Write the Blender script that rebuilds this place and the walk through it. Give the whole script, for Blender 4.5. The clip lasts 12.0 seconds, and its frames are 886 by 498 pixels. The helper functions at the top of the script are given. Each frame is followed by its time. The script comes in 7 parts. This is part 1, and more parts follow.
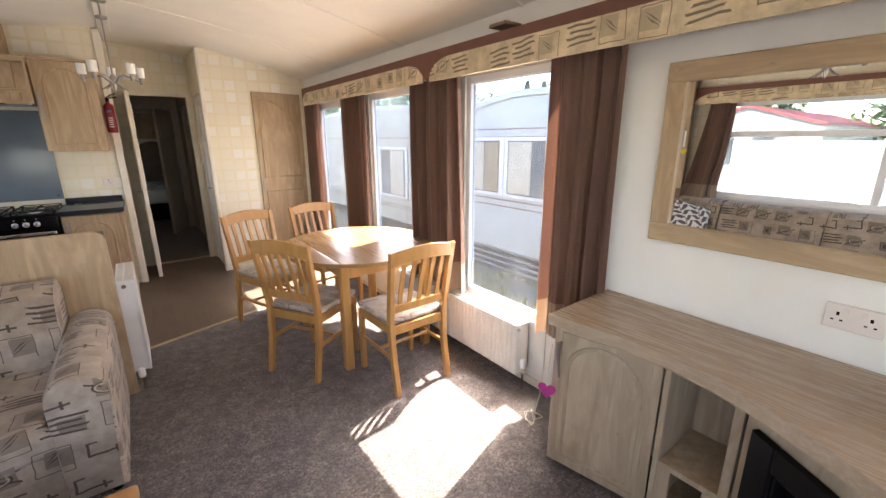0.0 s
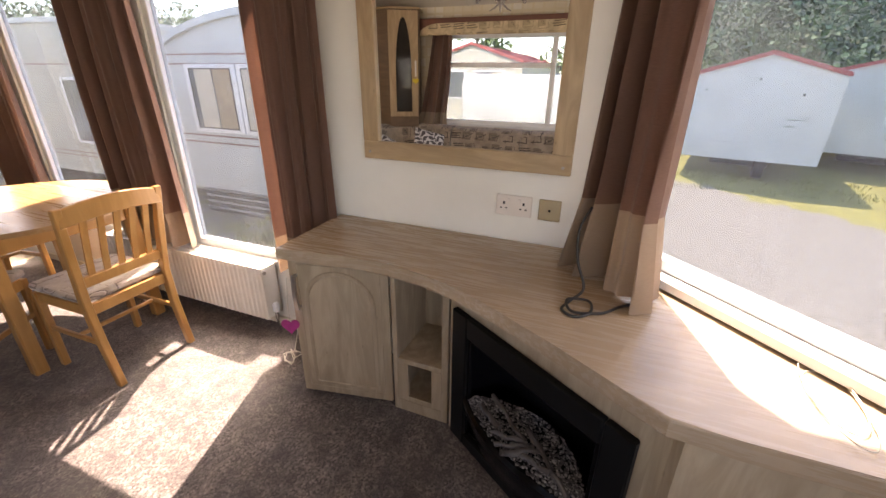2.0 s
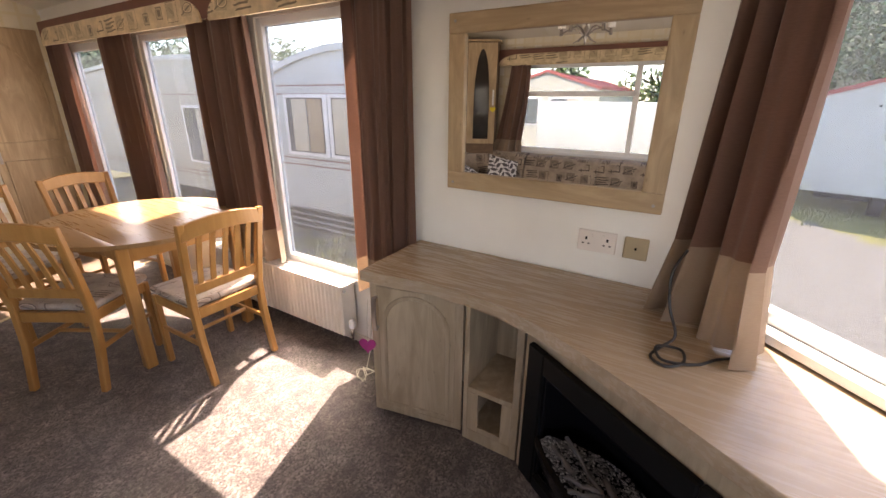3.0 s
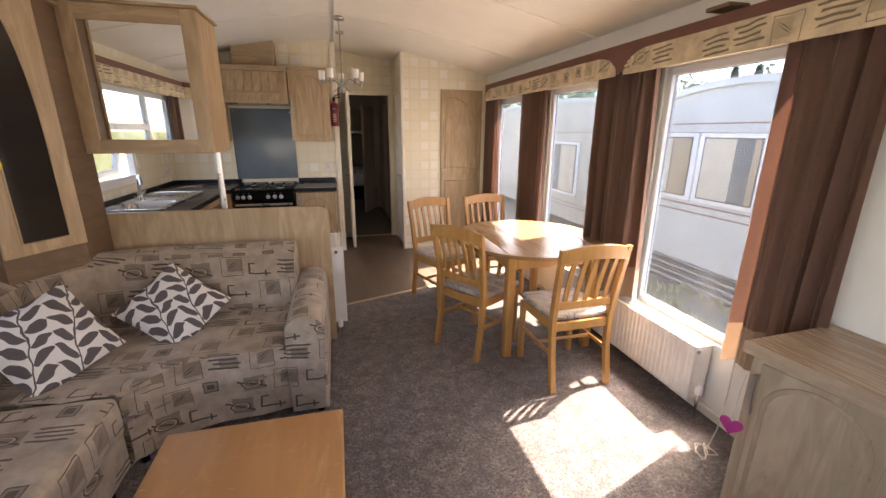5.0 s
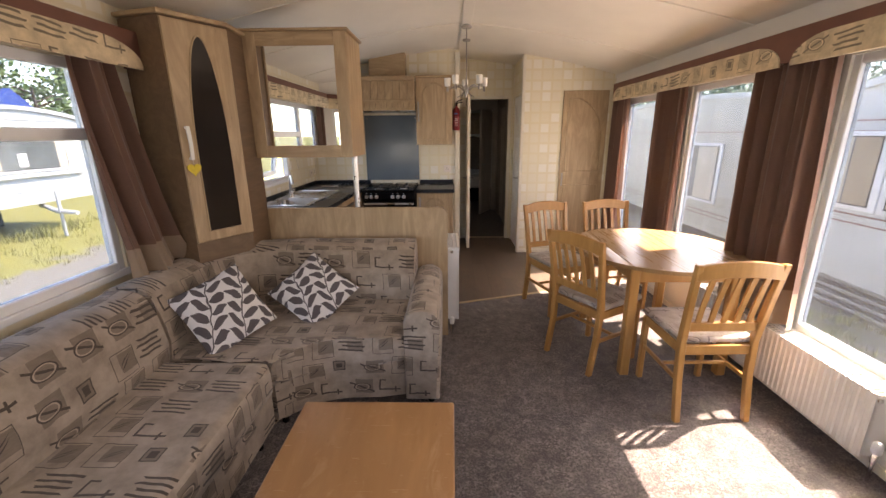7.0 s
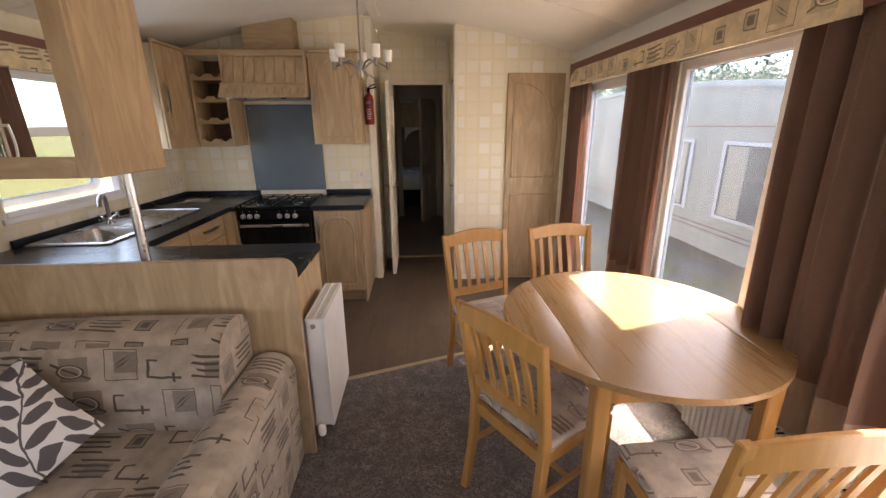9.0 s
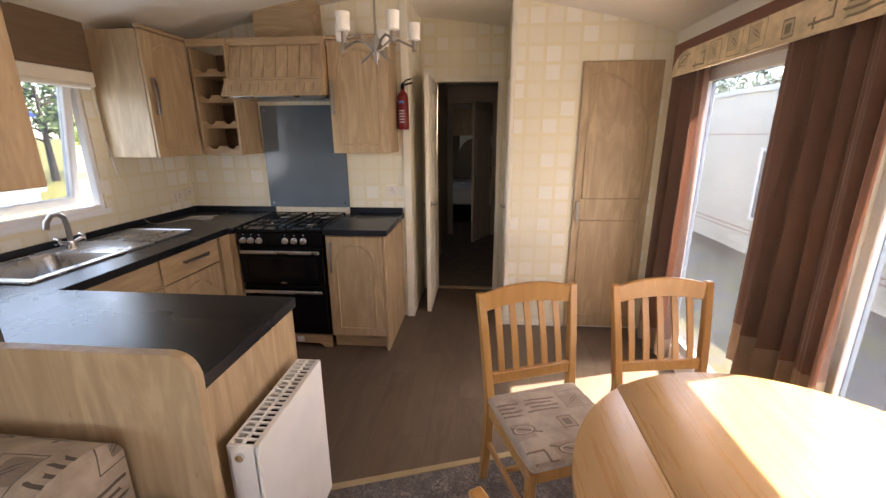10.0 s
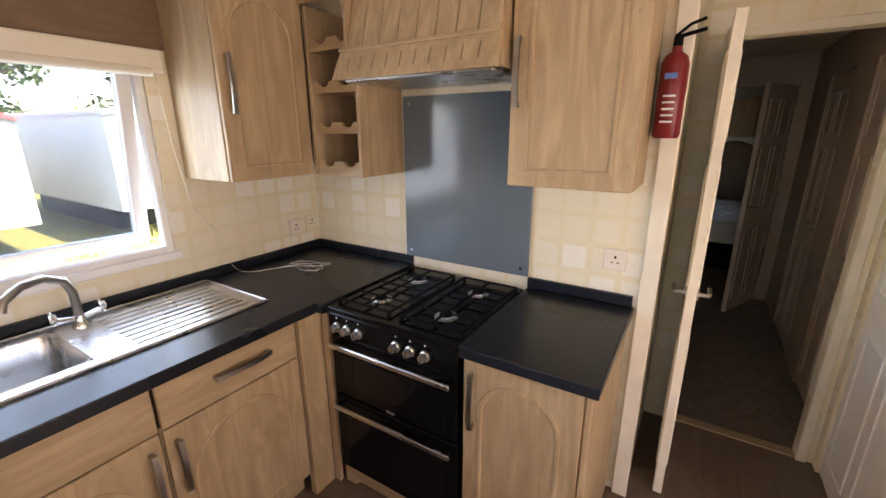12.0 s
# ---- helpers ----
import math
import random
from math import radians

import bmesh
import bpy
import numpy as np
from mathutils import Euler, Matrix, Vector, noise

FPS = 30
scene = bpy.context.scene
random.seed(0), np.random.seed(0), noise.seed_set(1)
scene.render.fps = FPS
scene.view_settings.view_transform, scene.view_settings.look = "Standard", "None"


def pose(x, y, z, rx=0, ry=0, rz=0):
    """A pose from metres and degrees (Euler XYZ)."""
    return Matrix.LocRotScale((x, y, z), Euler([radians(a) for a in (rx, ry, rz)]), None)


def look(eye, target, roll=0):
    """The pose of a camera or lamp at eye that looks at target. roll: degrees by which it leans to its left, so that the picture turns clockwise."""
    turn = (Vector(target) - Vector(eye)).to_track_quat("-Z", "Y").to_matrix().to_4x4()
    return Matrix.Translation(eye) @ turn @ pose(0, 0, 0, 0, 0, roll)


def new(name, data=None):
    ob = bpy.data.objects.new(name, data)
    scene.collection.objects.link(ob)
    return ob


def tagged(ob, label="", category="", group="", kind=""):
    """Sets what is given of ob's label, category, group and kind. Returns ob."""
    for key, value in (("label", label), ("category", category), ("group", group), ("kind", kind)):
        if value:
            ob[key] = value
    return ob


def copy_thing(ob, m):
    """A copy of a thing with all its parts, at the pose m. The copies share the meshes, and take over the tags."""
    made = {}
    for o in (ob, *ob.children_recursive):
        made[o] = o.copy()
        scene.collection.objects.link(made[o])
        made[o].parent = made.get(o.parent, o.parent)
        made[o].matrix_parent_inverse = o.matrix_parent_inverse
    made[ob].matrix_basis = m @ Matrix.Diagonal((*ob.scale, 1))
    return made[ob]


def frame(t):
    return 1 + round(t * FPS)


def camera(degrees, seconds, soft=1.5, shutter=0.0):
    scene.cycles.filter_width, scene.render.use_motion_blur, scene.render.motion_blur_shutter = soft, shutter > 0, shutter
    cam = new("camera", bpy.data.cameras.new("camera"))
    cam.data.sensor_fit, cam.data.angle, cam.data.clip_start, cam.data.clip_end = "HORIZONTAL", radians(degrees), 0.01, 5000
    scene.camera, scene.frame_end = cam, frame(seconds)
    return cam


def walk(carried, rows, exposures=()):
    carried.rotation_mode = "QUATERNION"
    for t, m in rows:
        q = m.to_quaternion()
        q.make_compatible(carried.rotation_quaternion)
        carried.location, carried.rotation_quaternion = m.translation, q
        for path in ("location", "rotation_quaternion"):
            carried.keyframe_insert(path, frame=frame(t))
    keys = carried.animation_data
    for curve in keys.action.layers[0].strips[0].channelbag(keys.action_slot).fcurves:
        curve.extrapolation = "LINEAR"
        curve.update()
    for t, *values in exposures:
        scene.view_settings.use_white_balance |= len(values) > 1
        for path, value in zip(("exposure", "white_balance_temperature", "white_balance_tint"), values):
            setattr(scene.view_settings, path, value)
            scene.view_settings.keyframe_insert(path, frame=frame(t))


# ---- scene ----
cam = camera(94.5, 12.0)
PATH = [
    (0, (0.212, 0.079, 1.482), (1.364, 1.628, 0.962), -0.2),
    (0.5, (0.27, 0.009, 1.465), (1.653, 1.35, 0.928), 0.2),
    (1, (0.322, -0.044, 1.468), (1.882, 1.062, 0.883), 0.1),
    (1.5, (0.365, -0.067, 1.468), (2.039, 0.802, 0.802), 0.2),
    (2, (0.397, -0.077, 1.402), (2.102, 0.615, 0.62), 0.7),
    (2.5, (0.403, -0.065, 1.401), (2.082, 0.662, 0.593), 0.7),
    (3, (0.363, -0.026, 1.438), (1.963, 0.959, 0.754), 0.5),
    (3.2, (0.346, -0.006, 1.445), (1.882, 1.105, 0.808), 0.5),
    (4.8, (0.13, 0.067, 1.48), (0.736, 1.896, 0.945), 0.4),
    (5, (0.104, 0.058, 1.496), (0.582, 1.92, 0.945), 0.4),
    (5.5, (0.049, 0.056, 1.506), (0.247, 1.963, 0.938), 0.2),
    (6, (0.01, 0.047, 1.494), (0.012, 1.962, 0.917), -0.0),
    (6.5, (-0.006, 0.04, 1.488), (-0.107, 1.955, 0.919), -0.4),
    (7, (0.061, 0.039, 1.506), (0.017, 1.964, 0.966), -0.5),
    (7.5, (0.216, 0.164, 1.507), (0.342, 2.082, 0.954), -0.6),
    (7.7, (0.286, 0.246, 1.516), (0.445, 2.16, 0.96), -0.9),
    (9.3, (0.634, 1.522, 1.541), (0.695, 3.435, 0.961), -0.0),
    (9.5, (0.679, 1.692, 1.496), (0.663, 3.613, 0.938), -0.4),
    (10, (0.705, 2.118, 1.507), (0.528, 4.036, 0.972), -0.3),
    (10.5, (0.604, 2.497, 1.514), (0.245, 4.393, 0.987), -0.4),
    (11, (0.469, 2.898, 1.523), (-0.102, 4.743, 1.006), -0.6),
    (11.5, (0.343, 3.28, 1.556), (-0.408, 5.061, 1.044), -0.6),
    (12, (0.234, 3.673, 1.572), (-0.777, 5.309, 1.022), -0.1),
]
walk(cam, [(t, look(eye, target, roll)) for t, eye, target, roll in PATH],
     [(0.0, 4.0, 7100, 20), (1.2, 3.78, 7500, 23), (2.5, 3.33, 8100, 27), (3.2, 3.45, 7900, 26), (5.0, 3.75, 7650, 24), (7.5, 3.6, 7750, 25), (9.5, 3.75, 7600, 24), (12.0, 4.4, 7700, 25)])


# ---- light ----
SUN_K, SUN_DY = 0.635, 0.31
sun_way = Vector((-SUN_K, -SUN_K * SUN_DY, -1.0)).normalized()
sun_elev = math.asin(-sun_way.z)
sun_az = math.atan2(-sun_way.x, -sun_way.y)
world = bpy.data.worlds.new("sky")
scene.world = world
world.use_nodes = True
wn = world.node_tree
sky = wn.nodes.new("ShaderNodeTexSky")
sky.sky_type = "NISHITA"
sky.sun_disc = False
sky.sun_elevation = sun_elev
sky.sun_rotation = sun_az
sky.air_density, sky.dust_density, sky.ozone_density = 1.0, 0.4, 2.0
wn.links.new(sky.outputs[0], wn.nodes["Background"].inputs[0])
wn.nodes["Background"].inputs[1].default_value = 0.15
sun = new("sun", bpy.data.lights.new("sun", "SUN"))
sun.data.energy, sun.data.angle, sun.data.color = 2.4, radians(0.6), (1.0, 0.94, 0.84)
sun.matrix_world = look((0, 0, 20), Vector((0, 0, 20)) + sun_way)


def window_light(at, target, w, h, power, c=(1.0, 0.955, 0.90)):
    """Sky light standing in the opening of a window."""
    ob = new("window_light", bpy.data.lights.new("window_light", "AREA"))
    ob.data.shape, ob.data.size, ob.data.size_y = "RECTANGLE", w, h
    ob.data.energy, ob.data.color = power * w * h, c
    ob.data.spread = radians(180)
    ob.matrix_world = look(at, target)


SKY_IN = 0.95
for y0, y1, share in ((1.54, 2.16, 1.3), (2.86, 3.44, 1.12), (4.12, 4.62, 1.02)):
    window_light((1.972, (y0 + y1) / 2, 1.15), (0, (y0 + y1) / 2, 1.15), y1 - y0, 1.3, SKY_IN * share)
window_light((1.43, -0.65, 1.35), (0.43, 0.35, 1.35), 0.75, 0.95, SKY_IN * 0.65, (0.93, 0.96, 1.0))
window_light((0.15, -1.165, 1.33), (0.15, 0.0, 1.25), 1.2, 0.95, SKY_IN * 0.55, (0.95, 0.97, 1.0))
window_light((-1.13, -0.63, 1.33), (-0.13, 0.37, 1.25), 1.1, 0.95, SKY_IN * 0.6, (0.95, 0.97, 1.0))
window_light((-1.672, 4.15, 1.40), (0, 4.15, 1.40), 0.9, 0.7, SKY_IN * 0.75, (0.54, 0.77, 1.0))



# ---- node helpers ----
class Nodes:
    """A principled material with short ways to add nodes."""

    def __init__(self, name, rough=0.5, metal=0.0):
        self.m = bpy.data.materials.new(name)
        self.m.use_nodes = True
        self.t = self.m.node_tree
        self.b = self.t.nodes["Principled BSDF"]
        self.b.inputs["Roughness"].default_value = rough
        self.b.inputs["Metallic"].default_value = metal

    def n(self, kind, **props):
        node = self.t.nodes.new("ShaderNode" + kind)
        for k, v in props.items():
            if k == "operation":
                node.operation = v
            elif k == "data_type":
                node.data_type = v
            elif k == "blend_type":
                node.blend_type = v
            elif k == "feature":
                node.feature = v
            elif k == "distance":
                node.distance = v
            elif k == "noise_dimensions":
                node.noise_dimensions = v
        return node

    def put(self, socket, v):
        if hasattr(v, "is_linked"):
            self.t.links.new(v, socket)
        else:
            socket.default_value = v

    def op(self, operation, a, b=0.0, c=0.0):
        node = self.n("Math", operation=operation)
        for s, v in zip(node.inputs, (a, b, c)):
            self.put(s, v)
        return node.outputs[0]

    def vec(self, operation, a, b=(0, 0, 0)):
        node = self.n("VectorMath", operation=operation)
        self.put(node.inputs[0], a)
        self.put(node.inputs[1], b)
        return node.outputs[0]

    def uv(self):
        return self.n("TexCoord").outputs["UV"]

    def obj(self):
        return self.n("TexCoord").outputs["Object"]

    def scaled(self, v, s):
        node = self.n("Mapping")
        self.put(node.inputs["Vector"], v)
        node.inputs["Scale"].default_value = s if isinstance(s, tuple) else (s, s, s)
        return node.outputs[0]

    def noise(self, v, scale, detail=4.0, rough=0.55, distort=0.0):
        node = self.n("TexNoise")
        self.put(node.inputs["Vector"], v)
        node.inputs["Scale"].default_value = scale
        node.inputs["Detail"].default_value = detail
        node.inputs["Roughness"].default_value = rough
        node.inputs["Distortion"].default_value = distort
        return node.outputs[0]

    def ramp(self, v, *stops):
        node = self.n("ValToRGB")
        self.put(node.inputs[0], v)
        e = node.color_ramp.elements
        while len(e) < len(stops):
            e.new(0.5)
        for el, (p, c) in zip(e, stops):
            el.position, el.color = p, (*c, 1.0)
        return node.outputs[0]

    def mix(self, f, a, b, blend="MIX"):
        node = self.n("Mix", data_type="RGBA", blend_type=blend)
        self.put(node.inputs[0], f)
        for s, v in ((node.inputs[6], a), (node.inputs[7], b)):
            self.put(s, v if hasattr(v, "is_linked") else (*v, 1.0))
        return node.outputs[2]

    def bump(self, h, strength=0.3, dist=0.002):
        node = self.n("Bump")
        node.inputs["Strength"].default_value = strength
        node.inputs["Distance"].default_value = dist
        self.put(node.inputs["Height"], h)
        self.t.links.new(node.outputs[0], self.b.inputs["Normal"])

    def color(self, c):
        self.put(self.b.inputs["Base Color"], c if hasattr(c, "is_linked") else (*c, 1.0))
        return self

    def rough(self, r):
        self.put(self.b.inputs["Roughness"], r)

    def range(self, v, a, b):
        node = self.n("MapRange")
        self.put(node.inputs[0], v)
        node.inputs[3].default_value, node.inputs[4].default_value = a, b
        return node.outputs[0]


def plain(name, c, rough=0.5, metal=0.0, vary=0.12, scale=6.0, bump=0.1, fine=120.0):
    """A painted or moulded surface with slight dirt and grain."""
    k = Nodes(name, rough, metal)
    big = k.noise(k.obj(), scale, 5)
    small = k.noise(k.obj(), fine, 2)
    dark = tuple(v * (1 - vary) for v in c)
    light = tuple(min(1, v * (1 + vary * 0.5)) for v in c)
    k.color(k.ramp(big, (0.3, dark), (0.7, light)))
    k.rough(k.range(big, max(0.02, rough - 0.08), min(1, rough + 0.1)))
    if bump:
        k.bump(small, bump, 0.001)
    return k.m


def wood(name, c1, c2, axis, rough=0.45, scale=1.0, knots=0.5):
    """Grained wood or printed laminate, its grain along one axis."""
    k = Nodes(name, rough)
    i = "xyz".index(axis)
    info = k.n("ObjectInfo").outputs["Random"]
    shift = k.n("CombineXYZ")
    k.put(shift.inputs[0], k.op("MULTIPLY", info, 7.3))
    k.put(shift.inputs[1], k.op("MULTIPLY", info, 3.1))
    k.put(shift.inputs[2], k.op("MULTIPLY", info, 5.7))
    p = k.vec("ADD", k.obj(), shift.outputs[0])
    st = [11.0 * scale] * 3
    st[i] = 1.7 * scale
    fig = k.noise(k.scaled(p, tuple(st)), 1.0, 5, 0.6, 2.2)
    rings = k.op("FRACT", k.op("MULTIPLY", k.noise(k.scaled(p, tuple(v * 0.45 for v in st)), 1.0, 2, 0.5, 0.6), 9.0))
    rings = k.op("ABSOLUTE", k.op("SUBTRACT", rings, 0.5))
    fs = [95.0 * scale] * 3
    fs[i] = 5.0 * scale
    fine = k.noise(k.scaled(p, tuple(fs)), 1.0, 3, 0.6)
    patch = k.noise(p, 3.0, 3)
    mid = tuple((a + b) / 2 for a, b in zip(c1, c2))
    col = k.ramp(fig, (0.30, c2), (0.48, mid), (0.6, c1), (0.78, tuple(min(1, v * 1.14) for v in c1)))
    col = k.mix(k.op("MULTIPLY", k.op("SUBTRACT", 0.5, rings), 0.5), col, c2)
    col = k.mix(k.op("MULTIPLY", fine, 0.3), col, tuple(v * 0.85 for v in c2))
    col = k.mix(k.range(patch, 0.0, 0.4), col, tuple(v * 0.78 for v in c1))
    if knots:
        vs = [4.5] * 3
        vs[i] = 2.0
        vor = k.n("TexVoronoi")
        k.put(vor.inputs["Vector"], k.scaled(p, tuple(vs)))
        spot = k.op("SUBTRACT", 1.0, k.op("MULTIPLY", vor.outputs["Distance"], 9.0))
        spot = k.op("MAXIMUM", spot, 0.0)
        col = k.mix(k.op("MULTIPLY", spot, knots), col, tuple(v * 0.4 for v in c2))
    k.color(col)
    k.rough(k.range(fine, rough - 0.08, rough + 0.12))
    k.bump(fine, 0.12, 0.001)
    return k.m


def scuffed(m, pale):
    """Adds rubbed pale marks and fine scratches to a wood."""
    t = m.node_tree
    b = t.nodes["Principled BSDF"]
    k = Nodes("spare")
    k.m, k.t, k.b = m, t, b
    old = b.inputs["Base Color"].links[0].from_socket
    p = k.obj()
    rub = k.op("MINIMUM", k.op("MAXIMUM", k.op("MULTIPLY", k.op("SUBTRACT", k.noise(k.scaled(p, (7.0, 4.0, 1.0)), 1.0, 6, 0.68, 0.8), 0.56), 4.5), 0.0), 1.0)
    scr = k.op("GREATER_THAN", k.noise(k.scaled(p, (9, 160, 1)), 1.0, 2, 0.5, 1.5), 0.71)
    mask = k.op("MULTIPLY", k.op("MAXIMUM", rub, scr), 0.6)
    k.color(k.mix(mask, old, pale))
    return m


def motif_fabric(name, ground, line, fill, cell=0.15, soft=0.85):
    """Upholstery with loosely brushed squares, strokes and crosses."""
    k = Nodes(name, soft)
    uv = k.uv()
    wob = k.n("TexNoise")
    k.put(wob.inputs["Vector"], uv)
    wob.inputs["Scale"].default_value = 10.0
    sub = k.vec("SUBTRACT", wob.outputs["Color"], (0.5, 0.5, 0.5))
    uvw = k.vec("ADD", uv, k.vec("MULTIPLY", sub, (0.02, 0.02, 0.0)))
    sep0 = k.n("SeparateXYZ")
    k.put(sep0.inputs[0], k.vec("MULTIPLY", uvw, (1 / (cell * 1.12), 1 / (cell * 0.9), 1.0)))
    row = k.op("FLOOR", sep0.outputs[1])
    stagger = k.n("TexWhiteNoise", noise_dimensions="1D")
    k.put(stagger.inputs["W"], row)
    flat = k.n("CombineXYZ")
    k.put(flat.inputs[0], k.op("ADD", sep0.outputs[0], k.op("MULTIPLY", stagger.outputs["Value"], 3.0)))
    k.put(flat.inputs[1], sep0.outputs[1])
    v = flat.outputs[0]
    wn_ = k.n("TexWhiteNoise", noise_dimensions="2D")
    k.put(wn_.inputs["Vector"], k.vec("FLOOR", v))
    r = wn_.outputs["Value"]
    nudge = k.vec("MULTIPLY", k.vec("SUBTRACT", wn_.outputs["Color"], (0.5, 0.5, 0.5)), (0.22, 0.2, 0.0))
    sep = k.n("SeparateXYZ")
    k.put(sep.inputs[0], k.vec("ADD", k.vec("SUBTRACT", k.vec("FRACTION", v), (0.5, 0.5, 0)), nudge))
    x, y = k.op("MULTIPLY", sep.outputs[0], 0.86), k.op("MULTIPLY", sep.outputs[1], 0.86)
    ax, ay = k.op("ABSOLUTE", x), k.op("ABSOLUTE", y)

    def less(a, b):
        return k.op("LESS_THAN", a, b)

    def both(*a):
        out = a[0]
        for q in a[1:]:
            out = k.op("MULTIPLY", out, q)
        return out

    def either(*a):
        out = a[0]
        for q in a[1:]:
            out = k.op("MAXIMUM", out, q)
        return out

    def near(a, b, w):
        return less(k.op("ABSOLUTE", k.op("SUBTRACT", a, b)), w)

    def between(a, b):
        return both(k.op("GREATER_THAN", r, a), less(r, b))

    def block(cx, cy, hx, hy):
        return k.op("MAXIMUM", k.op("DIVIDE", k.op("ABSOLUTE", k.op("SUBTRACT", x, cx)), hx), k.op("DIVIDE", k.op("ABSOLUTE", k.op("SUBTRACT", y, cy)), hy))

    # a filled square with an offset hairline frame and brushed leaf inside
    outer = block(-0.03, -0.02, 0.30, 0.36)
    hair = both(less(outer, 1.0), k.op("GREATER_THAN", outer, 0.945))
    patch = less(block(0.05, 0.03, 0.2, 0.25), 1.0)
    diag = k.op("SUBTRACT", y, k.op("MULTIPLY", x, 0.9))
    leaf = both(near(diag, 0.02, k.op("SUBTRACT", 0.075, k.op("MULTIPLY", ax, 0.25))), less(ax, 0.24), k.op("GREATER_THAN", k.op("ABSOLUTE", k.op("SUBTRACT", diag, 0.02)), 0.03))
    # a drawn loop with a tail over a patch
    ring = k.op("SQRT", k.op("ADD", k.op("POWER", k.op("DIVIDE", x, 0.26), 2.0), k.op("POWER", k.op("DIVIDE", y, 0.17), 2.0)))
    loop = both(less(ring, 1.0), k.op("GREATER_THAN", ring, 0.84))
    tail = both(near(y, k.op("MULTIPLY", x, -0.5), 0.03), less(ax, 0.36))
    patch2 = less(block(0.06, 0.04, 0.26, 0.28), 1.0)
    # strokes, a bent hook with a bar, a square in a square
    slant = k.op("FRACT", k.op("MULTIPLY", k.op("ADD", y, k.op("MULTIPLY", x, 0.08)), 6.5))
    hatch = both(near(slant, 0.5, 0.21), less(ay, 0.3), less(k.op("ABSOLUTE", k.op("ADD", x, k.op("MULTIPLY", k.op("SINE", k.op("MULTIPLY", y, 23.0)), 0.06))), 0.33))
    hook = either(both(near(x, -0.27, 0.025), near(y, -0.02, 0.2)), both(near(y, -0.2, 0.03), near(x, 0.02, 0.31)), both(near(x, 0.19, 0.025), near(y, -0.2, 0.12)), both(near(y, 0.17, 0.025), near(x, -0.19, 0.1)))
    sq = block(0.0, 0.0, 0.17, 0.22)
    square = either(both(less(sq, 1.0), k.op("GREATER_THAN", sq, 0.84)), less(sq, 0.5))
    lines = either(both(between(0.0, 0.3), either(hair, leaf)), both(between(0.3, 0.48), either(loop, tail)), both(between(0.48, 0.7), hatch), both(between(0.7, 0.86), hook), both(between(0.86, 0.95), square))
    fills = either(both(between(0.0, 0.3), patch), both(between(0.3, 0.48), patch2), both(between(0.48, 0.6), less(block(0.1, -0.06, 0.22, 0.2), 1.0)), both(between(0.86, 0.95), less(sq, 0.92)))
    pales = both(between(0.3, 0.48), less(ring, 0.84), k.op("GREATER_THAN", ring, 0.7))
    weave = k.noise(uv, 300.0, 2)
    worn = k.noise(uv, 9.0, 6, 0.65)
    streak = k.noise(k.scaled(uv, (30, 160, 1)), 1.0, 3)
    g = k.mix(k.range(worn, -1.1, 1.9), tuple(v * 1.12 for v in ground), tuple(v * 0.58 for v in ground))
    g = k.mix(k.op("MULTIPLY", fills, k.range(streak, 0.45, 1.0)), g, fill)
    g = k.mix(k.op("MULTIPLY", lines, k.range(streak, 1.2, 0.8)), g, line)
    g = k.mix(k.op("MULTIPLY", pales, 0.7), g, tuple(min(1, v * 1.35) for v in ground))
    g = k.mix(k.op("MULTIPLY", weave, 0.25), g, tuple(v * 0.55 for v in ground))
    k.color(g)
    k.b.inputs["Sheen Weight"].default_value = 0.2
    k.bump(weave, 0.35, 0.0015)
    return k.m


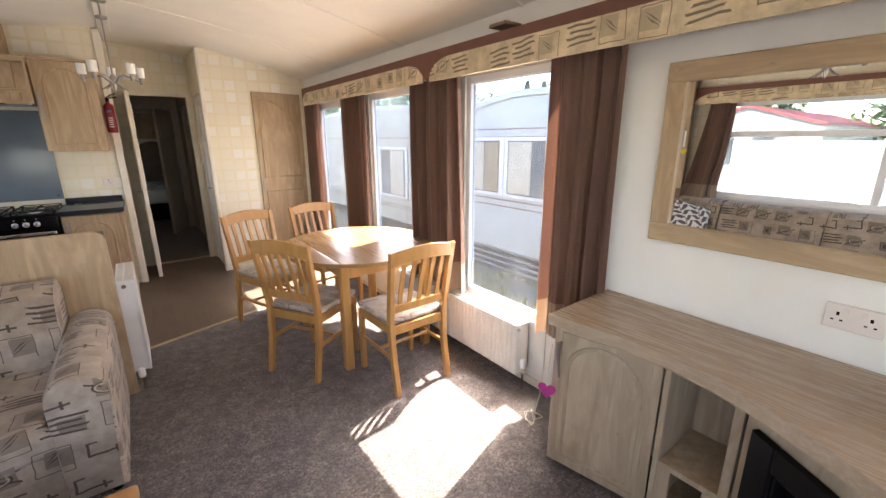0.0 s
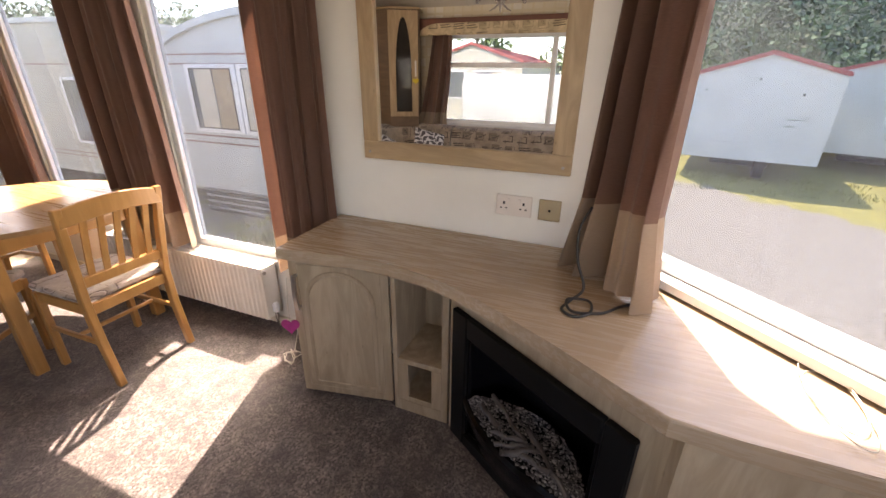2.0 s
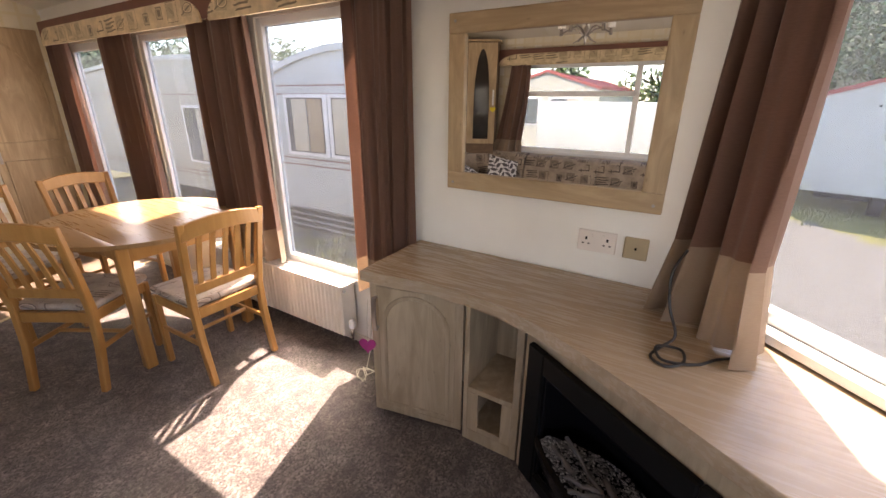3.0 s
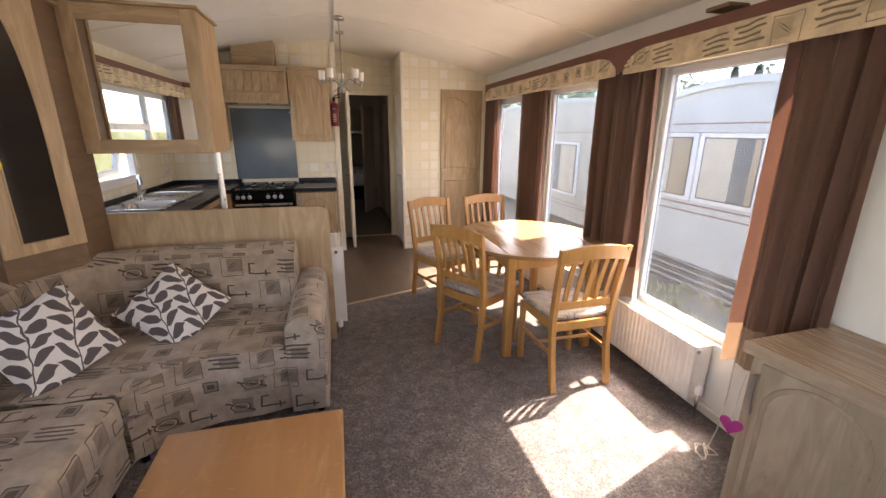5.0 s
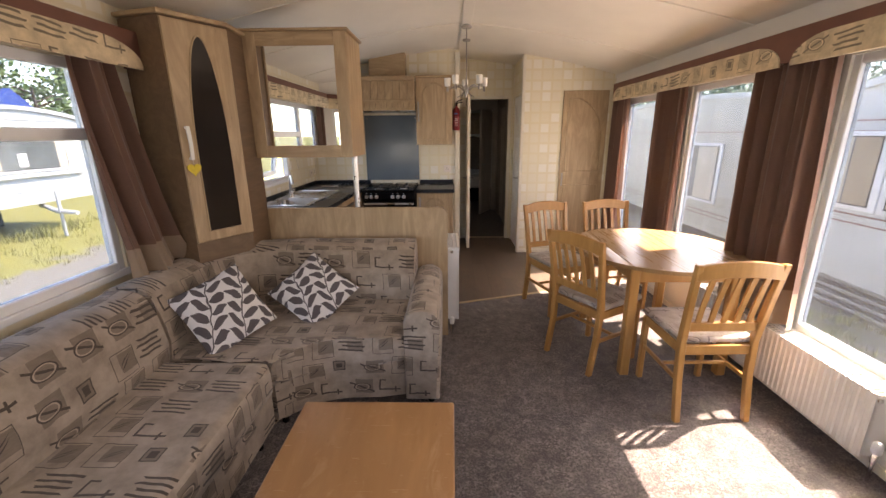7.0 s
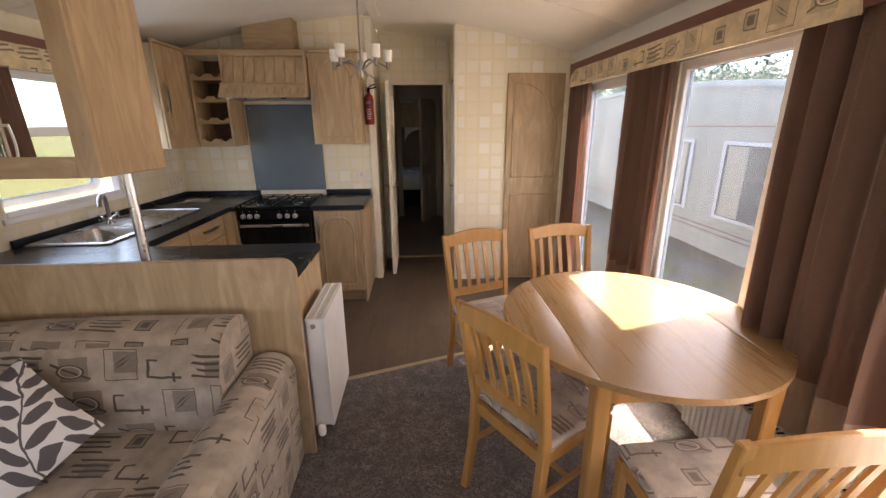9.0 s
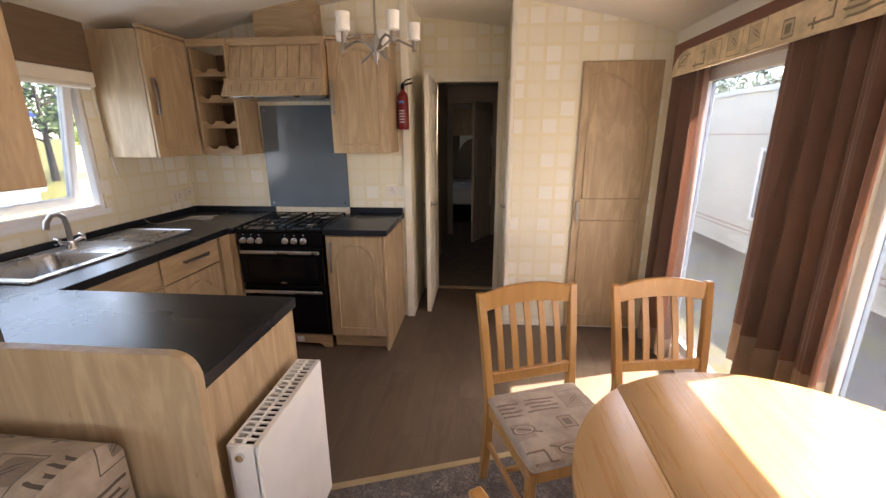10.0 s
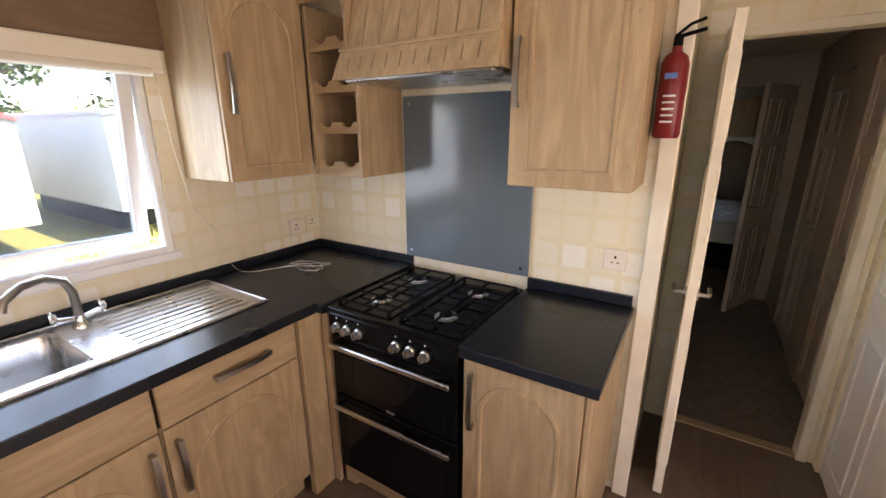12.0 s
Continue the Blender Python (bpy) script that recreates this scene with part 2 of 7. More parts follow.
def leaf_fabric(name):
    """White cushion cover with dark grey leaves on stems."""
    k = Nodes(name, 0.85)
    mp = k.n("Mapping")
    wob = k.n("TexNoise")
    k.put(wob.inputs["Vector"], k.obj())
    wob.inputs["Scale"].default_value = 8.0
    k.put(mp.inputs["Vector"], k.vec("ADD", k.obj(), k.vec("MULTIPLY", k.vec("SUBTRACT", wob.outputs["Color"], (0.5, 0.5, 0.5)), (0.07, 0.07, 0.0))))
    mp.inputs["Rotation"].default_value = (0, 0, 0.5)
    sep = k.n("SeparateXYZ")
    k.put(sep.inputs[0], mp.outputs[0])
    x, y = sep.outputs[0], sep.outputs[1]
    W, P = 0.165, 0.071
    u = k.op("SUBTRACT", k.op("FRACT", k.op("DIVIDE", x, W)), 0.5)
    u = k.op("MULTIPLY", u, W)
    side = k.op("GREATER_THAN", u, 0.0)
    au = k.op("ABSOLUTE", u)
    col_no = k.op("FLOOR", k.op("DIVIDE", x, W))
    v = k.op("ADD", y, k.op("ADD", k.op("MULTIPLY", side, P * 0.5), k.op("MULTIPLY", col_no, P * 0.37)))
    v = k.op("SUBTRACT", v, k.op("MULTIPLY", au, 0.75))
    w = k.op("MULTIPLY", k.op("SUBTRACT", k.op("FRACT", k.op("DIVIDE", v, P)), 0.5), P)
    along = k.op("DIVIDE", k.op("SUBTRACT", au, 0.0425), 0.040)
    width = k.op("MULTIPLY", k.op("SUBTRACT", 1.0, k.op("MULTIPLY", along, along)), 0.027)
    leaf = k.op("LESS_THAN", k.op("ABSOLUTE", w), width)
    stem = k.op("LESS_THAN", au, 0.0035)
    mask = k.op("MAXIMUM", leaf, stem)
    weave = k.noise(k.obj(), 500.0, 2)
    c = k.mix(mask, (0.72, 0.70, 0.68), (0.075, 0.065, 0.07))
    k.color(k.mix(k.op("MULTIPLY", weave, 0.2), c, (0.3, 0.28, 0.27)))
    k.bump(weave, 0.3, 0.001)
    return k.m


def tile_paper(name, base, light, size=0.12):
    """Wallboard printed with pale squares of several tones."""
    k = Nodes(name, 0.55)
    uv = k.uv()
    sc = k.scaled(uv, (1 / size, 1 / size, 1))
    wn_ = k.n("TexWhiteNoise")
    k.put(wn_.inputs["Vector"], k.vec("FLOOR", sc))
    sep = k.n("SeparateXYZ")
    k.put(sep.inputs[0], k.vec("SUBTRACT", k.vec("FRACTION", sc), (0.5, 0.5, 0)))
    edge = k.op("MAXIMUM", k.op("ABSOLUTE", sep.outputs[0]), k.op("ABSOLUTE", sep.outputs[1]))
    inside = k.range(k.op("SMOOTH_MIN", k.op("MULTIPLY", k.op("SUBTRACT", 0.43, edge), 16.0), 1.0, 0.2), 0.0, 1.0)
    tone = k.ramp(wn_.outputs["Value"], (0.0, tuple(v * 1.03 for v in base)), (0.62, tuple(a + (b - a) * 0.35 for a, b in zip(base, light))), (0.86, light))
    mott = k.noise(uv, 30.0, 4)
    c = k.mix(inside, tuple(v * q for v, q in zip(base, (1.0, 0.985, 0.92))), tone)
    c = k.mix(k.range(mott, 0.0, 0.22), c, tuple(v * 0.8 for v in base))
    k.color(c)
    k.bump(mott, 0.08, 0.001)
    return k.m


def carpet_mat(name, c1, c2):
    """Cut pile with dark and light tufts and trodden patches."""
    k = Nodes(name, 0.95)
    p = k.obj()
    tuft = k.noise(p, 95.0, 4, 0.85)
    speck = k.noise(p, 66.0, 4, 0.75)
    worn = k.noise(p, 5.0, 6, 0.65)
    vor = k.n("TexVoronoi")
    k.put(vor.inputs["Vector"], p)
    vor.inputs["Scale"].default_value = 135.0
    rgb = k.n("SeparateXYZ")
    k.put(rgb.inputs[0], vor.outputs["Color"])
    c = k.ramp(rgb.outputs[0], (0.0, tuple(v * 0.22 for v in c1)), (0.5, tuple(v * 0.95 for v in c1)), (1.0, tuple(v * 2.1 for v in c1)))
    c = k.mix(k.range(worn, -0.5, 0.9), c, k.ramp(speck, (0.40, tuple(v * 0.45 for v in c2)), (0.52, tuple(v * 1.05 for v in c2)), (0.62, tuple(v * 1.85 for v in c2))))
    big = k.noise(p, 1.1, 4)
    c = k.mix(k.range(big, -0.4, 0.8), c, tuple(v * 0.6 for v in c2))
    blot = k.noise(p, 11.0, 5, 0.7)
    c = k.mix(k.range(blot, -1.6, 2.2), c, tuple(v * 0.42 for v in c1))
    k.color(c)
    k.b.inputs["Sheen Weight"].default_value = 0.15
    k.bump(tuft, 0.9, 0.008)
    return k.m


def plank_mat(name):
    """Sheet vinyl printed with brown wood planks."""
    k = Nodes(name, 0.42)
    sep = k.n("SeparateXYZ")
    k.put(sep.inputs[0], k.obj())
    x, y = sep.outputs[0], sep.outputs[1]
    lane = k.op("FLOOR", k.op("DIVIDE", x, 0.15))
    wn_ = k.n("TexWhiteNoise", noise_dimensions="1D")
    k.put(wn_.inputs["W"], lane)
    yy = k.op("ADD", k.op("DIVIDE", y, 0.85), k.op("MULTIPLY", wn_.outputs["Value"], 5.0))
    wn2 = k.n("TexWhiteNoise", noise_dimensions="2D")
    cv = k.n("CombineXYZ")
    k.put(cv.inputs[0], lane)
    k.put(cv.inputs[1], k.op("FLOOR", yy))
    k.put(wn2.inputs["Vector"], cv.outputs[0])
    gv = k.vec("ADD", k.obj(), k.vec("MULTIPLY", wn2.outputs["Color"], (3, 9, 0)))
    grain = k.noise(k.scaled(gv, (13, 2.4, 1)), 1.0, 6, 0.7, 1.2)
    c = k.ramp(grain, (0.25, (0.066, 0.044, 0.031)), (0.5, (0.108, 0.074, 0.053)), (0.75, (0.158, 0.112, 0.081)))
    c = k.mix(k.op("MULTIPLY", wn2.outputs["Value"], 0.65), c, (0.15, 0.112, 0.085))
    fx = k.op("FRACT", k.op("DIVIDE", x, 0.15))
    fy = k.op("FRACT", yy)
    seam = k.op("MAXIMUM", k.op("LESS_THAN", fx, 0.014), k.op("LESS_THAN", fy, 0.003))
    c = k.mix(k.op("MULTIPLY", seam, 0.55), c, (0.03, 0.022, 0.017))
    k.color(c)
    k.rough(k.range(grain, 0.35, 0.55))
    k.bump(k.op("SUBTRACT", grain, seam), 0.12, 0.001)
    return k.m


def glass_mat(name, tint=(1, 1, 1), rough=0.0, veil=0.014):
    """Window glass; a streaky translucent layer paints in veiling glare."""
    k = Nodes(name, rough)
    k.color(tint)
    k.b.inputs["Transmission Weight"].default_value = 1.0
    k.b.inputs["IOR"].default_value = 1.2
    p = k.obj()
    haze = k.noise(p, 2.2, 4)
    streak = k.noise(k.scaled(p, (14.0, 14.0, 1.3)), 1.0, 4, 0.6)
    tr = k.n("BsdfTranslucent")
    tr.inputs[0].default_value = (0.9, 0.92, 0.95, 1.0)
    mx = k.n("MixShader")
    k.put(mx.inputs[0], k.op("MULTIPLY", k.op("MULTIPLY", haze, k.range(streak, 0.3, 1.7)), veil * 2.0))
    k.t.links.new(k.b.outputs[0], mx.inputs[1])
    k.t.links.new(tr.outputs[0], mx.inputs[2])
    k.t.links.new(mx.outputs[0], k.t.nodes["Material Output"].inputs[0])
    return k.m


OAK = (0.52, 0.375, 0.225)
OAK2 = (0.32, 0.212, 0.115)
M = {}


def dull(m, level):
    m.node_tree.nodes["Principled BSDF"].inputs["Specular IOR Level"].default_value = level
    return m


M["oak_z"] = wood("oak laminate upright", OAK, OAK2, "z")
M["oak_y"] = wood("oak laminate along", OAK, OAK2, "y")
M["oak_x"] = wood("oak laminate across", OAK, OAK2, "x")
M["ash_z"] = wood("washed oak upright", (0.49, 0.385, 0.265), (0.30, 0.225, 0.145), "z")
M["ash_y"] = wood("washed oak along", (0.43, 0.325, 0.225), (0.345, 0.255, 0.172), "y", 0.25)
M["beech"] = wood("varnished beech", (0.46, 0.235, 0.073), (0.33, 0.155, 0.042), "z", 0.33, 0.8, 0.0)
M["beech_y"] = dull(wood("varnished beech top", (0.31, 0.187, 0.086), (0.262, 0.15, 0.066), "y", 0.27, 0.6, 0.0), 0.3)
M["pine"] = scuffed(wood("worn orange pine", (0.46, 0.24, 0.098), (0.385, 0.188, 0.07), "y", 0.38, 0.6, 0.25), (0.62, 0.42, 0.25))
# brown boarding, also used where oak gets its shade through colour
M["dark_and_shaded_wood"] = wood("brown panelling and shaded oak", (0.20, 0.125, 0.07), (0.13, 0.08, 0.045), "y", 0.5)
M["sofa"] = motif_fabric("sofa fabric", (0.385, 0.31, 0.24), (0.04, 0.028, 0.02), (0.125, 0.093, 0.07), 0.15)
M["pelmet_fabric"] = motif_fabric("pelmet fabric", (0.72, 0.575, 0.37), (0.15, 0.118, 0.08), (0.40, 0.32, 0.205), 0.15)
M["seat_fabric"] = motif_fabric("seat pad fabric", (0.44, 0.37, 0.31), (0.15, 0.11, 0.09), (0.30, 0.23, 0.19), 0.14)
M["leaf"] = leaf_fabric("leaf print")
M["paper"] = tile_paper("cream tile paper", (0.735, 0.66, 0.50), (0.815, 0.775, 0.685))
M["wall"] = plain("warm white wallboard", (0.80, 0.77, 0.70), 0.6, vary=0.05, scale=3, bump=0.05)
M["ceiling"] = plain("cream ceiling board", (0.86, 0.81, 0.71), 0.65, vary=0.07, scale=1.6, bump=0.06)
M["white_gloss"] = plain("white plastic", (0.82, 0.82, 0.81), 0.3, vary=0.06, bump=0.03)
M["white_paint"] = plain("white enamel", (0.80, 0.79, 0.765), 0.35, vary=0.08, bump=0.04)
M["radiator_paint"] = plain("aged white enamel", (0.77, 0.735, 0.655), 0.35, vary=0.08, bump=0.04)
M["cream_paint"] = plain("cream paint", (0.74, 0.68, 0.56), 0.5, vary=0.1, bump=0.06)
M["carpet"] = carpet_mat("mottled grey brown carpet", (0.160, 0.136, 0.130), (0.156, 0.126, 0.115))
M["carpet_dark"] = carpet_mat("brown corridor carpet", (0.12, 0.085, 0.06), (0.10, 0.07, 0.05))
M["vinyl"] = plank_mat("wood print vinyl")
M["black_top"] = dull(plain("black laminate worktop", (0.010, 0.012, 0.017), 0.27, vary=0.12, scale=1.0, bump=0.06, fine=260), 0.3)
M["black"] = dull(plain("black enamel", (0.005, 0.005, 0.0055), 0.16, vary=0.2, bump=0.02), 0.12)
M["black_matt"] = dull(plain("matt black", (0.004, 0.004, 0.0045), 0.6, vary=0.2), 0.08)
M["black_glass"] = dull(plain("dark oven glass", (0.004, 0.004, 0.005), 0.06, vary=0.1, bump=0), 0.25)
M["smoke"] = plain("smoked cabinet glass", (0.022, 0.018, 0.016), 0.04, vary=0.1, bump=0)
M["steel"] = plain("brushed steel", (0.62, 0.62, 0.62), 0.27, 1.0, vary=0.06, scale=5, bump=0)
M["chrome"] = plain("chrome", (0.75, 0.75, 0.76), 0.1, 1.0, vary=0.05, bump=0)
M["pewter"] = plain("dull nickel handle", (0.40, 0.37, 0.34), 0.32, 1.0, vary=0.15, bump=0.03)
M["brass"] = plain("brass plate", (0.52, 0.42, 0.27), 0.4, 0.6, vary=0.15, bump=0.03)
M["slate"] = plain("grey blue splashback", (0.13, 0.165, 0.195), 0.13, vary=0.12, scale=2.5, bump=0.02)
M["fire_black"] = dull(plain("black fire frame", (0.006, 0.006, 0.006), 0.4, vary=0.2), 0.1)
# corridor doors and walls: the dim light there is painted into both colours
M["corridor_door"] = plain("dimmed corridor door", (0.44, 0.36, 0.28), 0.45, vary=0.08, bump=0.04)
M["corridor_wall"] = plain("dimmed corridor wallboard", (0.34, 0.265, 0.195), 0.55, vary=0.1, scale=3, bump=0.05)
M["mirror"] = Nodes("mirror", 0.0, 1.0).color((0.86, 0.88, 0.87)).m
# grey tint tones down the bright view; direct light passes undimmed
M["glass"] = glass_mat("view dimming window glass", (0.29, 0.315, 0.325))
M["red"] = plain("red enamel", (0.18, 0.006, 0.010), 0.3, vary=0.12, bump=0.02)
M["pale_label"] = plain("pale label", (0.62, 0.63, 0.66), 0.5, vary=0.08)
M["blue_label"] = plain("blue label", (0.06, 0.16, 0.42), 0.5, vary=0.08)
M["pink"] = plain("pink tag", (0.42, 0.03, 0.20), 0.5, vary=0.2, scale=60)
M["yellow"] = plain("yellow tag", (0.66, 0.50, 0.02), 0.5, vary=0.15, scale=60)
M["rubber"] = plain("black cable", (0.012, 0.012, 0.012), 0.5, vary=0.1)
M["socket_white"] = plain("yellowed white plastic", (0.74, 0.66, 0.59), 0.4, vary=0.05, bump=0.02)
M["white_cord"] = plain("white cord", (0.55, 0.52, 0.44), 0.6, vary=0.1)
M["shade"] = plain("opal glass", (0.88, 0.86, 0.80), 0.25, vary=0.03, bump=0)


def curtain_mat(name, c, c2):
    k = Nodes(name, 0.8)
    uv = k.obj()
    slub = k.noise(k.scaled(uv, (60, 60, 420)), 1.0, 3)
    big = k.noise(uv, 4.0, 3)
    col = k.mix(k.range(slub, 0.0, 1.0), c, c2)
    k.color(k.mix(k.range(big, 0.0, 0.25), col, tuple(v * 0.7 for v in c)))
    k.b.inputs["Sheen Weight"].default_value = 0.35
    k.bump(slub, 0.3, 0.0015)
    k.b.inputs["Transmission Weight"].default_value = 0.0
    tr = k.n("BsdfTranslucent")
    k.put(tr.inputs[0], col)
    mx = k.n("MixShader")
    mx.inputs[0].default_value = 0.025
    out = k.t.nodes["Material Output"]
    k.t.links.new(k.b.outputs[0], mx.inputs[1])
    k.t.links.new(tr.outputs[0], mx.inputs[2])
    k.t.links.new(mx.outputs[0], out.inputs[0])
    return k.m


M["curtain"] = curtain_mat("brown curtain", (0.32, 0.185, 0.132), (0.215, 0.12, 0.085))
M["curtain_band"] = curtain_mat("cream curtain band", (0.56, 0.43, 0.31), (0.44, 0.33, 0.24))
M["pelmet_brown"] = plain("brown pelmet cloth", (0.175, 0.075, 0.05), 0.7, vary=0.15, scale=9, bump=0.2)


# ---- mesh helpers ----
def box_uv(bm):
    layer = bm.loops.layers.uv.verify()
    for f in bm.faces:
        n = f.normal
        a = max(range(3), key=lambda i: abs(n[i]))
        i, j = ((1, 2), (0, 2), (0, 1))[a]
        for lp in f.loops:
            co = lp.vert.co
            lp[layer].uv = (co[i] + co[a] * 0.31, co[j] + co[a] * 0.17)


def part(name, bm, material, parent=None, label="", smooth=False):
    """Links a bmesh as one mesh object, under a thing or a part when one is given."""
    bm.normal_update()
    box_uv(bm)
    me = bpy.data.meshes.new(name)
    bm.to_mesh(me)
    bm.free()
    me.materials.append(M[material])
    if smooth:
        me.shade_smooth()
        me.set_sharp_from_angle(angle=radians(38))
    ob = new(name, me)
    if parent is not None:
        ob.parent = parent
    if label:
        ob["label"] = label
    return ob


def thing(name, label, category, group="", kind=""):
    return tagged(new(name), label, category, group, kind)


def structure(name, bm, material, label, category, smooth=False):
    return tagged(part(name, bm, material, smooth=smooth), label, category, "", "structure")


def bm_new():
    return bmesh.new()


def xform(verts, m):
    if m is not None:
        for v in verts:
            v.co = m @ v.co


def box(bm, x0, x1, y0, y1, z0, z1, bevel=0.0, m=None, seg=1):
    made = bmesh.ops.create_cube(bm, size=1.0)["verts"]
    for v in made:
        v.co = Vector(((x0 + x1) / 2 + v.co.x * (x1 - x0), (y0 + y1) / 2 + v.co.y * (y1 - y0), (z0 + z1) / 2 + v.co.z * (z1 - z0)))
    if bevel:
        edges = list({e for v in made for e in v.link_edges})
        got = bmesh.ops.bevel(bm, geom=edges, offset=bevel, segments=seg, profile=0.5, affect="EDGES")
        made = list({v for v in got["verts"]} | {v for v in made if v.is_valid})
    xform(made, m)
    return bm


def one_box(*a, **k):
    return box(bm_new(), *a, **k)


def prism(bm, pts, z0, z1, bevel=0.0, m=None, seg=2):
    """A flat polygon in x, y raised from z0 to z1."""
    lo = [bm.verts.new((x, y, z0)) for x, y in pts]
    hi = [bm.verts.new((x, y, z1)) for x, y in pts]
    n = len(pts)
    area = sum(pts[i][0] * pts[(i + 1) % n][1] - pts[(i + 1) % n][0] * pts[i][1] for i in range(n))
    if area < 0:
        lo.reverse()
        hi.reverse()
    fs = [bm.faces.new(lo[::-1]), bm.faces.new(hi)]
    fs += [bm.faces.new((lo[i], lo[(i + 1) % n], hi[(i + 1) % n], hi[i])) for i in range(n)]
    made = lo + hi
    if bevel:
        rim = [e for f in fs[:2] for e in f.edges]
        got = bmesh.ops.bevel(bm, geom=rim, offset=bevel, segments=seg, profile=0.5, affect="EDGES")
        made = list({v for v in got["verts"]} | {v for v in made if v.is_valid})
    xform(made, m)
    return bm


def cyl(bm, p, q, r, r2=None, n=16, caps=True):
    p, q = Vector(p), Vector(q)
    d = q - p
    made = bmesh.ops.create_cone(bm, cap_ends=caps, segments=n, radius1=r, radius2=r if r2 is None else r2, depth=d.length)["verts"]
    m = Matrix.Translation((p + q) / 2) @ d.to_track_quat("Z", "Y").to_matrix().to_4x4()
    xform(made, m)
    return bm


def tube(bm, pts, r, n=8, closed=False):
    """A round bar along points."""
    pts = [Vector(p) for p in pts]
    rings = []
    cnt = len(pts)
    s = None
    for i, p in enumerate(pts):
        a = pts[i - 1] if i or closed else p
        b = pts[(i + 1) % cnt] if i < cnt - 1 or closed else p
        d = (b - a).normalized()
        if s is None:
            s = d.orthogonal()
        s = (s - d * s.dot(d)).normalized()
        u = s.cross(d).normalized()
        rings.append([bm.verts.new(p + r * (math.cos(2 * math.pi * k / n) * s + math.sin(2 * math.pi * k / n) * u)) for k in range(n)])
    for i in range(cnt if closed else cnt - 1):
        a, b = rings[i], rings[(i + 1) % cnt]
        for k in range(n):
            bm.faces.new((a[k], a[(k + 1) % n], b[(k + 1) % n], b[k]))
    if not closed:
        bm.faces.new(rings[0][::-1])
        bm.faces.new(rings[-1])
    bmesh.ops.recalc_face_normals(bm, faces=bm.faces)
    return bm


def lathe(bm, prof, n=20, m=None):
    """Turns a profile of (radius, z) round the z axis."""
    rings = [[bm.verts.new((r * math.cos(2 * math.pi * k / n), r * math.sin(2 * math.pi * k / n), z)) for k in range(n)] for r, z in prof]
    for a, b in zip(rings, rings[1:]):
        for k in range(n):
            bm.faces.new((a[k], a[(k + 1) % n], b[(k + 1) % n], b[k]))
    if prof[0][0] > 1e-4:
        bm.faces.new(rings[0][::-1])
    if prof[-1][0] > 1e-4:
        bm.faces.new(rings[-1])
    xform([v for r in rings for v in r], m)
    bmesh.ops.remove_doubles(bm, verts=[v for r in rings for v in r], dist=1e-6)
    return bm


def sweep(bm, path, profile):
    """Sweeps a closed profile of (out, up) along a level path of (x, y); out is to the right of the way."""
    cnt = len(path)
    rings = []
    for i, (x, y) in enumerate(path):
        a, b = Vector(path[max(i - 1, 0)]), Vector(path[min(i + 1, cnt - 1)])
        d = (b - a).normalized()
        s = Vector((d.y, -d.x))
        rings.append([bm.verts.new((x + s.x * o, y + s.y * o, z)) for o, z in profile])
    n = len(profile)
    for a, b in zip(rings, rings[1:]):
        for k in range(n):
            bm.faces.new((a[k], a[(k + 1) % n], b[(k + 1) % n], b[k]))
    bm.faces.new(rings[0][::-1])
    bm.faces.new(rings[-1])
    bmesh.ops.recalc_face_normals(bm, faces=bm.faces)
    return bm


def cells(bm, us, vs, keep, t0, t1, put):
    """A slab cut into a grid of which only the kept cells are built, with outer faces alone."""
    on = {(i, j) for i in range(len(us) - 1) for j in range(len(vs) - 1) if keep((us[i] + us[i + 1]) / 2, (vs[j] + vs[j + 1]) / 2)}
    cache = {}

    def v(i, j, t):
        key = (i, j, t)
        if key not in cache:
            cache[key] = bm.verts.new(put(us[i], vs[j], t1 if t else t0))
        return cache[key]

    for i, j in on:
        bm.faces.new((v(i, j, 0), v(i, j + 1, 0), v(i + 1, j + 1, 0), v(i + 1, j, 0)))
        bm.faces.new((v(i, j, 1), v(i + 1, j, 1), v(i + 1, j + 1, 1), v(i, j + 1, 1)))
        for (di, dj), (a, b) in {(0, -1): ((i, j), (i + 1, j)), (1, 0): ((i + 1, j), (i + 1, j + 1)), (0, 1): ((i + 1, j + 1), (i, j + 1)), (-1, 0): ((i, j + 1), (i, j))}.items():
            if (i + di, j + dj) not in on:
                bm.faces.new((v(*a, 0), v(*b, 0), v(*b, 1), v(*a, 1)))
    bmesh.ops.recalc_face_normals(bm, faces=bm.faces)
    return bm


def wall(name, put, u0, u1, z0, z1, holes, t0, t1, material, label):
    us = sorted({u0, u1, *[h for a in holes for h in a[:2]]})
    zs = sorted({z0, z1, *[h for a in holes for h in a[2:]]})
    bm = cells(bm_new(), us, zs, lambda u, z: not any(a < u < b and c < z < d for a, b, c, d in holes), t0, t1, put)
    return structure(name, bm, material, label, "wall")


def soften(bm, cuts=2, amount=0.006, scale=5.0, seed=0.0):
    """Slight unevenness for stuffed things."""
    for v in bm.verts:
        p = v.co * scale + Vector((seed, seed, seed))
        v.co += v.normal * (noise.noise(p) * amount)
    return bm


# ---- the shell ----
XL, XR, XM = -1.70, 2.0, 0.15


def ceil_z(x):
    d = abs(x - XM)
    return 2.49 - 0.085 * d - 0.05 * d * d


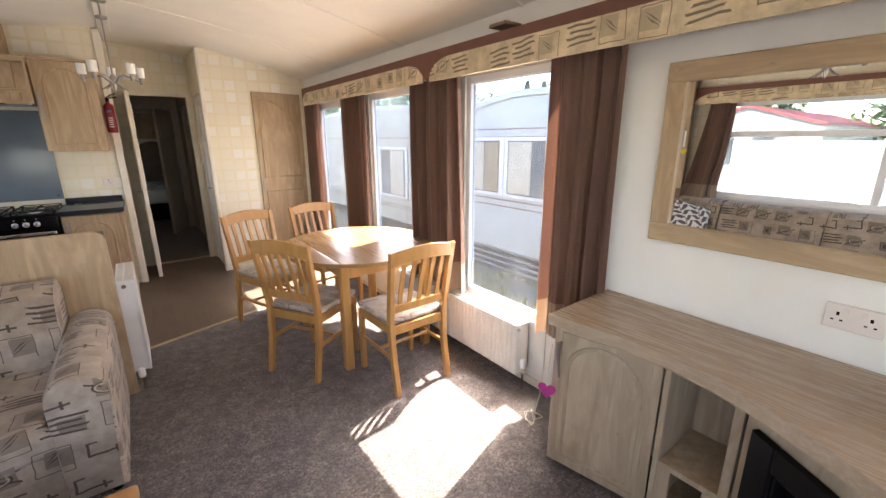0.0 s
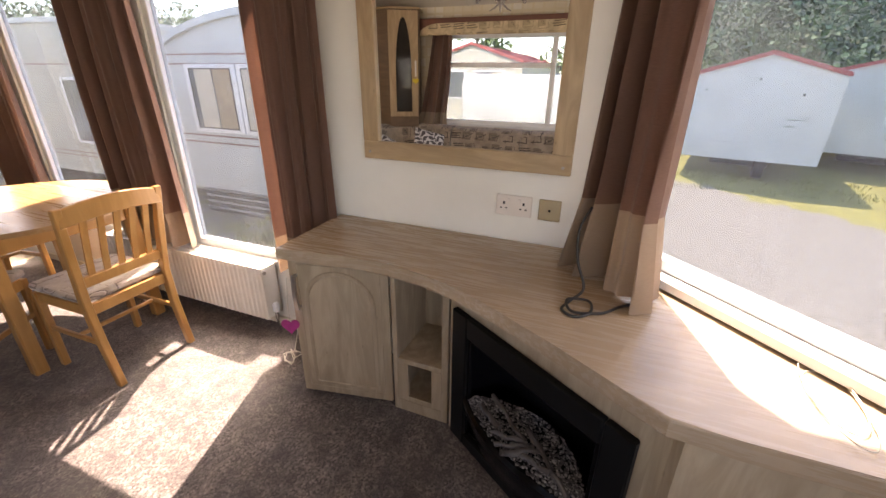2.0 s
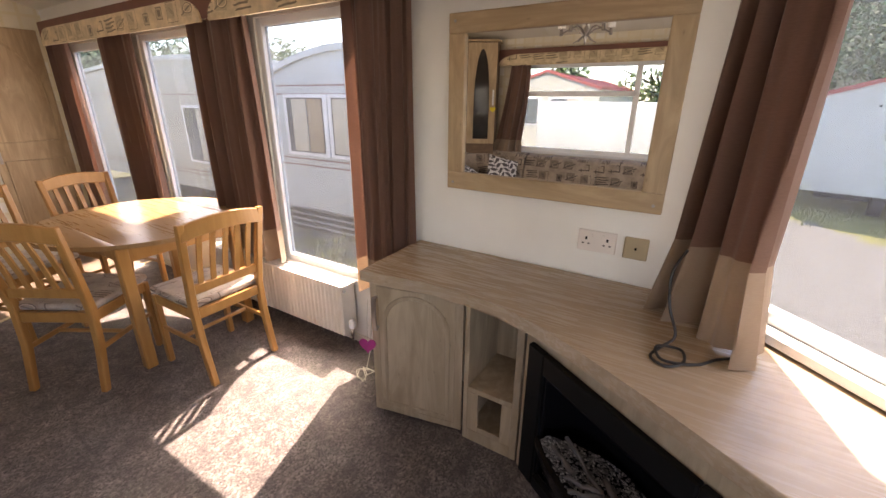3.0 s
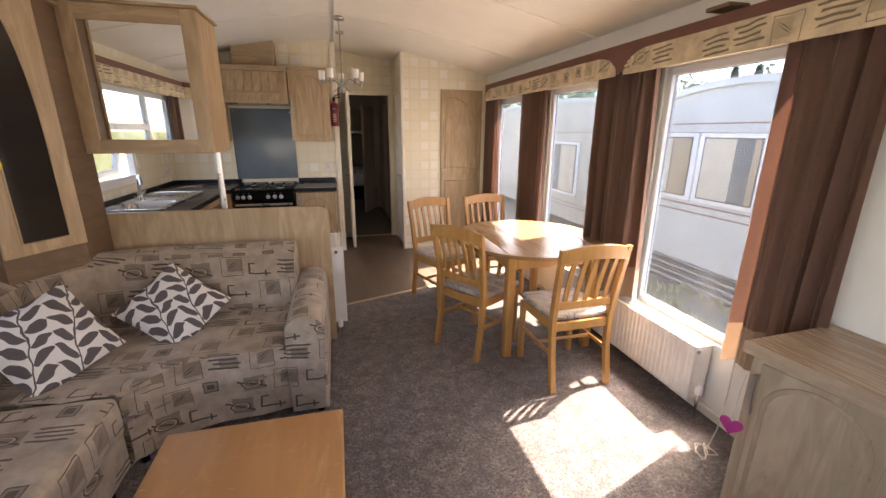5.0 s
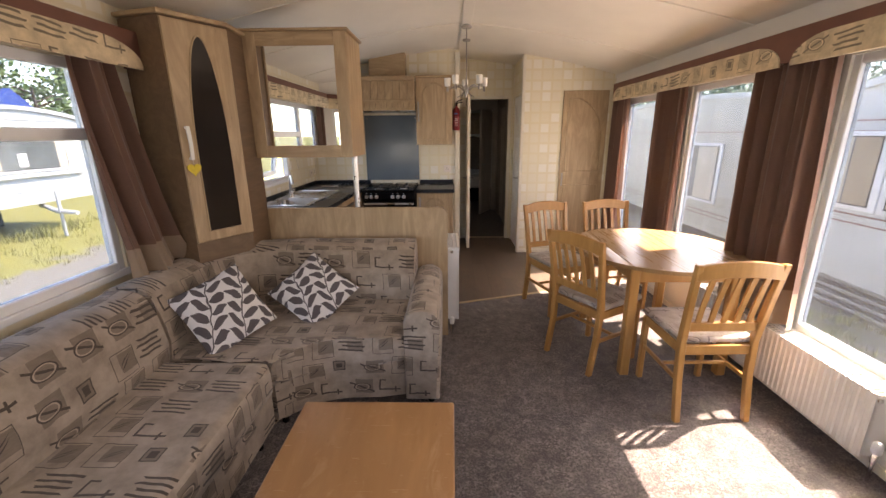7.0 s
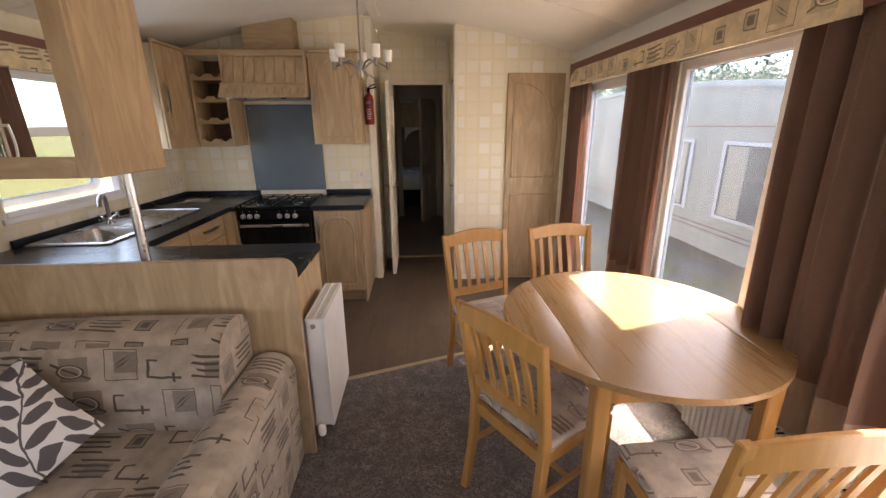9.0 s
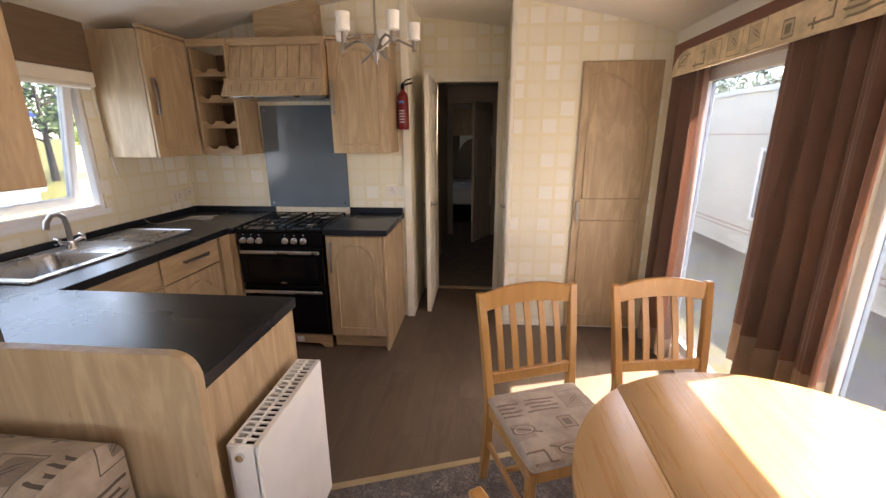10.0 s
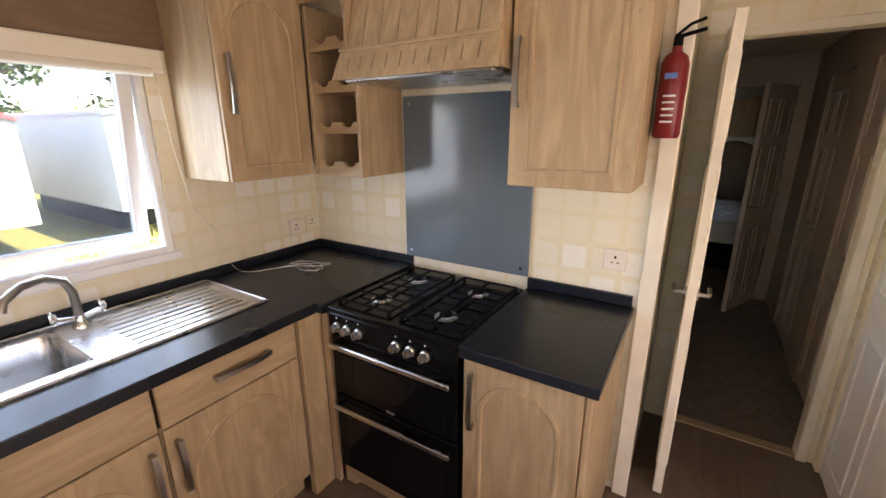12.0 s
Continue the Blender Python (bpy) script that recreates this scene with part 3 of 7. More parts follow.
put_x = lambda u, z, t: (t, u, z)
put_y = lambda u, z, t: (u, t, z)
W1 = (1.42, 2.24, 0.42, 1.86)
W2 = (2.86, 3.60, 0.42, 1.86)
W3 = (4.06, 4.86, 0.14, 1.86)
LW = (0.12, 2.12, 0.82, 1.86)
KW = (3.58, 4.54, 1.06, 1.88)
wall("wall_right", put_x, -0.10, 5.32, 0.0, 2.24, [W1, W2, W3], XR, XR + 0.08, "wall", "warm white wallboard wall with tall windows")
wall("wall_left", put_x, -0.10, 5.42, 0.0, 2.24, [LW, KW], XL - 0.08, XL, "paper", "cream tile-printed wallboard wall with windows")


def gable(name, x0, x1, y0, y1, z0, material, label, notch=None):
    n = 14
    pts = [(x0, z0), (x1, z0)] + [(x1 + (x0 - x1) * i / n, ceil_z(x1 + (x0 - x1) * i / n) + 0.01) for i in range(n + 1)]
    bm = prism(bm_new(), pts, -y1, -y0, m=Matrix(((1, 0, 0, 0), (0, 0, -1, 0), (0, 1, 0, 0), (0, 0, 0, 1))))
    bmesh.ops.recalc_face_normals(bm, faces=bm.faces)
    return structure(name, bm, material, label, "wall")


gable("wall_kitchen", XL, 0.098, 5.36, 5.42, 0.0, "paper", "cream tile-printed wallboard behind the cooker")
structure("wall_passage_left", one_box(0.098, 0.156, 5.352, 6.03, 0.0, 2.47), "paper", "cream tile-printed end of the kitchen wall", "wall")
gable("wall_cupboard", 0.912, XR + 0.06, 5.255, 5.32, 0.0, "paper", "cream tile-printed partition with a cupboard door")
wall("wall_passage_right", put_x, 5.322, 6.09, 0.0, 2.40, [(5.33, 5.97, 0.0, 1.97)], 0.912, 0.97, "paper", "cream tile-printed side wall of the passage")
wall("wall_passage_end", put_y, 0.156, 0.911, 0.0, 2.49, [(0.295, 0.845, 0.0, 1.965)], 6.03, 6.09, "paper", "cream tile-printed wall above the passage door")

bm = bm_new()
NX = 20
rows = []
for s in range(NX + 1):
    x = XL - 0.1 + (XR - XL + 0.2) * s / NX
    rows.append([bm.verts.new((x, y, ceil_z(x) + dz)) for dz in (0.0, 0.05) for y in (-1.35, 6.2)])
for a, b in zip(rows, rows[1:]):
    bm.faces.new((a[0], a[1], b[1], b[0]))
    bm.faces.new((a[2], b[2], b[3], a[3]))
for y in (0.55, 1.77, 2.99, 4.21):
    for s in range(NX):
        x0, x1 = [XL + (XR - XL) * q / NX for q in (s, s + 1)]
        box(bm, x0, x1, y - 0.008, y + 0.008, 0, 0.012)
bm.verts.ensure_lookup_table()
for v in bm.verts[len(rows) * 4:]:
    v.co.z = ceil_z(v.co.x) - 0.004 + (v.co.z - 0.006) * 0.6
box(bm, XM + 0.005, XM + 0.095, -1.3, 5.36, 2.468, 2.492, 0.004)
bmesh.ops.recalc_face_normals(bm, faces=bm.faces)
structure("ceiling", bm, "ceiling", "gently vaulted cream ceiling board with joint strips", "ceiling", True)


def trim_y(x):
    return 3.515 + 0.331 * x


structure("floor_carpet", prism(bm_new(), [(-1.78, -1.4), (2.08, -1.4), (2.08, trim_y(2.08)), (-0.1, trim_y(-0.1)), (-0.1, 3.0), (-1.78, 3.0)], -0.06, 0.0), "carpet", "mottled grey-brown fitted carpet, worn in places", "carpet")
structure("floor_vinyl", prism(bm_new(), [(-1.78, 3.0), (-0.1, 3.0), (-0.1, trim_y(-0.1)), (2.08, trim_y(2.08)), (2.08, 5.4), (0.95, 5.4), (0.95, 6.05), (-1.78, 6.05)], -0.06, -0.001), "vinyl", "brown wood-print vinyl kitchen floor", "floor")
bm = one_box(-0.02, 2.06, -0.016, 0.016, -0.002, 0.005, 0.002, m=Matrix.Translation((0, 3.515, 0)) @ Matrix.Rotation(math.atan(0.331), 4, "Z"))
structure("trim", bm, "brass", "pale metal threshold strip between carpet and vinyl", "trim")

# front end: two angled bays and the end wall
def bay(name, a, b, hole, material):
    a, b = Vector(a), Vector(b)
    d = (b - a).normalized()
    out = Vector((d.y, -d.x)) if (d.y * 1.0 - 0) and ((a + b) / 2 + Vector((d.y, -d.x))).y < ((a + b) / 2).y else Vector((-d.y, d.x))
    put = lambda u, z, t: (a.x + d.x * u + out.x * t, a.y + d.y * u + out.y * t, z)
    ob = wall(name, put, 0.0, (b - a).length, 0.0, 2.30, [hole], 0.0, 0.08, material, "warm white wallboard at the caravan's front end")
    return put


BAY_R = bay("wall_bay_right", (2.0, -0.10), (0.90, -1.20), (0.06, 1.42, 0.80, 1.86), "wall")
BAY_L = bay("wall_bay_left", (-1.70, -0.10), (-0.60, -1.20), (0.17, 1.42, 0.80, 1.86), "wall")
wall("wall_front", put_y, -0.60, 0.90, 0.0, 2.47, [(-0.50, 0.80, 0.80, 1.86)], -1.28, -1.20, "wall", "warm white front wall with a wide window")

# ---- windows ----
def window(name, put, hole, bars=(), cuts=(), depth=0.05, label="white framed window with clear glass", fw=0.045, t_in=0.012, glazed=True, top=None, sill=0.012):
    """A framed window in a wall's opening. put maps (along, up, out); out grows to the outside."""
    u0, u1, z0, z1 = hole
    sash = top is not None
    top = top or thing(name, label, "window", "", "structure")

    def bar(n, a, b, c, d, t0=t_in, t1=t_in + depth):
        bm = bm_new()
        v = [bm.verts.new(put(u, z, t)) for t in (t0, t1) for u, z in ((a, c), (b, c), (b, d), (a, d))]
        for q in ((0, 1, 2, 3), (7, 6, 5, 4), (0, 4, 5, 1), (1, 5, 6, 2), (2, 6, 7, 3), (3, 7, 4, 0)):
            bm.faces.new([v[i] for i in q])
        bmesh.ops.recalc_face_normals(bm, faces=bm.faces)
        bmesh.ops.bevel(bm, geom=bm.edges[:], offset=0.004, segments=1, profile=0.5, affect="EDGES")
        return part(n, bm, "white_gloss", top)

    nm = "sash" if sash else "window_frame"
    bar(nm, u0, u0 + fw, z0, z1)
    bar(nm, u1 - fw, u1, z0, z1)
    bar(nm, u0 + fw, u1 - fw, z1 - fw, z1)
    bar(nm, u0 + fw, u1 - fw, z0, z0 + fw)
    for u in bars:
        bar("mullion", u - 0.028, u + 0.028, z0 + fw, z1 - fw)
    for a, b, z in cuts:
        bar("transom", a, b, z - 0.028, z + 0.028)
    if not sash:
        bar("window_sill", u0 - 0.02, u1 + 0.02, z0 - 0.03, z0 + 0.004, -sill, t_in)
    if not glazed:
        return top
    edges = [u0 + fw, *[e for u in bars for e in (u - 0.028, u + 0.028)], u1 - fw]
    for a, b in zip(edges[::2], edges[1::2]):
        zs = [z0 + fw, *[e for p, q, z in cuts if p < (a + b) / 2 < q for e in (z - 0.028, z + 0.028)], z1 - fw]
        for c, d in zip(zs[::2], zs[1::2]):
            bm = bm_new()
            v = [bm.verts.new(put(u, z, t)) for t in (t_in + depth * 0.45, t_in + depth * 0.55) for u, z in ((a, c), (b, c), (b, d), (a, d))]
            for q in ((0, 1, 2, 3), (7, 6, 5, 4), (0, 4, 5, 1), (1, 5, 6, 2), (2, 6, 7, 3), (3, 7, 4, 0)):
                bm.faces.new([v[i] for i in q])
            bmesh.ops.recalc_face_normals(bm, faces=bm.faces)
            pane = part("pane", bm, "glass", top)
            pane.visible_shadow = False
    return top


right_out = lambda u, z, t: (XR + t, u, z)
left_out = lambda u, z, t: (XL - t, u, z)
front_out = lambda u, z, t: (u, -1.20 - t, z)
window("window_1", right_out, W1, label="tall white framed picture window beside the dining table")
window("window_2", right_out, W2, label="tall white framed window behind the dining table")
window("window_3", right_out, W3, label="full-height white framed glazed door by the cupboard", fw=0.06)
window("window_4", left_out, LW, bars=(0.72,), cuts=((0.72, 2.12, 1.52),), label="white framed window above the sofa with a top light")
kwin = window("window_5", left_out, KW, label="white framed kitchen window above the sink, its sash tilted open", fw=0.03, glazed=False)
hang = lambda u, z, t: (XL - t - (KW[3] - 0.03 - z) * 0.16 - 0.01, u, z)
window("window_5", hang, (KW[0] + 0.033, KW[1] - 0.033, KW[2] + 0.036, KW[3] - 0.033), label="", fw=0.05, top=kwin)
window("window_6", BAY_R, (0.06, 1.42, 0.80, 1.86), label="large white framed corner window above the fireplace counter", sill=0.04)
window("window_7", BAY_L, (0.17, 1.42, 0.80, 1.86), label="large white framed corner window at the front")
window("window_8", front_out, (-0.50, 0.80, 0.80, 1.86), bars=(0.15,), cuts=((-0.5, 0.8, 1.52),), label="wide white framed front window")


# ---- curtains and pelmets ----
def curtain(a, b, z0, z1, band, folds, normal, depth=0.042, flare=0.02, label="", seed=0, lean=(0.0, 0.0), foot=0.0):
    """A gathered curtain hanging between two points of the plan, with a pale band at its foot."""
    top = thing("curtain", label or "brown gathered curtain with a cream band at its foot", "curtain", "curtains")
    a, b, nrm = Vector(a), Vector(b), Vector(normal).normalized()
    rnd = random.Random(seed)
    ph = [rnd.uniform(0, 6.28) for _ in range(4)]
    cols = folds * 14
    for name, za, zb, mat in (("cloth", band, z1, "curtain"), ("band", z0, band, "curtain_band")):
        bm = bm_new()
        nz = 14 if name == "cloth" else 5
        grid = []
        for j in range(nz + 1):
            z = za + (zb - za) * j / nz
            down = (z1 - z) / (z1 - z0)
            row = []
            for i in range(cols + 1):
                s = i / cols
                u = s * folds * math.pi + ph[0] + 0.9 * math.sin(s * 7 + ph[1]) + 0.35 * math.sin(down * 2.6 + ph[3] + s * 4)
                w = 0.8 * math.sin(1.45 * u) + 0.38 * math.sin(2.6 * u + ph[2] + 0.8 * down) + 0.14 * math.sin(5.3 * u + ph[3])
                w *= 0.8 + 0.3 * math.sin(s * 9 + ph[2])
                low = max(0.0, (band - z) / (band - z0))
                c = (a + b) / 2 + (b - a) * (s - 0.5) * (1 + flare * down + foot * low)
                c = c + Vector(lean) * down ** 1.5
                off = nrm * (w * depth * (0.65 + 0.45 * down + foot * low))
                row.append(bm.verts.new((c.x + off.x, c.y + off.y, z + (0.008 * math.sin(s * 11 + ph[1]) if j == 0 and name == "band" else 0))))
            grid.append(row)
        for r0, r1 in zip(grid, grid[1:]):
            for i in range(cols):
                bm.faces.new((r0[i], r0[i + 1], r1[i + 1], r1[i]))
        fs = bmesh.ops.solidify(bm, geom=bm.faces[:], thickness=0.003)
        part(name, bm, mat, top, smooth=True)
    return top


curtain((1.93, 1.10), (1.93, 1.49), 0.42, 1.87, 0.62, 6, (-1, 0), seed=1, label="brown gathered curtain with cream foot beside the counter")
curtain((1.93, 2.21), (1.93, 2.76), 0.44, 1.87, 0.65, 7, (-1, 0), flare=0.08, lean=(0.0, -0.05), depth=0.05, seed=2)
curtain((1.93, 3.50), (1.93, 4.03), 0.44, 1.87, 0.64, 7, (-1, 0), depth=0.05, seed=3)
curtain((1.93, 4.68), (1.93, 5.10), 0.05, 1.87, 0.20, 6, (-1, 0), seed=4, label="brown gathered curtain beside the cupboard door")
curtain((1.868, -0.035), (1.655, -0.248), 0.77, 1.87, 1.03, 5, (-1, 1), depth=0.052, flare=0.10, foot=0.32, lean=(-0.03, 0.03), seed=5, label="brown gathered curtain with cream foot resting on the counter")
curtain((-1.64, 1.95), (-1.63, 2.20), 0.80, 1.87, 0.955, 3, (1, -0.2), depth=0.065, flare=0.45, foot=0.25, lean=(0.09, 0.11), seed=6, label="brown gathered curtain with cream foot beside the corner cabinet")
curtain((1.04, -0.82), (0.80, -1.06), 0.42, 1.87, 0.58, 4, (-1, 1), seed=8)
curtain((-1.63, -0.02), (-1.63, 0.24), 0.83, 1.87, 0.98, 3, (1, 0), seed=7)


def pelmet(name, put, u0, u1, spans, label):
    """A cloth-covered box pelmet; put maps (along, up, into the room)."""
    top = thing(name, label, "pelmet", "pelmets")

    def slab(outline, t0, t1, mat, n):
        bm = bm_new()
        lo = [bm.verts.new(put(u, z, t0)) for u, z in outline]
        hi = [bm.verts.new(put(u, z, t1)) for u, z in outline]
        bm.faces.new(lo)
        bm.faces.new(hi)
        k = len(outline)
        for i in range(k):
            bm.faces.new((lo[i], lo[(i + 1) % k], hi[(i + 1) % k], hi[i]))
        bmesh.ops.recalc_face_normals(bm, faces=bm.faces)
        return part(n, bm, mat, top)

    slab([(u0, 1.865), (u1, 1.865), (u1, 2.03), (u0, 2.03)], 0.10, 0.118, "pelmet_brown", "board")
    slab([(u0, 2.012), (u1, 2.012), (u1, 2.03), (u0, 2.03)], 0.0, 0.10, "pelmet_brown", "top_board")
    slab([(u0, 1.86), (u0 + 0.015, 1.86), (u0 + 0.015, 2.012), (u0, 2.012)], 0.0, 0.10, "pelmet_brown", "end_board")
    slab([(u1 - 0.015, 1.86), (u1, 1.86), (u1, 2.012), (u1 - 0.015, 2.012)], 0.0, 0.10, "pelmet_brown", "end_board")
    for a, b, ra, rb in spans:
        out = [(a, 1.845), (b, 1.845)]
        n = 8
        out += [(b - rb * (1 - math.cos(math.pi / 2 * i / n)) if rb else b, 1.86 + 0.115 * math.sin(math.pi / 2 * i / n)) for i in (range(n + 1) if rb else (n,))]
        out += [(a + ra * (1 - math.cos(math.pi / 2 * i / n)) if ra else a, 1.86 + 0.115 * math.sin(math.pi / 2 * i / n)) for i in (range(n, -1, -1) if ra else (n,))]
        slab(out, 0.116, 0.128, "pelmet_fabric", "valance")
    return top


pelmet("pelmet", lambda u, z, t: (XR - t, u, z), -0.05, 5.0, [(-0.05, 2.46, 0, 0.22), (2.54, 4.97, 0.22, 0.16)], "brown pelmet with patterned cream valances over the windows")
pelmet("pelmet", lambda u, z, t: (XL + t, u, z), -0.05, 2.40, [(-0.05, 2.36, 0, 0.28)], "brown pelmet with patterned cream valance above the sofa window")
pelmet("pelmet", lambda u, z, t: BAY_R(u, z, -t), 0.06, 1.50, [(0.06, 1.50, 0, 0)], "brown pelmet with patterned valance over the corner window")
pelmet("pelmet", lambda u, z, t: BAY_L(u, z, -t), 0.06, 1.50, [(0.06, 1.50, 0, 0)], "brown pelmet with patterned valance over the front corner window")
pelmet("pelmet", lambda u, z, t: (u, -1.20 + t, z), -0.55, 0.85, [(-0.55, 0.85, 0, 0)], "brown pelmet with patterned valance over the front window")


# ---- fireplace counter ----
EDGE = [(1.526, 1.10), (1.548, 0.95), (1.572, 0.78), (1.578, 0.62), (1.555, 0.47), (1.50, 0.32), (1.42, 0.165), (1.32, -0.01), (1.235, -0.145), (1.155, -0.27), (1.15, -0.40), (1.15, -0.93)]
top_pts = [(1.996, 1.118), (1.526, 1.10)] + EDGE[1:] + [(1.168, -0.93), (1.996, -0.10)]
unit = thing("fireplace_counter", "washed-oak corner counter with cupboard, niche and electric fire", "counter")
part("countertop", prism(bm_new(), top_pts, 0.716, 0.765, 0.006), "ash_y", unit, "pale oak laminate countertop with curved front edge")
part("end_panel", one_box(1.60, 1.985, 1.07, 1.088, 0.0, 0.728), "ash_z", unit)


def face_panel(a, b, inset=0.0):
    """Maps (along, out, up) to the world, along a run of front from a to b; out faces the room."""
    a, b = Vector(a), Vector(b)
    d = (b - a).normalized()
    o = Vector((d.y, -d.x))
    return Matrix(((d.x, o.x, 0, a.x), (d.y, o.y, 0, a.y), (0, 0, 1, 0), (0, 0, 0, 1))), (b - a).length


def arch_door(m, w, z0, z1, mat, parent, handle_u=None, handle_z=None, label="", arch=True, hlen=0.14, name="door", edge="", double=False):
    """A cupboard door in the local plane (along, out, up) with a moulded arch."""
    d = part(name, one_box(0.003, w - 0.003, -0.018, 0.0, z0, z1, 0.004, m=m, seg=2), mat, parent, label)
    if arch:
        mg = min(0.07, w * 0.17)
        r = (w - 2 * mg) / 2
        zt = z1 - 0.06
        ra = min(r * 0.95, (z1 - z0) * 0.4)
        pts = [(mg, z0 + 0.06)] + [(w / 2 - r * math.cos(math.pi * i / 16), zt - ra + ra * math.sin(math.pi * i / 16)) for i in range(17)] + [(w - mg, z0 + 0.06)]
        bm = tube(bm_new(), [(u, 0.0, z) for u, z in pts], 0.010, 8, True)
        for v in bm.verts:
            v.co.y *= 0.6
        xform(bm.verts, m)
        part("moulding", bm, mat, d, smooth=True)
        if not double:
            return finish_door(d, m, handle_u, handle_z, hlen)
        mg2 = mg * 0.55
        bm = tube(bm_new(), [(u, -0.0005, z) for u, z in ((mg2, z0 + 0.035), (mg2, z1 - 0.03), (w - mg2, z1 - 0.03), (w - mg2, z0 + 0.035))], 0.003, 6, True)
        xform(bm.verts, m)
        part("moulding", bm, mat, d, smooth=True)
    return finish_door(d, m, handle_u, handle_z, hlen)


def finish_door(d, m, u, z, hlen):
    if u is not None:
        part("handle", bow_handle(m, (u, z), (u, z + hlen)), "pewter", d, "dull nickel bar handle")
    return d


def bow_handle(m, p, q):
    """A flat bar handle on two short posts."""
    (u0, z0), (u1, z1) = p, q
    bm = bm_new()
    along = abs(u1 - u0) > abs(z1 - z0)
    h = 0.0105
    n = 8
    rings = []
    for i in range(n + 1):
        s_ = i / n
        u, z = u0 + (u1 - u0) * s_, z0 + (z1 - z0) * s_
        o = 0.020 + 0.008 * math.sin(math.pi * s_)
        du, dz = (0, h) if along else (h, 0)
        rings.append([bm.verts.new(m @ Vector(c)) for c in ((u - du, o, z - dz), (u + du, o, z + dz), (u + du * 0.8, o + 0.008, z + dz * 0.8), (u - du * 0.8, o + 0.008, z - dz * 0.8))])
    for a, b in zip(rings, rings[1:]):
        for i in range(4):
            bm.faces.new((a[i], a[(i + 1) % 4], b[(i + 1) % 4], b[i]))
    bm.faces.new(rings[0][::-1])
    bm.faces.new(rings[-1])
    for s_ in (0.04, 0.96):
        u, z = u0 + (u1 - u0) * s_, z0 + (z1 - z0) * s_
        box(bm, u - 0.006, u + 0.006, 0.0, 0.024, z - 0.006, z + 0.006, m=m)
    bmesh.ops.recalc_face_normals(bm, faces=bm.faces)
    return bm


def facing(a, b, toward):
    """A frame along a to b whose out side looks toward the given point."""
    a, b, c = Vector(a), Vector(b), Vector(toward)
    d = (b - a).normalized()
    if Vector((d.y, -d.x)).dot(c - a) < 0:
        a, b = b, a
    return face_panel(a, b)


ROOM = (0.5, 0.3)
m, w = facing((1.566, 1.09), (1.655, 0.665), ROOM)
dd = arch_door(m, w, 0.03, 0.715, "ash_z", unit, w - 0.035 if m.to_3x3().col[0].y > 0 else 0.035, 0.48, "washed-oak arched cupboard door", hlen=0.16, double=True)
m, w = facing((1.655, 0.660), (1.655, 0.405), ROOM)
niche = part("niche", one_box(0.022, w - 0.03, -0.31, -0.295, 0.0, 0.727, m=m), "ash_z", unit, "open washed-oak shelf niche")
for u0, u1 in ((0.0, 0.022), (w - 0.03, w)):
    part("side_board", one_box(u0, u1, -0.30, 0.0, 0.0, 0.727, 0.002, m=m), "ash_z", niche)
for z0, z1 in ((0.0, 0.06), (0.26, 0.285)):
    part("shelf", one_box(0.022, w - 0.03, -0.294, 0.0, z0, z1, 0.002, m=m), "ash_z", niche)
for u0, u1 in ((0.022, 0.07), (w - 0.075, w - 0.03)):
    part("face_strip", one_box(u0, u1, -0.016, -0.001, 0.06, 0.26, m=m), "ash_z", niche)
part("face_strip", one_box(0.07, w - 0.075, -0.014, -0.001, 0.06, 0.085, m=m), "ash_z", niche)
part("niche_lining", one_box(w - 0.034, w - 0.0305, -0.28, -0.018, 0.065, 0.255, m=m), "black_matt", niche)
FA, FB = (1.650, 0.395), (1.205, -0.285)
m, w = facing(FA, FB, ROOM)
F0, F1, Z0, Z1 = 0.045, w - 0.045, 0.03, 0.625
for a, b, c, d in ((0.0, F0 + 0.06, 0.0, 0.727), (F1 - 0.06, w, 0.0, 0.727), (F0 + 0.06, F1 - 0.06, Z1 - 0.06, 0.727), (F0 + 0.06, F1 - 0.06, 0.0, Z0 + 0.04)):
    part("surround_board", one_box(a, b, -0.02, 0.0, c, d, m=m), "ash_z", unit)
part("corner_post", prism(bm_new(), [(1.216, -0.268), (1.196, -0.298), (1.171, -0.312), (1.19, -0.35), (1.25, -0.30)], 0.0, 0.727), "ash_z", unit)
m3, w3 = facing((1.172, -0.31), (1.172, -0.90), (0.5, -0.5))
part("end_panel", one_box(0.0, w3, -0.018, 0.0, 0.0, 0.727, 0.003, m=m3), "ash_z", unit)
fire = thing("electric_fire", "black framed electric fire with pale logs and pebbles", "fireplace")
m, w = facing(FA, FB, ROOM)
bm = bm_new()
for a, b, c, d in ((F0, F0 + 0.085, Z0, Z1), (F1 - 0.085, F1, Z0, Z1), (F0 + 0.085, F1 - 0.085, Z1 - 0.085, Z1), (F0 + 0.085, F1 - 0.085, Z0, Z0 + 0.06)):
    box(bm, a, b, 0.002, 0.028, c, d, 0.005, m=m)
part("frame", bm, "fire_black", fire)
bm = bm_new()
for a, b, c, d in ((F0 + 0.085, F0 + 0.1, Z0 + 0.06, Z1 - 0.085), (F1 - 0.1, F1 - 0.085, Z0 + 0.06, Z1 - 0.085), (F0 + 0.085, F1 - 0.085, Z1 - 0.1, Z1 - 0.085)):
    box(bm, a, b, 0.003, 0.016, c, d, 0.002, m=m)
part("inner_rim", bm, "black", fire)
rec = bm_new()
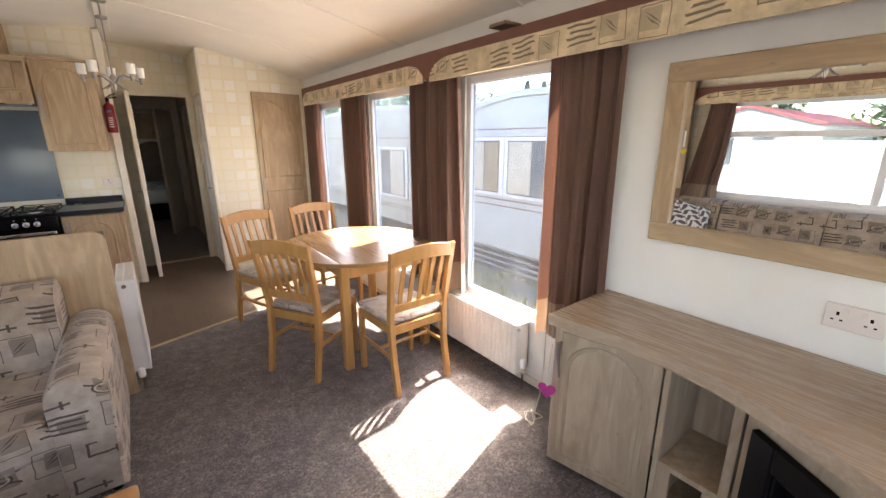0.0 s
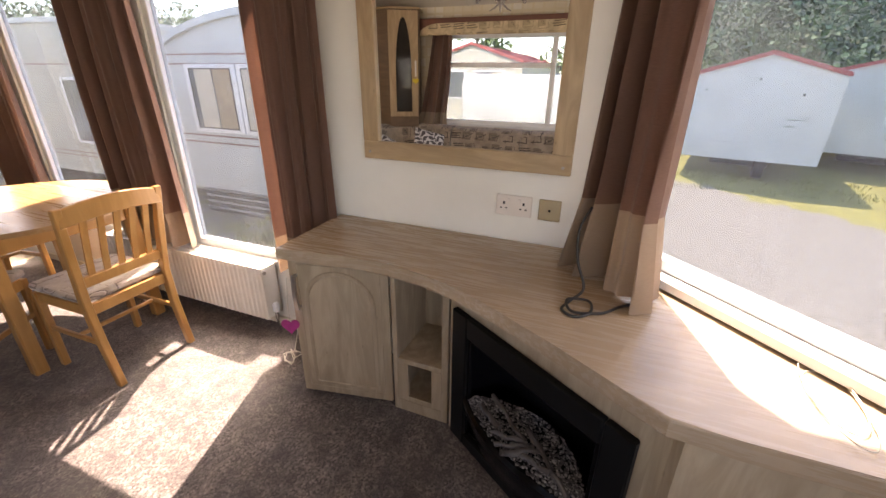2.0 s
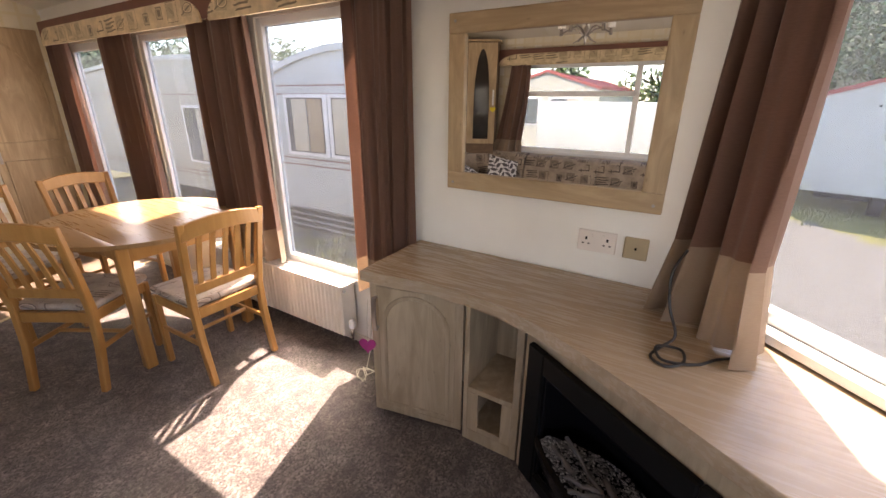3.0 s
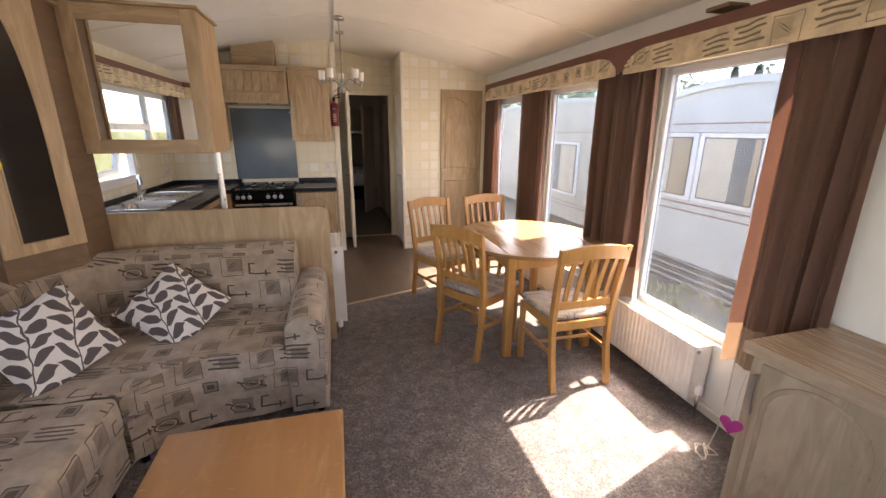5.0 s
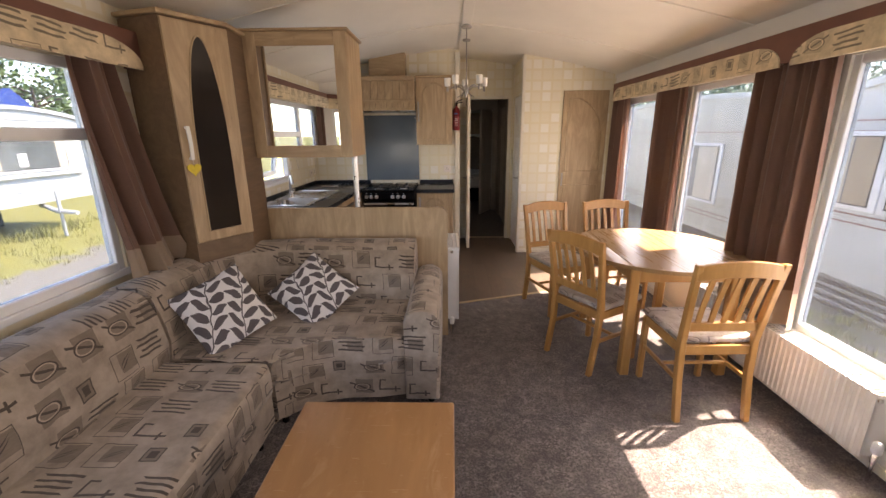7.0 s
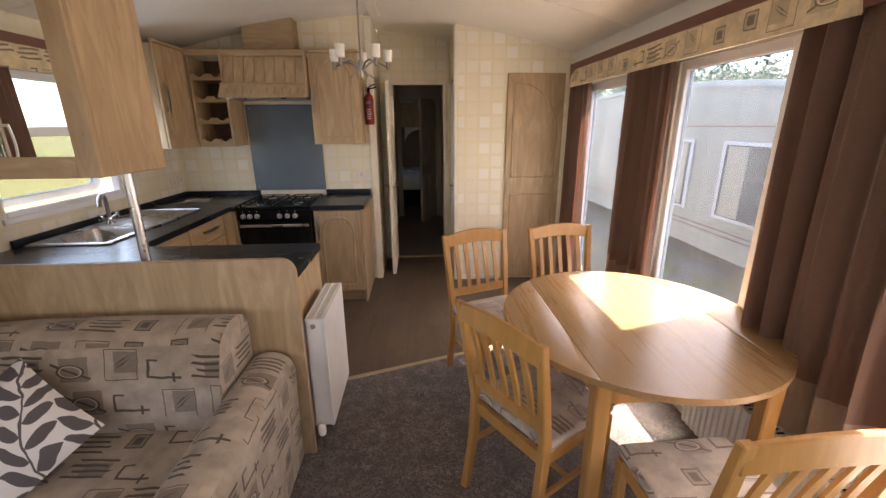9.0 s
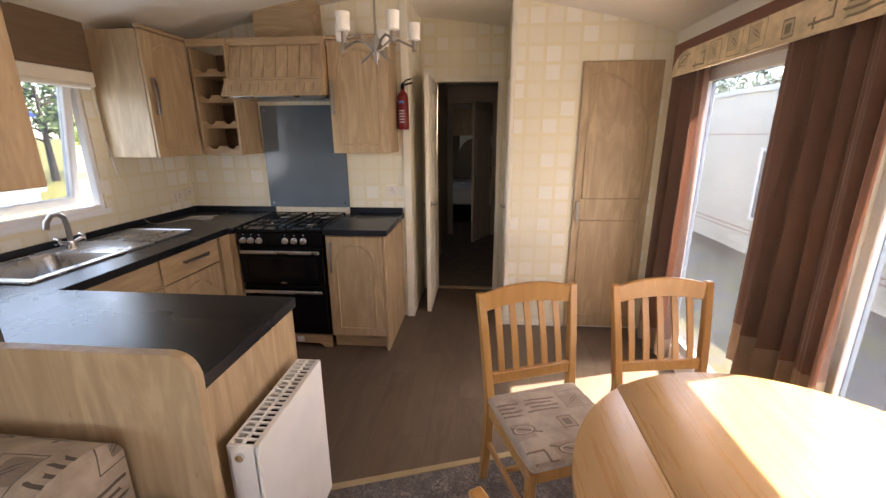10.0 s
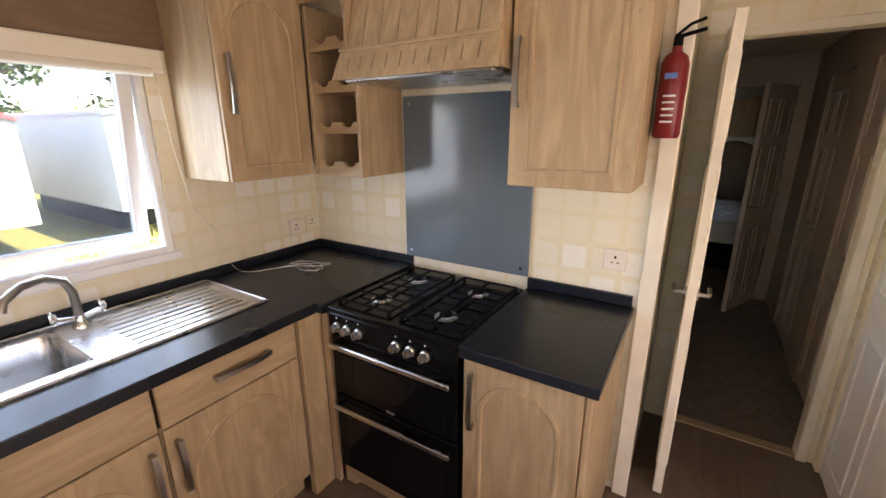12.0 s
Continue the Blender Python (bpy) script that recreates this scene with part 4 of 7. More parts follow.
for a, b, c, d, e, g in ((F0 + 0.062, F1 - 0.062, -0.20, -0.19, Z0 + 0.045, Z1 - 0.065), (F0 + 0.062, F0 + 0.068, -0.19, -0.001, Z0 + 0.045, Z1 - 0.065), (F1 - 0.068, F1 - 0.062, -0.19, -0.001, Z0 + 0.045, Z1 - 0.065), (F0 + 0.068, F1 - 0.068, -0.19, -0.001, Z0 + 0.045, Z0 + 0.052), (F0 + 0.068, F1 - 0.068, -0.19, -0.001, Z1 - 0.072, Z1 - 0.065)):
    box(rec, a, b, c, d, e, g, m=m)
part("firebox", rec, "black_glass", fire, "dark reflective firebox")
fc, half = (F0 + F1) / 2, (F1 - F0) / 2 - 0.095
TZ = 0.27
lens = [(fc + half * q, 0.022 + 0.06 * (1 - q * q)) for q in [i / 12 - 1 for i in range(25)]]
back = [(fc + half * q, 0.0 - 0.15 * (1 - q * q)) for q in [1 - i / 12 for i in range(1, 24)]]
part("ember_tray", prism(bm_new(), lens + back, TZ - 0.012, TZ, m=m), "black_matt", fire)
bm = bm_new()
ra = [[bm.verts.new(m @ Vector((u, o + e, z))) for u, o in lens] for e, z in ((0.002, TZ + 0.012), (0.010, TZ), (0.004, TZ - 0.05), (-0.02, TZ - 0.10), (-0.03, TZ - 0.15))]
for a, b in zip(ra, ra[1:]):
    for i in range(len(lens) - 1):
        bm.faces.new((a[i], a[i + 1], b[i + 1], b[i]))
bmesh.ops.recalc_face_normals(bm, faces=bm.faces)
bmesh.ops.solidify(bm, geom=bm.faces[:], thickness=0.004)
part("front_bow", bm, "black", fire, "glossy black bowed front", smooth=True)
rnd = random.Random(4)
kk = Nodes("grey pebbles", 0.7)
kk.color(kk.ramp(kk.n("NewGeometry").outputs["Random Per Island"], (0.0, (0.035, 0.035, 0.037)), (0.6, (0.11, 0.11, 0.115)), (1.0, (0.46, 0.46, 0.47))))
M["pebble"] = kk.m
M["log"] = plain("pale ash log", (0.11, 0.105, 0.104), 0.85, vary=0.5, scale=18, bump=0.5)
bm = bm_new()
for i in range(1800):
    q = rnd.uniform(-0.94, 0.94)
    lo_, hi_ = -0.14 * (1 - q * q), 0.018 + 0.055 * (1 - q * q)
    r = rnd.uniform(0.003, 0.006)
    made = bmesh.ops.create_icosphere(bm, subdivisions=1, radius=r)["verts"]
    xform(made, m @ Matrix.Translation((fc + half * q, lo_ + (hi_ - lo_) * rnd.random(), TZ + 0.004 + 0.006 * rnd.random())) @ Matrix.Diagonal((rnd.uniform(0.8, 1.5), rnd.uniform(0.7, 1.1), 0.7, 1)))
tagged(part("pebble_bed", bm, "pebble", fire, "grey and white pebbles", smooth=True), kind="stuff")
for q, oo, ang, ln in ((-0.35, -0.03, 0.25, 0.24), (-0.12, 0.03, -0.55, 0.12), (0.02, 0.035, -0.9, 0.13), (0.14, 0.03, -1.1, 0.14), (0.38, -0.01, 0.35, 0.26), (0.3, 0.03, -0.2, 0.12), (-0.5, 0.02, 0.1, 0.12)):
    bm = bm_new()
    pts = [(fc + half * q + math.cos(ang) * ln * (j / 6 - 0.5), oo + math.sin(ang) * ln * (j / 6 - 0.5), TZ + 0.022 + 0.006 * math.sin(j * 2 + q * 9)) for j in range(7)]
    tube(bm, pts, 0.0085, 8)
    soften(bm, amount=0.006, scale=40)
    xform(bm.verts, m)
    part("log", bm, "log", fire, smooth=True)

# keepsake tag on the cupboard handle
tag = thing("heart_tag", "pink glittery heart tag hanging on a cupboard handle", "ornament")


def heart(bm, c, r, axis_m):
    pts = []
    for i in range(24):
        a = 2 * math.pi * i / 24
        pts.append((r * math.sin(a) ** 3, r * (13 * math.cos(a) - 5 * math.cos(2 * a) - 2 * math.cos(3 * a) - math.cos(4 * a)) / 16))
    prism(bm, pts, -0.003, 0.003, m=Matrix.Translation(c) @ axis_m)
    return bm


up_m = Matrix.Rotation(math.pi / 2, 4, "X")
part("heart", heart(bm_new(), (1.528, 1.082, 0.405), 0.04, Matrix.Rotation(1.9, 4, "Z") @ up_m), "pink", tag)
part("string", tube(bm_new(), [(1.538, 1.075, 0.63), (1.531, 1.08, 0.54), (1.528, 1.082, 0.435)], 0.0015, 5), "white_cord", tag)

# wall mirror over the counter
mir = thing("wall_mirror", "large wall mirror in a pale oak frame with corner studs", "mirror")
Y0, Y1, MZ0, MZ1, FW = 0.055, 0.945, 1.058, 1.767, 0.075
for a, b, c, d, mt in ((Y0, Y1, MZ1 - FW, MZ1, "oak_y"), (Y0, Y1, MZ0, MZ0 + FW, "oak_y"), (Y0, Y0 + FW, MZ0 + FW, MZ1 - FW, "oak_z"), (Y1 - FW, Y1, MZ0 + FW, MZ1 - FW, "oak_z")):
    part("frame", one_box(XR - 0.028, XR - 0.002, a, b, c, d, 0.004, seg=2), mt, mir)
part("glass", one_box(XR - 0.012, XR - 0.004, Y0 + FW - 0.005, Y1 - FW + 0.005, MZ0 + FW - 0.005, MZ1 - FW + 0.005), "mirror", mir, "silvered mirror glass")
for y in (Y0 + 0.03, Y1 - 0.03):
    for z in (MZ0 + 0.03, MZ1 - 0.03):
        part("stud", cyl(bm_new(), (XR - 0.031, y, z), (XR - 0.027, y, z), 0.006, n=10), "pewter", mir)


def socket(m, gangs, label, mat="socket_white"):
    """A wall socket in the local plane (along, out, up)."""
    w = 0.086 if gangs == 1 else 0.146
    top = thing("wall_socket", label, "socket")
    part("plate", one_box(-w / 2, w / 2, 0.001, 0.011, -0.043, 0.043, 0.003, m=m, seg=2), mat, top)
    for g in range(gangs):
        c = 0 if gangs == 1 else (-0.04, 0.04)[g]
        bm = bm_new()
        box(bm, c - 0.004, c + 0.004, 0.010, 0.0116, 0.004, 0.016, m=m)
        for s in (-1, 1):
            box(bm, c + s * 0.011 - 0.004, c + s * 0.011 + 0.004, 0.010, 0.0116, -0.014, -0.009, m=m)
        part("slots", bm, "black_matt", top)
        part("rocker", one_box(c - 0.006 + (0.018 if gangs == 2 else 0.022) * (1 if g == 0 else -1), c + 0.006 + (0.018 if gangs == 2 else 0.022) * (1 if g == 0 else -1), 0.010, 0.0145, 0.014, 0.03, 0.001, m=m), mat, top)
    return top


on_right = lambda y, z: Matrix(((0, -1, 0, XR), (-1, 0, 0, y), (0, 0, 1, z), (0, 0, 0, 1)))
socket(on_right(0.262, 0.915), 2, "white double wall socket with switches above the counter")
tvp = thing("aerial_plate", "beige aerial socket plate on the white wall", "socket")
part("plate", one_box(-0.043, 0.043, 0.001, 0.010, -0.043, 0.043, 0.003, m=on_right(0.118, 0.912)), "brass", tvp)
part("pin", one_box(-0.004, 0.004, 0.009, 0.016, -0.004, 0.004, 0.001, m=on_right(0.118, 0.912)), "black_matt", tvp)


# ---- dining set ----
def dining_chair(at_xy, turn, label):
    """Beech chair with an arched top rail, five slats and a padded seat; it faces its own +y, the back feet near its origin."""
    top = thing("dining_chair", label, "chair", "chairs round the table")
    W = 0.205
    for s in (-1, 1):
        pts = [(s * (W - 0.018), -0.055 - 0.0, 0.0), (s * (W - 0.018), -0.012, 0.25), (s * (W - 0.016), 0.0, 0.45), (s * (W - 0.006), -0.035, 0.68), (s * (W + 0.004), -0.075, 0.895)]
        bm = bm_new()
        rings = []
        for i, (x, y, z) in enumerate(pts):
            hw, hd = 0.017, (0.016, 0.019, 0.021, 0.018, 0.014)[i]
            rings.append([bm.verts.new((x + dx * hw, y + dy * hd, z)) for dx, dy in ((-1, -1), (1, -1), (1, 1), (-1, 1))])
        for a, b in zip(rings, rings[1:]):
            for k in range(4):
                bm.faces.new((a[k], a[(k + 1) % 4], b[(k + 1) % 4], b[k]))
        bm.faces.new(rings[0][::-1])
        bm.faces.new(rings[-1])
        bmesh.ops.bevel(bm, geom=bm.edges[:], offset=0.004, segments=1, profile=0.5, affect="EDGES")
        part("leg", bm, "beech", top)
        bm = one_box(s * (W - 0.018) - 0.016, s * (W - 0.018) + 0.016, 0.355, 0.39, 0.0, 0.425, 0.005)
        part("leg", bm, "beech", top)
        part("stretcher", one_box(s * (W - 0.018) - 0.008, s * (W - 0.018) + 0.008, -0.03, 0.36, 0.215, 0.24, 0.003), "beech", top)
        part("seat_rail", one_box(s * (W - 0.018) - 0.009, s * (W - 0.018) + 0.009, 0.015, 0.36, 0.375, 0.43, 0.003), "beech", top)
    part("seat_rail", one_box(-W + 0.035, W - 0.035, 0.362, 0.382, 0.375, 0.43, 0.003), "beech", top)
    part("seat_rail", one_box(-W + 0.035, W - 0.035, -0.012, 0.01, 0.375, 0.43, 0.003), "beech", top)
    part("stretcher", one_box(-W + 0.026, W - 0.026, 0.15, 0.166, 0.22, 0.24, 0.003), "beech", top)
    # lower back rail and arched top rail
    part("back_rail", one_box(-W + 0.028, W - 0.028, -0.022, 0.0, 0.515, 0.565, 0.004), "beech", top)
    bm = bm_new()
    n = 12
    rings = []
    for i in range(n + 1):
        s = i / n * 2 - 1
        x = s * (W + 0.006)
        bow = -0.07 - 0.016 * (1 - s * s)
        zt = 0.885 + 0.03 * (1 - s * s)
        zb = 0.81 + 0.022 * (1 - s * s)
        rings.append([bm.verts.new(p) for p in ((x, bow - 0.012, zb), (x, bow + 0.012, zb), (x, bow + 0.010, zt), (x, bow - 0.010, zt))])
    for a, b in zip(rings, rings[1:]):
        for k in range(4):
            bm.faces.new((a[k], a[(k + 1) % 4], b[(k + 1) % 4], b[k]))
    bm.faces.new(rings[0][::-1])
    bm.faces.new(rings[-1])
    bmesh.ops.recalc_face_normals(bm, faces=bm.faces)
    bmesh.ops.bevel(bm, geom=[e for e in bm.edges if abs(e.verts[0].co.x - e.verts[1].co.x) > 0.01], offset=0.004, segments=1, profile=0.5, affect="EDGES")
    part("top_rail", bm, "beech", top)
    for i in range(5):
        x = (i - 2) * 0.066
        s = x / W
        bm = bm_new()
        rings = []
        for z, y in ((0.56, -0.013), (0.65, -0.028 - 0.004 * (1 - s * s)), (0.74, -0.048 - 0.009 * (1 - s * s)), (0.83, -0.071 - 0.014 * (1 - s * s))):
            rings.append([bm.verts.new((x + dx * 0.0135, y + dy * 0.005, z)) for dx, dy in ((-1, -1), (1, -1), (1, 1), (-1, 1))])
        for a, b in zip(rings, rings[1:]):
            for k in range(4):
                bm.faces.new((a[k], a[(k + 1) % 4], b[(k + 1) % 4], b[k]))
        part("slat", bm, "beech", top)
    bm = one_box(-W + 0.004, W - 0.004, 0.004, 0.40, 0.432, 0.472, 0.018, seg=3)
    for v in bm.verts:
        if v.co.z > 0.455:
            v.co.z += 0.012 * (1 - (v.co.x / W) ** 2) * math.sin(math.pi * min(1, max(0, v.co.y / 0.4)))
    part("seat_pad", bm, "seat_fabric", top, "patterned beige padded seat", smooth=True)
    top.matrix_world = pose(at_xy[0], at_xy[1], 0, 0, 0, turn)
    return top


dining_chair((1.452, 2.005), 1.5, "varnished beech slat-back chair with its back to the lounge")
dining_chair((0.885, 2.565), -58.5, "varnished beech slat-back chair beside the table's rounded end")
dining_chair((0.935, 3.67), 200.6, "varnished beech slat-back chair at the kitchen side")
dining_chair((1.50, 3.77), 189.4, "varnished beech slat-back chair below the windows")

table = thing("dining_table", "round-ended varnished beech table with folding leaves", "table")
CX, CY, RX, RY = 1.475, 2.83, 0.55, 0.57
C1, C2 = 1.145, 1.815


def ellipse_between(a, b):
    n = 60
    pts = []
    for i in range(n):
        t = 2 * math.pi * i / n
        pts.append((CX + RX * math.cos(t), CY + RY * math.sin(t)))
    xs = [min(max(p[0], a), b) for p in pts]
    out = []
    for (px, py), cx in zip(pts, xs):
        if px != cx:
            s = math.sqrt(max(0, 1 - ((cx - CX) / RX) ** 2))
            py = CY + RY * s * (1 if py > CY else -1)
        if not out or (Vector((cx, py)) - Vector(out[-1])).length > 1e-4:
            out.append((cx, py))
    return out if (Vector(out[0]) - Vector(out[-1])).length > 1e-4 else out[:-1]


for nm, a, b in (("leaf", CX - RX, C1 - 0.0007), ("tabletop", C1 + 0.0007, C2 - 0.0007), ("leaf", C2 + 0.0007, CX + RX)):
    part(nm, prism(bm_new(), ellipse_between(a, b), 0.716, 0.740, 0.0015), "beech_y", table, smooth=True)
for x in (1.165, 1.775):
    for y in (2.41, 3.25):
        part("leg", one_box(x - 0.029, x + 0.029, y - 0.029, y + 0.029, 0.0, 0.716, 0.006), "beech", table)
for x in (1.165, 1.775):
    part("apron", one_box(x - 0.01, x + 0.01, 2.44, 3.22, 0.63, 0.715, 0.002), "beech", table)
for y in (2.41, 3.25):
    part("apron", one_box(1.194, 1.746, y - 0.01, y + 0.01, 0.63, 0.715, 0.002), "beech", table)

# ---- coffee table ----
ct = thing("coffee_table", "low worn orange pine coffee table on carpet", "table")
part("tabletop", one_box(-0.55, 0.068, 0.72, 1.50, 0.405, 0.44, 0.009, seg=3), "pine", ct, "scuffed orange pine tabletop", smooth=True)
for x in (-0.50, 0.018):
    for y in (0.77, 1.45):
        part("leg", one_box(x - 0.028, x + 0.028, y - 0.028, y + 0.028, 0.0, 0.405, 0.006), "pine", ct)
for y in (0.77, 1.45):
    part("apron", one_box(-0.47, -0.012, y - 0.01, y + 0.01, 0.33, 0.404), "pine", ct)
for x in (-0.50, 0.018):
    part("apron", one_box(x - 0.01, x + 0.01, 0.80, 1.42, 0.33, 0.404), "pine", ct)


# ---- sofa ----
def stuffed(pts, z0, z1, r, seed, amount=0.008):
    """A stuffed block over a plan outline, with rounded edges and an uneven skin."""
    bm = prism(bm_new(), pts, z0, z1, r, seg=4)
    bmesh.ops.triangulate(bm, faces=[f for f in bm.faces if len(f.verts) > 4])
    bmesh.ops.subdivide_edges(bm, edges=[e for e in bm.edges if e.calc_length() > 0.12], cuts=2, use_grid_fill=True)
    bm.normal_update()
    return soften(bm, amount=amount, scale=6, seed=seed)


def arc(cx, cy, r, a0, a1, n=10):
    return [(cx + r * math.cos(radians(a0 + (a1 - a0) * i / n)), cy + r * math.sin(radians(a0 + (a1 - a0) * i / n))) for i in range(n + 1)]


def round_profile(lo, hi, back, top, r=0.07):
    """A leaning back cushion's section: (out, up)."""
    pts = [(0.0, lo), (hi, lo), (hi + 0.015, lo + 0.12), (hi - 0.01, lo + 0.26)]
    n = 8
    c_out, c_up = back + (hi - 0.04 - back) / 2, top - r
    half = (hi - 0.04 - back) / 2
    pts += [(c_out + half * math.cos(math.pi * i / n), c_up + r * math.sin(math.pi * i / n)) for i in range(n + 1)]
    return pts


sofa = thing("sofa", "patterned beige two-seat sofa below the window", "sofa")
part("base", prism(bm_new(), [(-1.66, -0.02), (-0.86, -0.02), (-0.86, 1.83), (-1.66, 1.83)], 0.05, 0.27, 0.02), "sofa", sofa)
for i, (y0, y1) in enumerate(((-0.02, 0.955), (0.965, 1.84))):
    part("seat_cushion", stuffed([(-1.45, y0), (-0.86, y0), (-0.825, y0 + 0.04), (-0.825, y1 - 0.06), (-0.86, y1), (-1.45, y1)], 0.255, 0.43, 0.045, 3.0 + i), "sofa", sofa, smooth=True)
    bm = sweep(bm_new(), [(-1.66, y0), (-1.66, y0 + 0.02)] + [(-1.66, y0 + (y1 - y0) * q / 8) for q in range(1, 8)] + [(-1.66, y1 - 0.02), (-1.66, y1)], round_profile(0.40, 0.30, 0.0, 0.80))
    part("back_cushion", soften(bm, amount=0.01, scale=5, seed=i), "sofa", sofa, smooth=True)
for y in (0.2, 1.72):
    part("foot", cyl(bm_new(), (-0.90, y, 0), (-0.90, y, 0.055), 0.018, n=12), "black_matt", sofa)

csofa = thing("corner_sofa", "patterned beige corner sofa with one rounded arm", "sofa")
front = arc(-0.47, 1.60, 0.45, 148, 92, 10) + [(-0.35, 2.055), (-0.205, 2.07)]
base_pts = [(-1.66, 1.86)] + [(-0.86, 1.86)] + [(x, y + 0.02) for x, y in front] + [(-0.205, 2.90), (-1.2, 2.90), (-1.5, 2.6), (-1.66, 2.2)]
part("base", prism(bm_new(), base_pts, 0.05, 0.28, 0.02), "sofa", csofa)
seat_pts = [(-1.45, 1.85), (-0.83, 1.85)] + front + [(-0.205, 2.72), (-1.1, 2.72), (-1.38, 2.45), (-1.45, 2.2)]
part("seat_cushion", stuffed(seat_pts, 0.27, 0.435, 0.05, 7.0), "sofa", csofa, smooth=True)
path = [(-1.66, 1.86), (-1.66, 1.95), (-1.655, 2.05)] + [(-1.66 + 0.62 + 0.62 * math.cos(radians(a)), 2.28 + 0.62 * math.sin(radians(a))) for a in (168, 155, 142, 130, 118, 106, 96)] + [(-0.98, 2.905), (-0.8, 2.91), (-0.6, 2.91), (-0.4, 2.91), (-0.24, 2.91), (-0.19, 2.91)]
bm = sweep(bm_new(), path, round_profile(0.40, 0.30, 0.0, 0.81))
part("back_cushion", soften(bm, amount=0.010, scale=5, seed=9), "sofa", csofa, smooth=True)
arm_prof = [(-0.205, 0.04), (-0.012, 0.04), (-0.008, 0.5)] + [(-0.107 + 0.098 * math.cos(radians(a)), 0.52 + 0.075 * math.sin(radians(a))) for a in range(15, 180, 20)] + [(-0.205, 0.5)]
bm = prism(bm_new(), arm_prof, -2.90, -2.06, 0.02, m=Matrix(((1, 0, 0, 0), (0, 0, -1, 0), (0, 1, 0, 0), (0, 0, 0, 1))))
bmesh.ops.recalc_face_normals(bm, faces=bm.faces)
part("arm", bm, "sofa", csofa, smooth=True)
for x, y in ((-0.85, 1.93), (-0.06, 2.12)):
    part("foot", cyl(bm_new(), (x, y, 0), (x, y, 0.055), 0.018, n=12), "black_matt", csofa)


def scatter_cushion(m, label):
    bm = bm_new()
    n = 16
    S = 0.195
    g = {}
    for side in (1, -1):
        for i in range(n + 1):
            for j in range(n + 1):
                a, b = i / n * 2 - 1, j / n * 2 - 1
                k = (1 - a * a) * (1 - b * b)
                x, y = a * S * (1 - 0.05 * (1 - b * b)), b * S * (1 - 0.05 * (1 - a * a))
                z = side * 0.065 * k ** 0.45
                if k < 1e-9 and side == -1:
                    g[side, i, j] = g[1, i, j]
                else:
                    g[side, i, j] = bm.verts.new((x, y, z + 0.006 * noise.noise(Vector((x * 12, y * 12, side))) * (k ** 0.3)))
        for i in range(n):
            for j in range(n):
                f = [g[side, i, j], g[side, i + 1, j], g[side, i + 1, j + 1], g[side, i, j + 1]]
                bm.faces.new(f if side == 1 else f[::-1])
    ob = part("cushion", bm, "leaf", smooth=True)
    tagged(ob, label, "cushion", "leaf cushions")
    ob.matrix_world = m
    return ob


def aim(c, normal, spin):
    q = Vector(normal).to_track_quat("Z", "Y").to_matrix().to_4x4()
    return Matrix.Translation(c) @ q @ Matrix.Rotation(radians(spin), 4, "Z")


scatter_cushion(aim((-1.17, 2.06, 0.60), (0.62, -0.62, 0.60), 18), "white cushion with dark grey leaf print propped in the corner")
scatter_cushion(aim((-0.80, 2.42, 0.57), (0.25, -0.75, 0.75), 42), "white cushion with dark grey leaf print leaning on the sofa back")


# ---- radiators ----
def radiator(m, w, z0, z1, label, depth=0.085, flat=False, paint="radiator_paint"):
    """A white panel radiator in the local plane (along, out, up), with ribs, a slotted top and a valve."""
    top = thing("radiator", label, "radiator", "radiators")
    nf = max(6, int(w / 0.033))
    prof = [(0.0, depth - 0.012), (0.006, depth - 0.003), (w - 0.006, depth - 0.003)] if flat else [(0.0, depth - 0.012)]
    for i in range(0 if flat else nf):
        u, q = w * (i + 0.5) / nf, w / nf
        prof += [(u - q * 0.42, depth - 0.006), (u - q * 0.24, depth), (u + q * 0.24, depth), (u + q * 0.42, depth - 0.006)]
    prof += [(w, depth - 0.012), (w, depth - 0.016), (0.0, depth - 0.016)]
    bm = prism(bm_new(), prof, z0, z1, m=m)
    bmesh.ops.recalc_face_normals(bm, faces=bm.faces)
    part("front_panel", bm, paint, top)
    part("back_panel", one_box(0, w, 0.018, 0.026, z0, z1 - 0.01, 0.002, m=m), paint, top)
    for u in (0.0, w - 0.006):
        part("side_cover", one_box(u, u + 0.006, 0.016, depth - 0.004, z0 + 0.004, z1 - 0.002, 0.002, m=m), paint, top)
    bm = bm_new()
    for v in (0.022, 0.5 * depth + 0.003, depth - 0.016):
        box(bm, 0.006, w - 0.006, v - 0.004, v + 0.004, z1 - 0.008, z1 - 0.001, m=m)
    ns = int(w / 0.023)
    for i in range(ns + 1):
        u = 0.006 + (w - 0.012) * i / ns
        box(bm, u - 0.0028, u + 0.0028, 0.020, depth - 0.012, z1 - 0.007, z1, m=m)
    part("grille", bm, paint, top)
    # black block stands for the shade seen through the grille
    part("fins", one_box(0.01, w - 0.01, 0.03, depth - 0.018, z0 + 0.02, z1 - 0.03, m=m), "black_matt", top)
    return top


def valve(top, p, d=(0, 0, 1)):
    p = Vector(p)
    part("valve", cyl(bm_new(), p, p + Vector((0, 0, 0.05)), 0.012, n=12), "chrome", top, smooth=True)
    part("valve_head", lathe(bm_new(), [(0.0, 0), (0.016, 0), (0.019, 0.01), (0.019, 0.045), (0.012, 0.055), (0, 0.056)], 14, Matrix.Translation(p + Vector((0, 0, 0.05)))), "white_gloss", top, smooth=True)
    part("pipe", cyl(bm_new(), (p.x, p.y, 0.0), p, 0.0075, n=10), "chrome", top, smooth=True)


